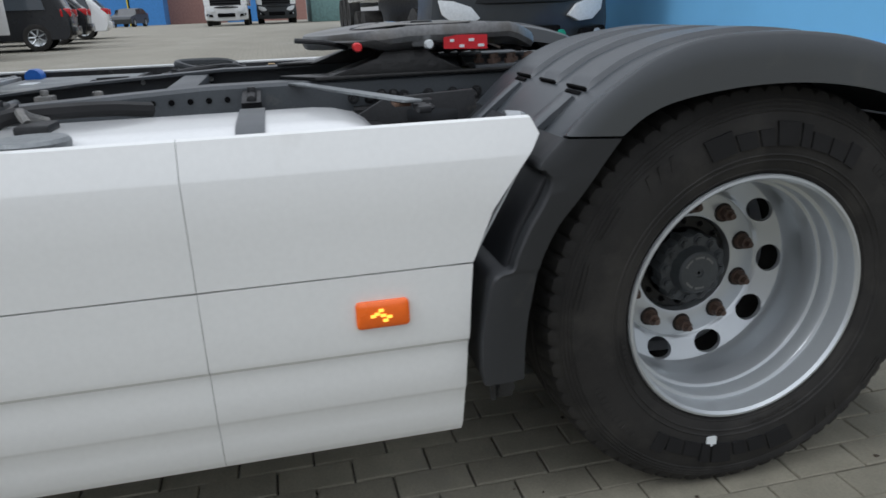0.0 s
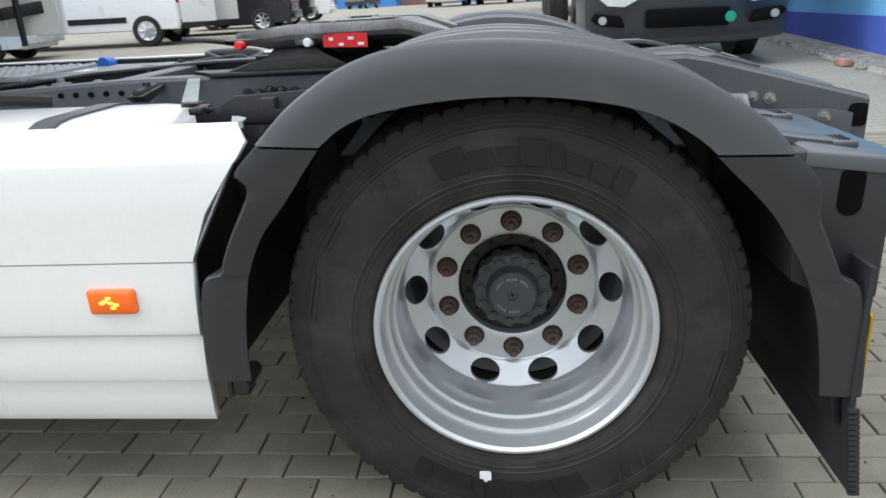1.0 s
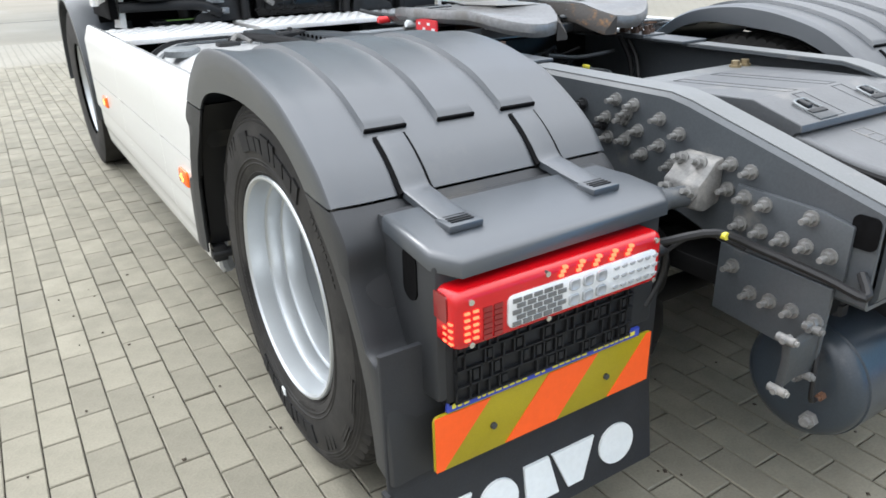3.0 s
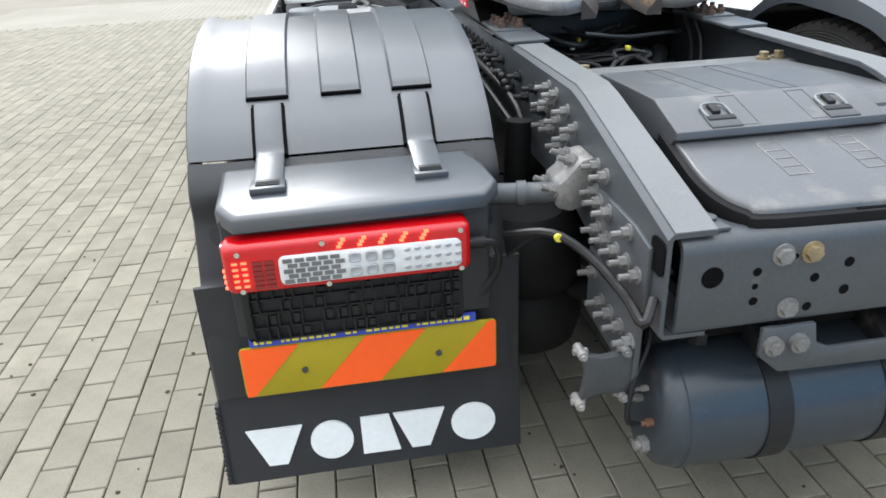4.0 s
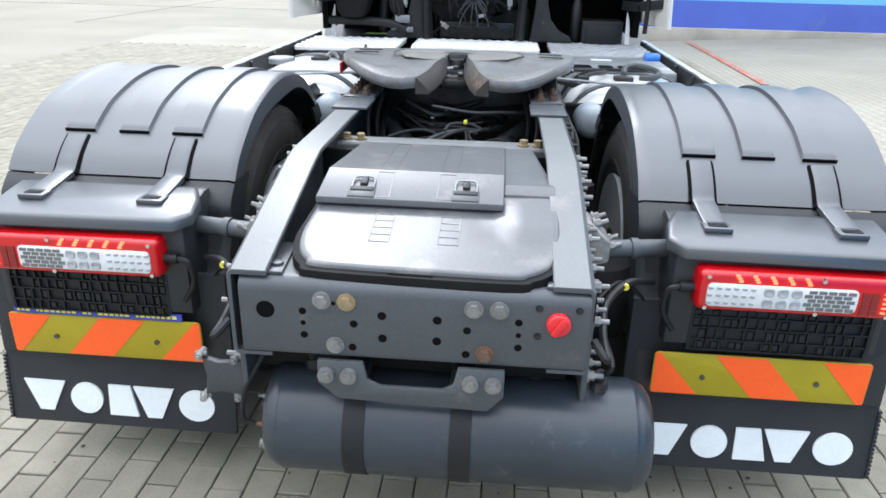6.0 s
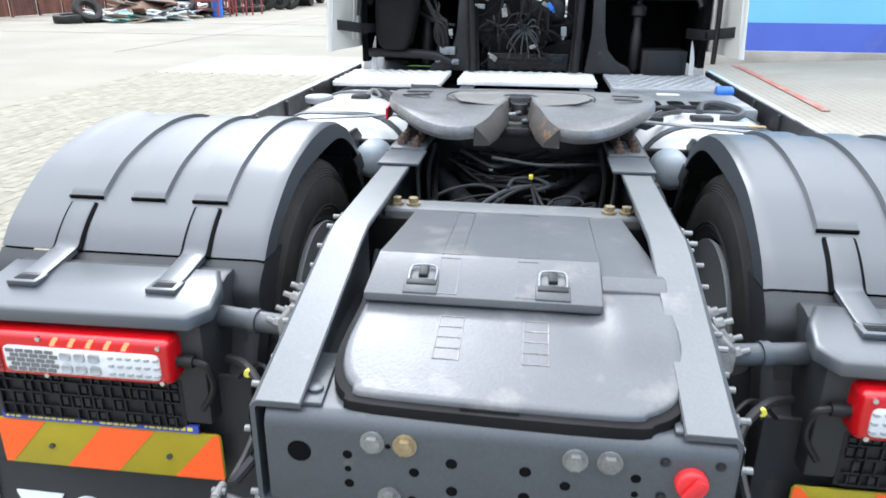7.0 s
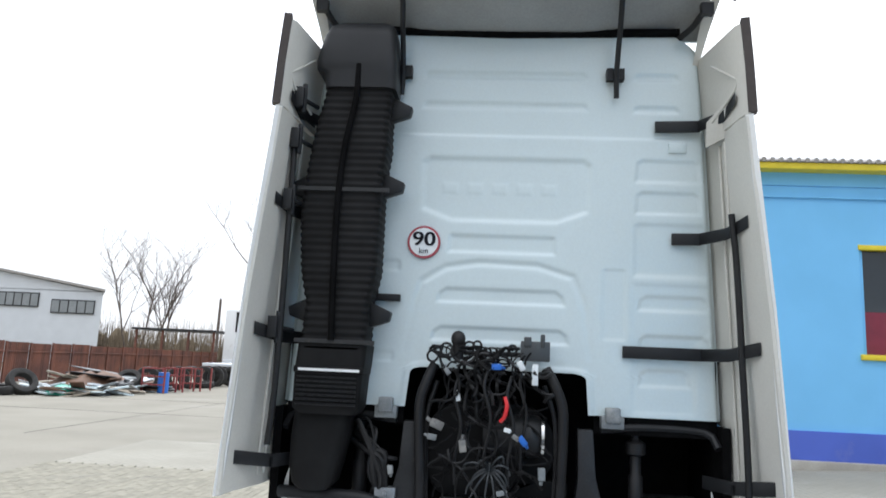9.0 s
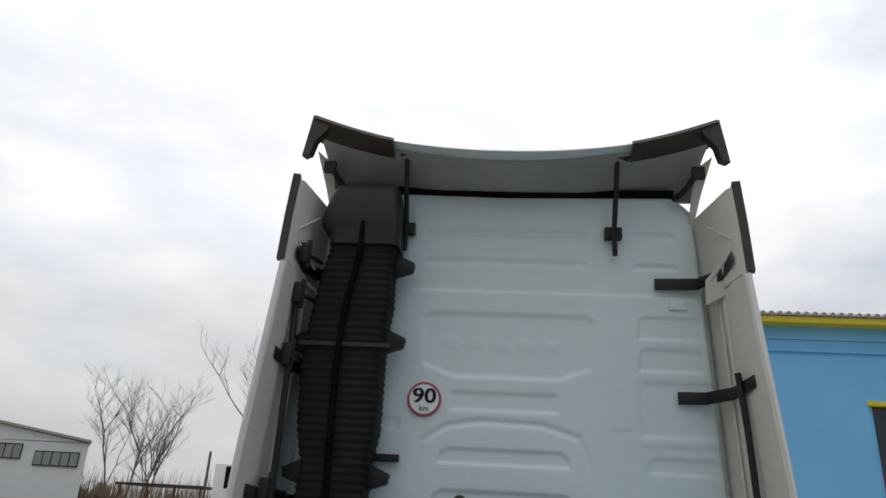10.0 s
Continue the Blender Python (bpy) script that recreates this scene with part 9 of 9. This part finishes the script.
                part("trailer_wheel", b, RUBBER, t)
    return t


dk = lorry(6.75, -2.25, -90, DARKTRUCK, "anthracite lorry parked beside the blue hall", True, 9.5)
b = B()
b.spin([(-0.135, 0.0005), (-0.135, 0.062), (-0.13, 0.065), (-0.12, 0.065)], (0.5, 0, 0.6), "y", 20)
part("round_sticker", b, material("green_sticker", (0.02, 0.36, 0.24), 0.4, bump=0), dk, "green round sticker")
lorry(43, 3.35, -90, WHITECAR, "white lorry parked facing the yard", False, 9.0)
lorry(46, 0.4, -90, WHITECAR, "white tipper lorry parked beside another lorry", True, 8.5)
tr = thing("tilt_trailer", "dark trailer with a ribbed grey body", "trailer", (24, -2.6, grade(24, 0)))
part("body", B().box(-5, 5, -1.2, 1.2, 1.2, 3.6), TILE, tr, bevel=0.03)
for k in range(24):
    part("rib", B().box(-4.95 + k * 0.42, -4.85 + k * 0.42, 1.2, 1.24, 1.2, 3.6), HALL, tr)
part("frame", B().box(-5, 5, -0.5, 0.5, 0.8, 1.2), DARK, tr)
for k in range(3):
    b = B()
    b.spin([(0.9, 0.0005), (0.9, 0.5), (1.22, 0.5), (1.22, 0.3), (1.1, 0.0005)], (0, 0, 0), "y", 20)
    o = part("wheel", b, RUBBER, tr)
    o.location = (-4.0 + k * 1.2, 0, 0.5)
# white truck rear by the fence and flat trailer
wt = thing("white_truck", "white truck with a dark rear window parked by the fence", "truck", (-15.3, 42, 0))
part("body", B().box(-1.2, 1.2, 0, 5, 0.9, 4.35), WHITECAR, wt, bevel=0.08)
part("rear_panel", B().box(-0.5, 1.05, -0.04, 0.02, 2.95, 4.2), INTERIOR, wt, "dark louvred panel", bevel=0.02)
part("lower_panel", B().box(-1.1, 1.1, -0.1, 0.0, 0.95, 1.25), HALL, wt, bevel=0.02)
part("fixtures", B().box(-0.3, 0.8, -0.14, -0.02, 1.3, 1.7), GREYALU, wt, bevel=0.03)
for s in (-1, 1):
    for yy in (0.9, 3.8):
        b = B()
        b.spin([(s * 0.8, 0.0005), (s * 0.8, 0.5), (s * 1.18, 0.5), (s * 1.18, 0.0005)], (0, yy, 0.5), "x", 20)
        part("wheel", b, RUBBER, wt)
ft = thing("flat_trailer", "low flat trailer loaded with boards by the fence", "trailer", (-14.2, 36.2, 0))
part("deck", B().box(-1.1, 1.1, 0, 5.6, 0.95, 1.1), HALL, ft, bevel=0.02)
for yy in (1.0, 4.4):
    b = B()
    b.spin([(-0.95, 0.0005), (-0.95, 0.45), (0.95, 0.45), (0.95, 0.0005)], (0, yy, 0.45), "x", 20)
    part("wheel", b, RUBBER, ft)

# containers and far sheds across the yard
CONT = material("blue_container", (0.06, 0.25, 0.62), 0.55, bump=0.1, spread=0.12)
PINK = material("old_red_brick", (0.36, 0.2, 0.17), 0.8, bump=0.2, spread=0.2)
for k in range(7):
    y = 12 + k * 3.1
    c = thing("blue_container", "light blue steel container across the yard", "container", (72, y, grade(72, y)), "containers")
    b = B()
    pts = []
    for q in range(21):
        pts += [(-1.45 + 2.9 * q / 20, 0.03 if q % 2 else 0.0)]
    b.loft([[(d, yy, z) for yy, d in pts] for z in (0, 5.2)], closed=False)
    part("front", b, CONT, c, solid=0.05)
    part("shell", B().box(0.1, 6, -1.45, 1.45, 0, 5.2), CONT, c)
    part("corner_post", B().box(-0.08, 0.08, -1.52, -1.42, 0, 5.2), YELLOWP if k % 2 else CONT, c)
far = thing("brick_shed", "low reddish brick shed across the yard", "building", (76, 6, 0.7))
part("wall", B().box(0, 6, -9, 6, 0, 4.5), PINK, far)
part("roof", B().box(-0.3, 6.3, -9.3, 6.3, 4.5, 4.7), TILE, far)
part("door", B().box(-0.05, 0.02, -4, -1, 0, 3.4), CONT, far)
gr = thing("green_container", "pale green steel container beside the lorries", "container", (48, -3.2, grade(48, 0)))
part("shell", B().box(0, 6, -1.3, 1.3, 0, 2.7), material("pale_green_steel", (0.2, 0.34, 0.33), 0.6, bump=0.1), gr, bevel=0.02)


# ---- yard ----
PAVER = material("concrete_paver", (0.248, 0.232, 0.182), 0.85, gloss=0.3, scale=9, fine=140, bump=0.35, spread=0.16, island=0.11, dirt=(0.212, 0.2, 0.166), dirt_scale=2.3, dirt_at=0.6)
JOINT = material("dark_joint_sand", (0.085, 0.08, 0.068), 0.95, scale=12, fine=120, bump=0.4, spread=0.4)
FARPAVE = material("far_paving", (0.3, 0.283, 0.236), 0.85, gloss=0.25, scale=0.7, fine=30, bump=0.2, spread=0.12, dirt=(0.33, 0.313, 0.27), dirt_scale=0.5, dirt_at=0.56)
# far from the truck the courses are too small to pick apart: joints in the material
fp = FARPAVE.node_tree
fb, fmx = fp.nodes.new("ShaderNodeTexBrick"), fp.nodes.new("ShaderNodeMix")
frot = fp.nodes.new("ShaderNodeMapping")
frot.inputs["Rotation"].default_value = (0, 0, radians(90))
fb.inputs["Scale"].default_value, fb.inputs["Brick Width"].default_value, fb.inputs["Row Height"].default_value = 1.0, 0.201, 0.1015
fb.inputs["Mortar Size"].default_value = 0.004
fmx.data_type = "RGBA"
fmx.inputs["B"].default_value = (0.15, 0.14, 0.12, 1)
fbase = fp.nodes["Principled BSDF"].inputs["Base Color"]
fp.links.new(fbase.links[0].from_socket, fmx.inputs["A"])
fp.links.new(fp.nodes["Texture Coordinate"].outputs["Object"], frot.inputs["Vector"])
fp.links.new(frot.outputs["Vector"], fb.inputs["Vector"])
fp.links.new(fb.outputs["Fac"], fmx.inputs["Factor"])
fp.links.new(fmx.outputs["Result"], fbase)
b = B()
gx = [-400, -150, -60, -25, -10, -6.5, -4, 0, 2.2, 3, 4, 5, 6, 7, 8.5, 10, 12, 14, 17, 20, 25, 30, 40, 60, 100, 200, 600]
gy = [-400, -100, -40, -20, -10, -4.5, 0, 9.5, 12.7, 20, 40, 70, 120, 300, 800]
PX0, PX1, PY0, PY1 = -6.5, 3.0, -4.5, 9.5
rows = [[b.bm.verts.new((x, y, grade(x, y) - (0.016 if PX0 <= x <= PX1 and PY0 <= y <= PY1 else 0.004))) for x in gx] for y in gy]
for r0, r1 in zip(rows, rows[1:]):
    for i in range(len(gx) - 1):
        b.face((r0[i], r0[i + 1], r1[i + 1], r1[i]))
ground = part("ground", b, FARPAVE, smooth=60)
ground.data.materials.append(JOINT)
SLAB = material("worn_concrete_slab", (0.25, 0.233, 0.192), 0.88, gloss=0.2, scale=0.5, fine=30, bump=0.2, spread=0.12, dirt=(0.27, 0.255, 0.222), dirt_scale=0.3, dirt_at=0.55)
ground.data.materials.append(SLAB)
for f in ground.data.polygons:
    c = f.center
    f.material_index = 1 if PX0 < c.x < PX1 and PY0 < c.y < PY1 else 2 if (c.y > 12.7 and c.x < 3) or c.x < -6.5 else 0
setting(ground, "light grey paved yard", "ground")
b = B()
for x0, x1, y0, y1 in ((-60, 1.1, 17.9, 17.93), (-60, -6, 22.9, 22.93), (-9.02, -9.0, 12.7, 40)):
    b.loft([[(x0, y0, z), (x1, y0, z), (x1, y1, z), (x0, y1, z)] for z in (-0.006, 0.0)])
setting(part("slab_joint", b, JOINT), "dark joints between concrete slabs", "joint")
# pavers in running bond: the nearest singly, the rest joined
W, L, G = 0.1015, 0.201, 0.0035


def paver(b, x, y, z, tilt=0.0):
    x0, x1, y0, y1 = x + G / 2, x + W - G / 2, y + 0.7 * G, y + L - 0.7 * G
    lo = [b.bm.verts.new(p) for p in ((x0, y0, z - 0.014), (x1, y0, z - 0.014), (x1, y1, z - 0.014), (x0, y1, z - 0.014))]
    e = 0.003
    hi = [b.bm.verts.new(p) for p in ((x0, y0, z - 0.003), (x1, y0, z - 0.003), (x1, y1, z - 0.003), (x0, y1, z - 0.003))]
    tp = [b.bm.verts.new(p) for p in ((x0 + e, y0 + e, z + tilt), (x1 - e, y0 + e, z - tilt), (x1 - e, y1 - e, z - tilt), (x0 + e, y1 - e, z + tilt))]
    for a, c in ((lo, hi), (hi, tp)):
        for i in range(4):
            b.face((a[i], a[(i + 1) % 4], c[(i + 1) % 4], c[i]))
    b.face(tp)


rnd = random.Random(77)
one = B()
paver(one, 0, 0, 0)
one_ob = part("paver", one, PAVER, ground)
mesh = one_ob.data
bpy.data.objects.remove(one_ob)
near, rest = 0, B()
cols = int((PX1 - PX0) / W) + 2
for i in range(cols):
    x = -1.543 - W * 49 + i * W
    off = 0.115 if (i - 49) % 2 == 0 else 0.016
    for j in range(int((PY0 - off) / L) - 1, int((PY1 - off) / L) + 1):
        y = off + j * L
        dz, z = rnd.uniform(-0.0018, 0.0018), grade(x, y)
        if -2.0 < x < -1.24 and -1.6 < y < 0.85 and near < 300 or (-0.62 < x < -0.3 and -1.35 < y < -0.75 and near < 300):
            shared("paver", mesh, ground, pose(x, y, z + dz, rnd.uniform(-0.3, 0.3), rnd.uniform(-0.5, 0.5), 0))
            near += 1
        else:
            paver(rest, x, y, z + dz, rnd.uniform(-0.0006, 0.0006))
me = bpy.data.meshes.new("pavers")
for f in rest.bm.faces:
    f.smooth = False
rest.bm.to_mesh(me)
rest.bm.free()
me.materials.append(PAVER)
pv = new("pavers", me)
pv.parent = ground
tagged(pv, kind="stuff")
# specks of dry leaf and grit lying on the paving
b = B()
for k in range(260):
    x, y = rnd.uniform(-3.6, 1.8), rnd.uniform(-2.6, 1.6)
    a, r = rnd.uniform(0, 6.28), rnd.uniform(0.003, 0.009)
    z = grade(x, y) + 0.0022
    b.loft([[(x + r * q * math.cos(a + w) * (1.0 if w % 2 < 1 else 0.6), y + r * q * math.sin(a + w), z + h) for w in (0, 1.3, 2.9, 4.4)] for q, h in ((1, 0), (0.7, 0.0025))])
tagged(part("dry_litter", b, material("dry_leaf_litter", (0.06, 0.045, 0.03), 0.9, bump=0.1, spread=0.4), smooth=20), "specks of dry leaf and grit on the paving", "litter", kind="stuff")
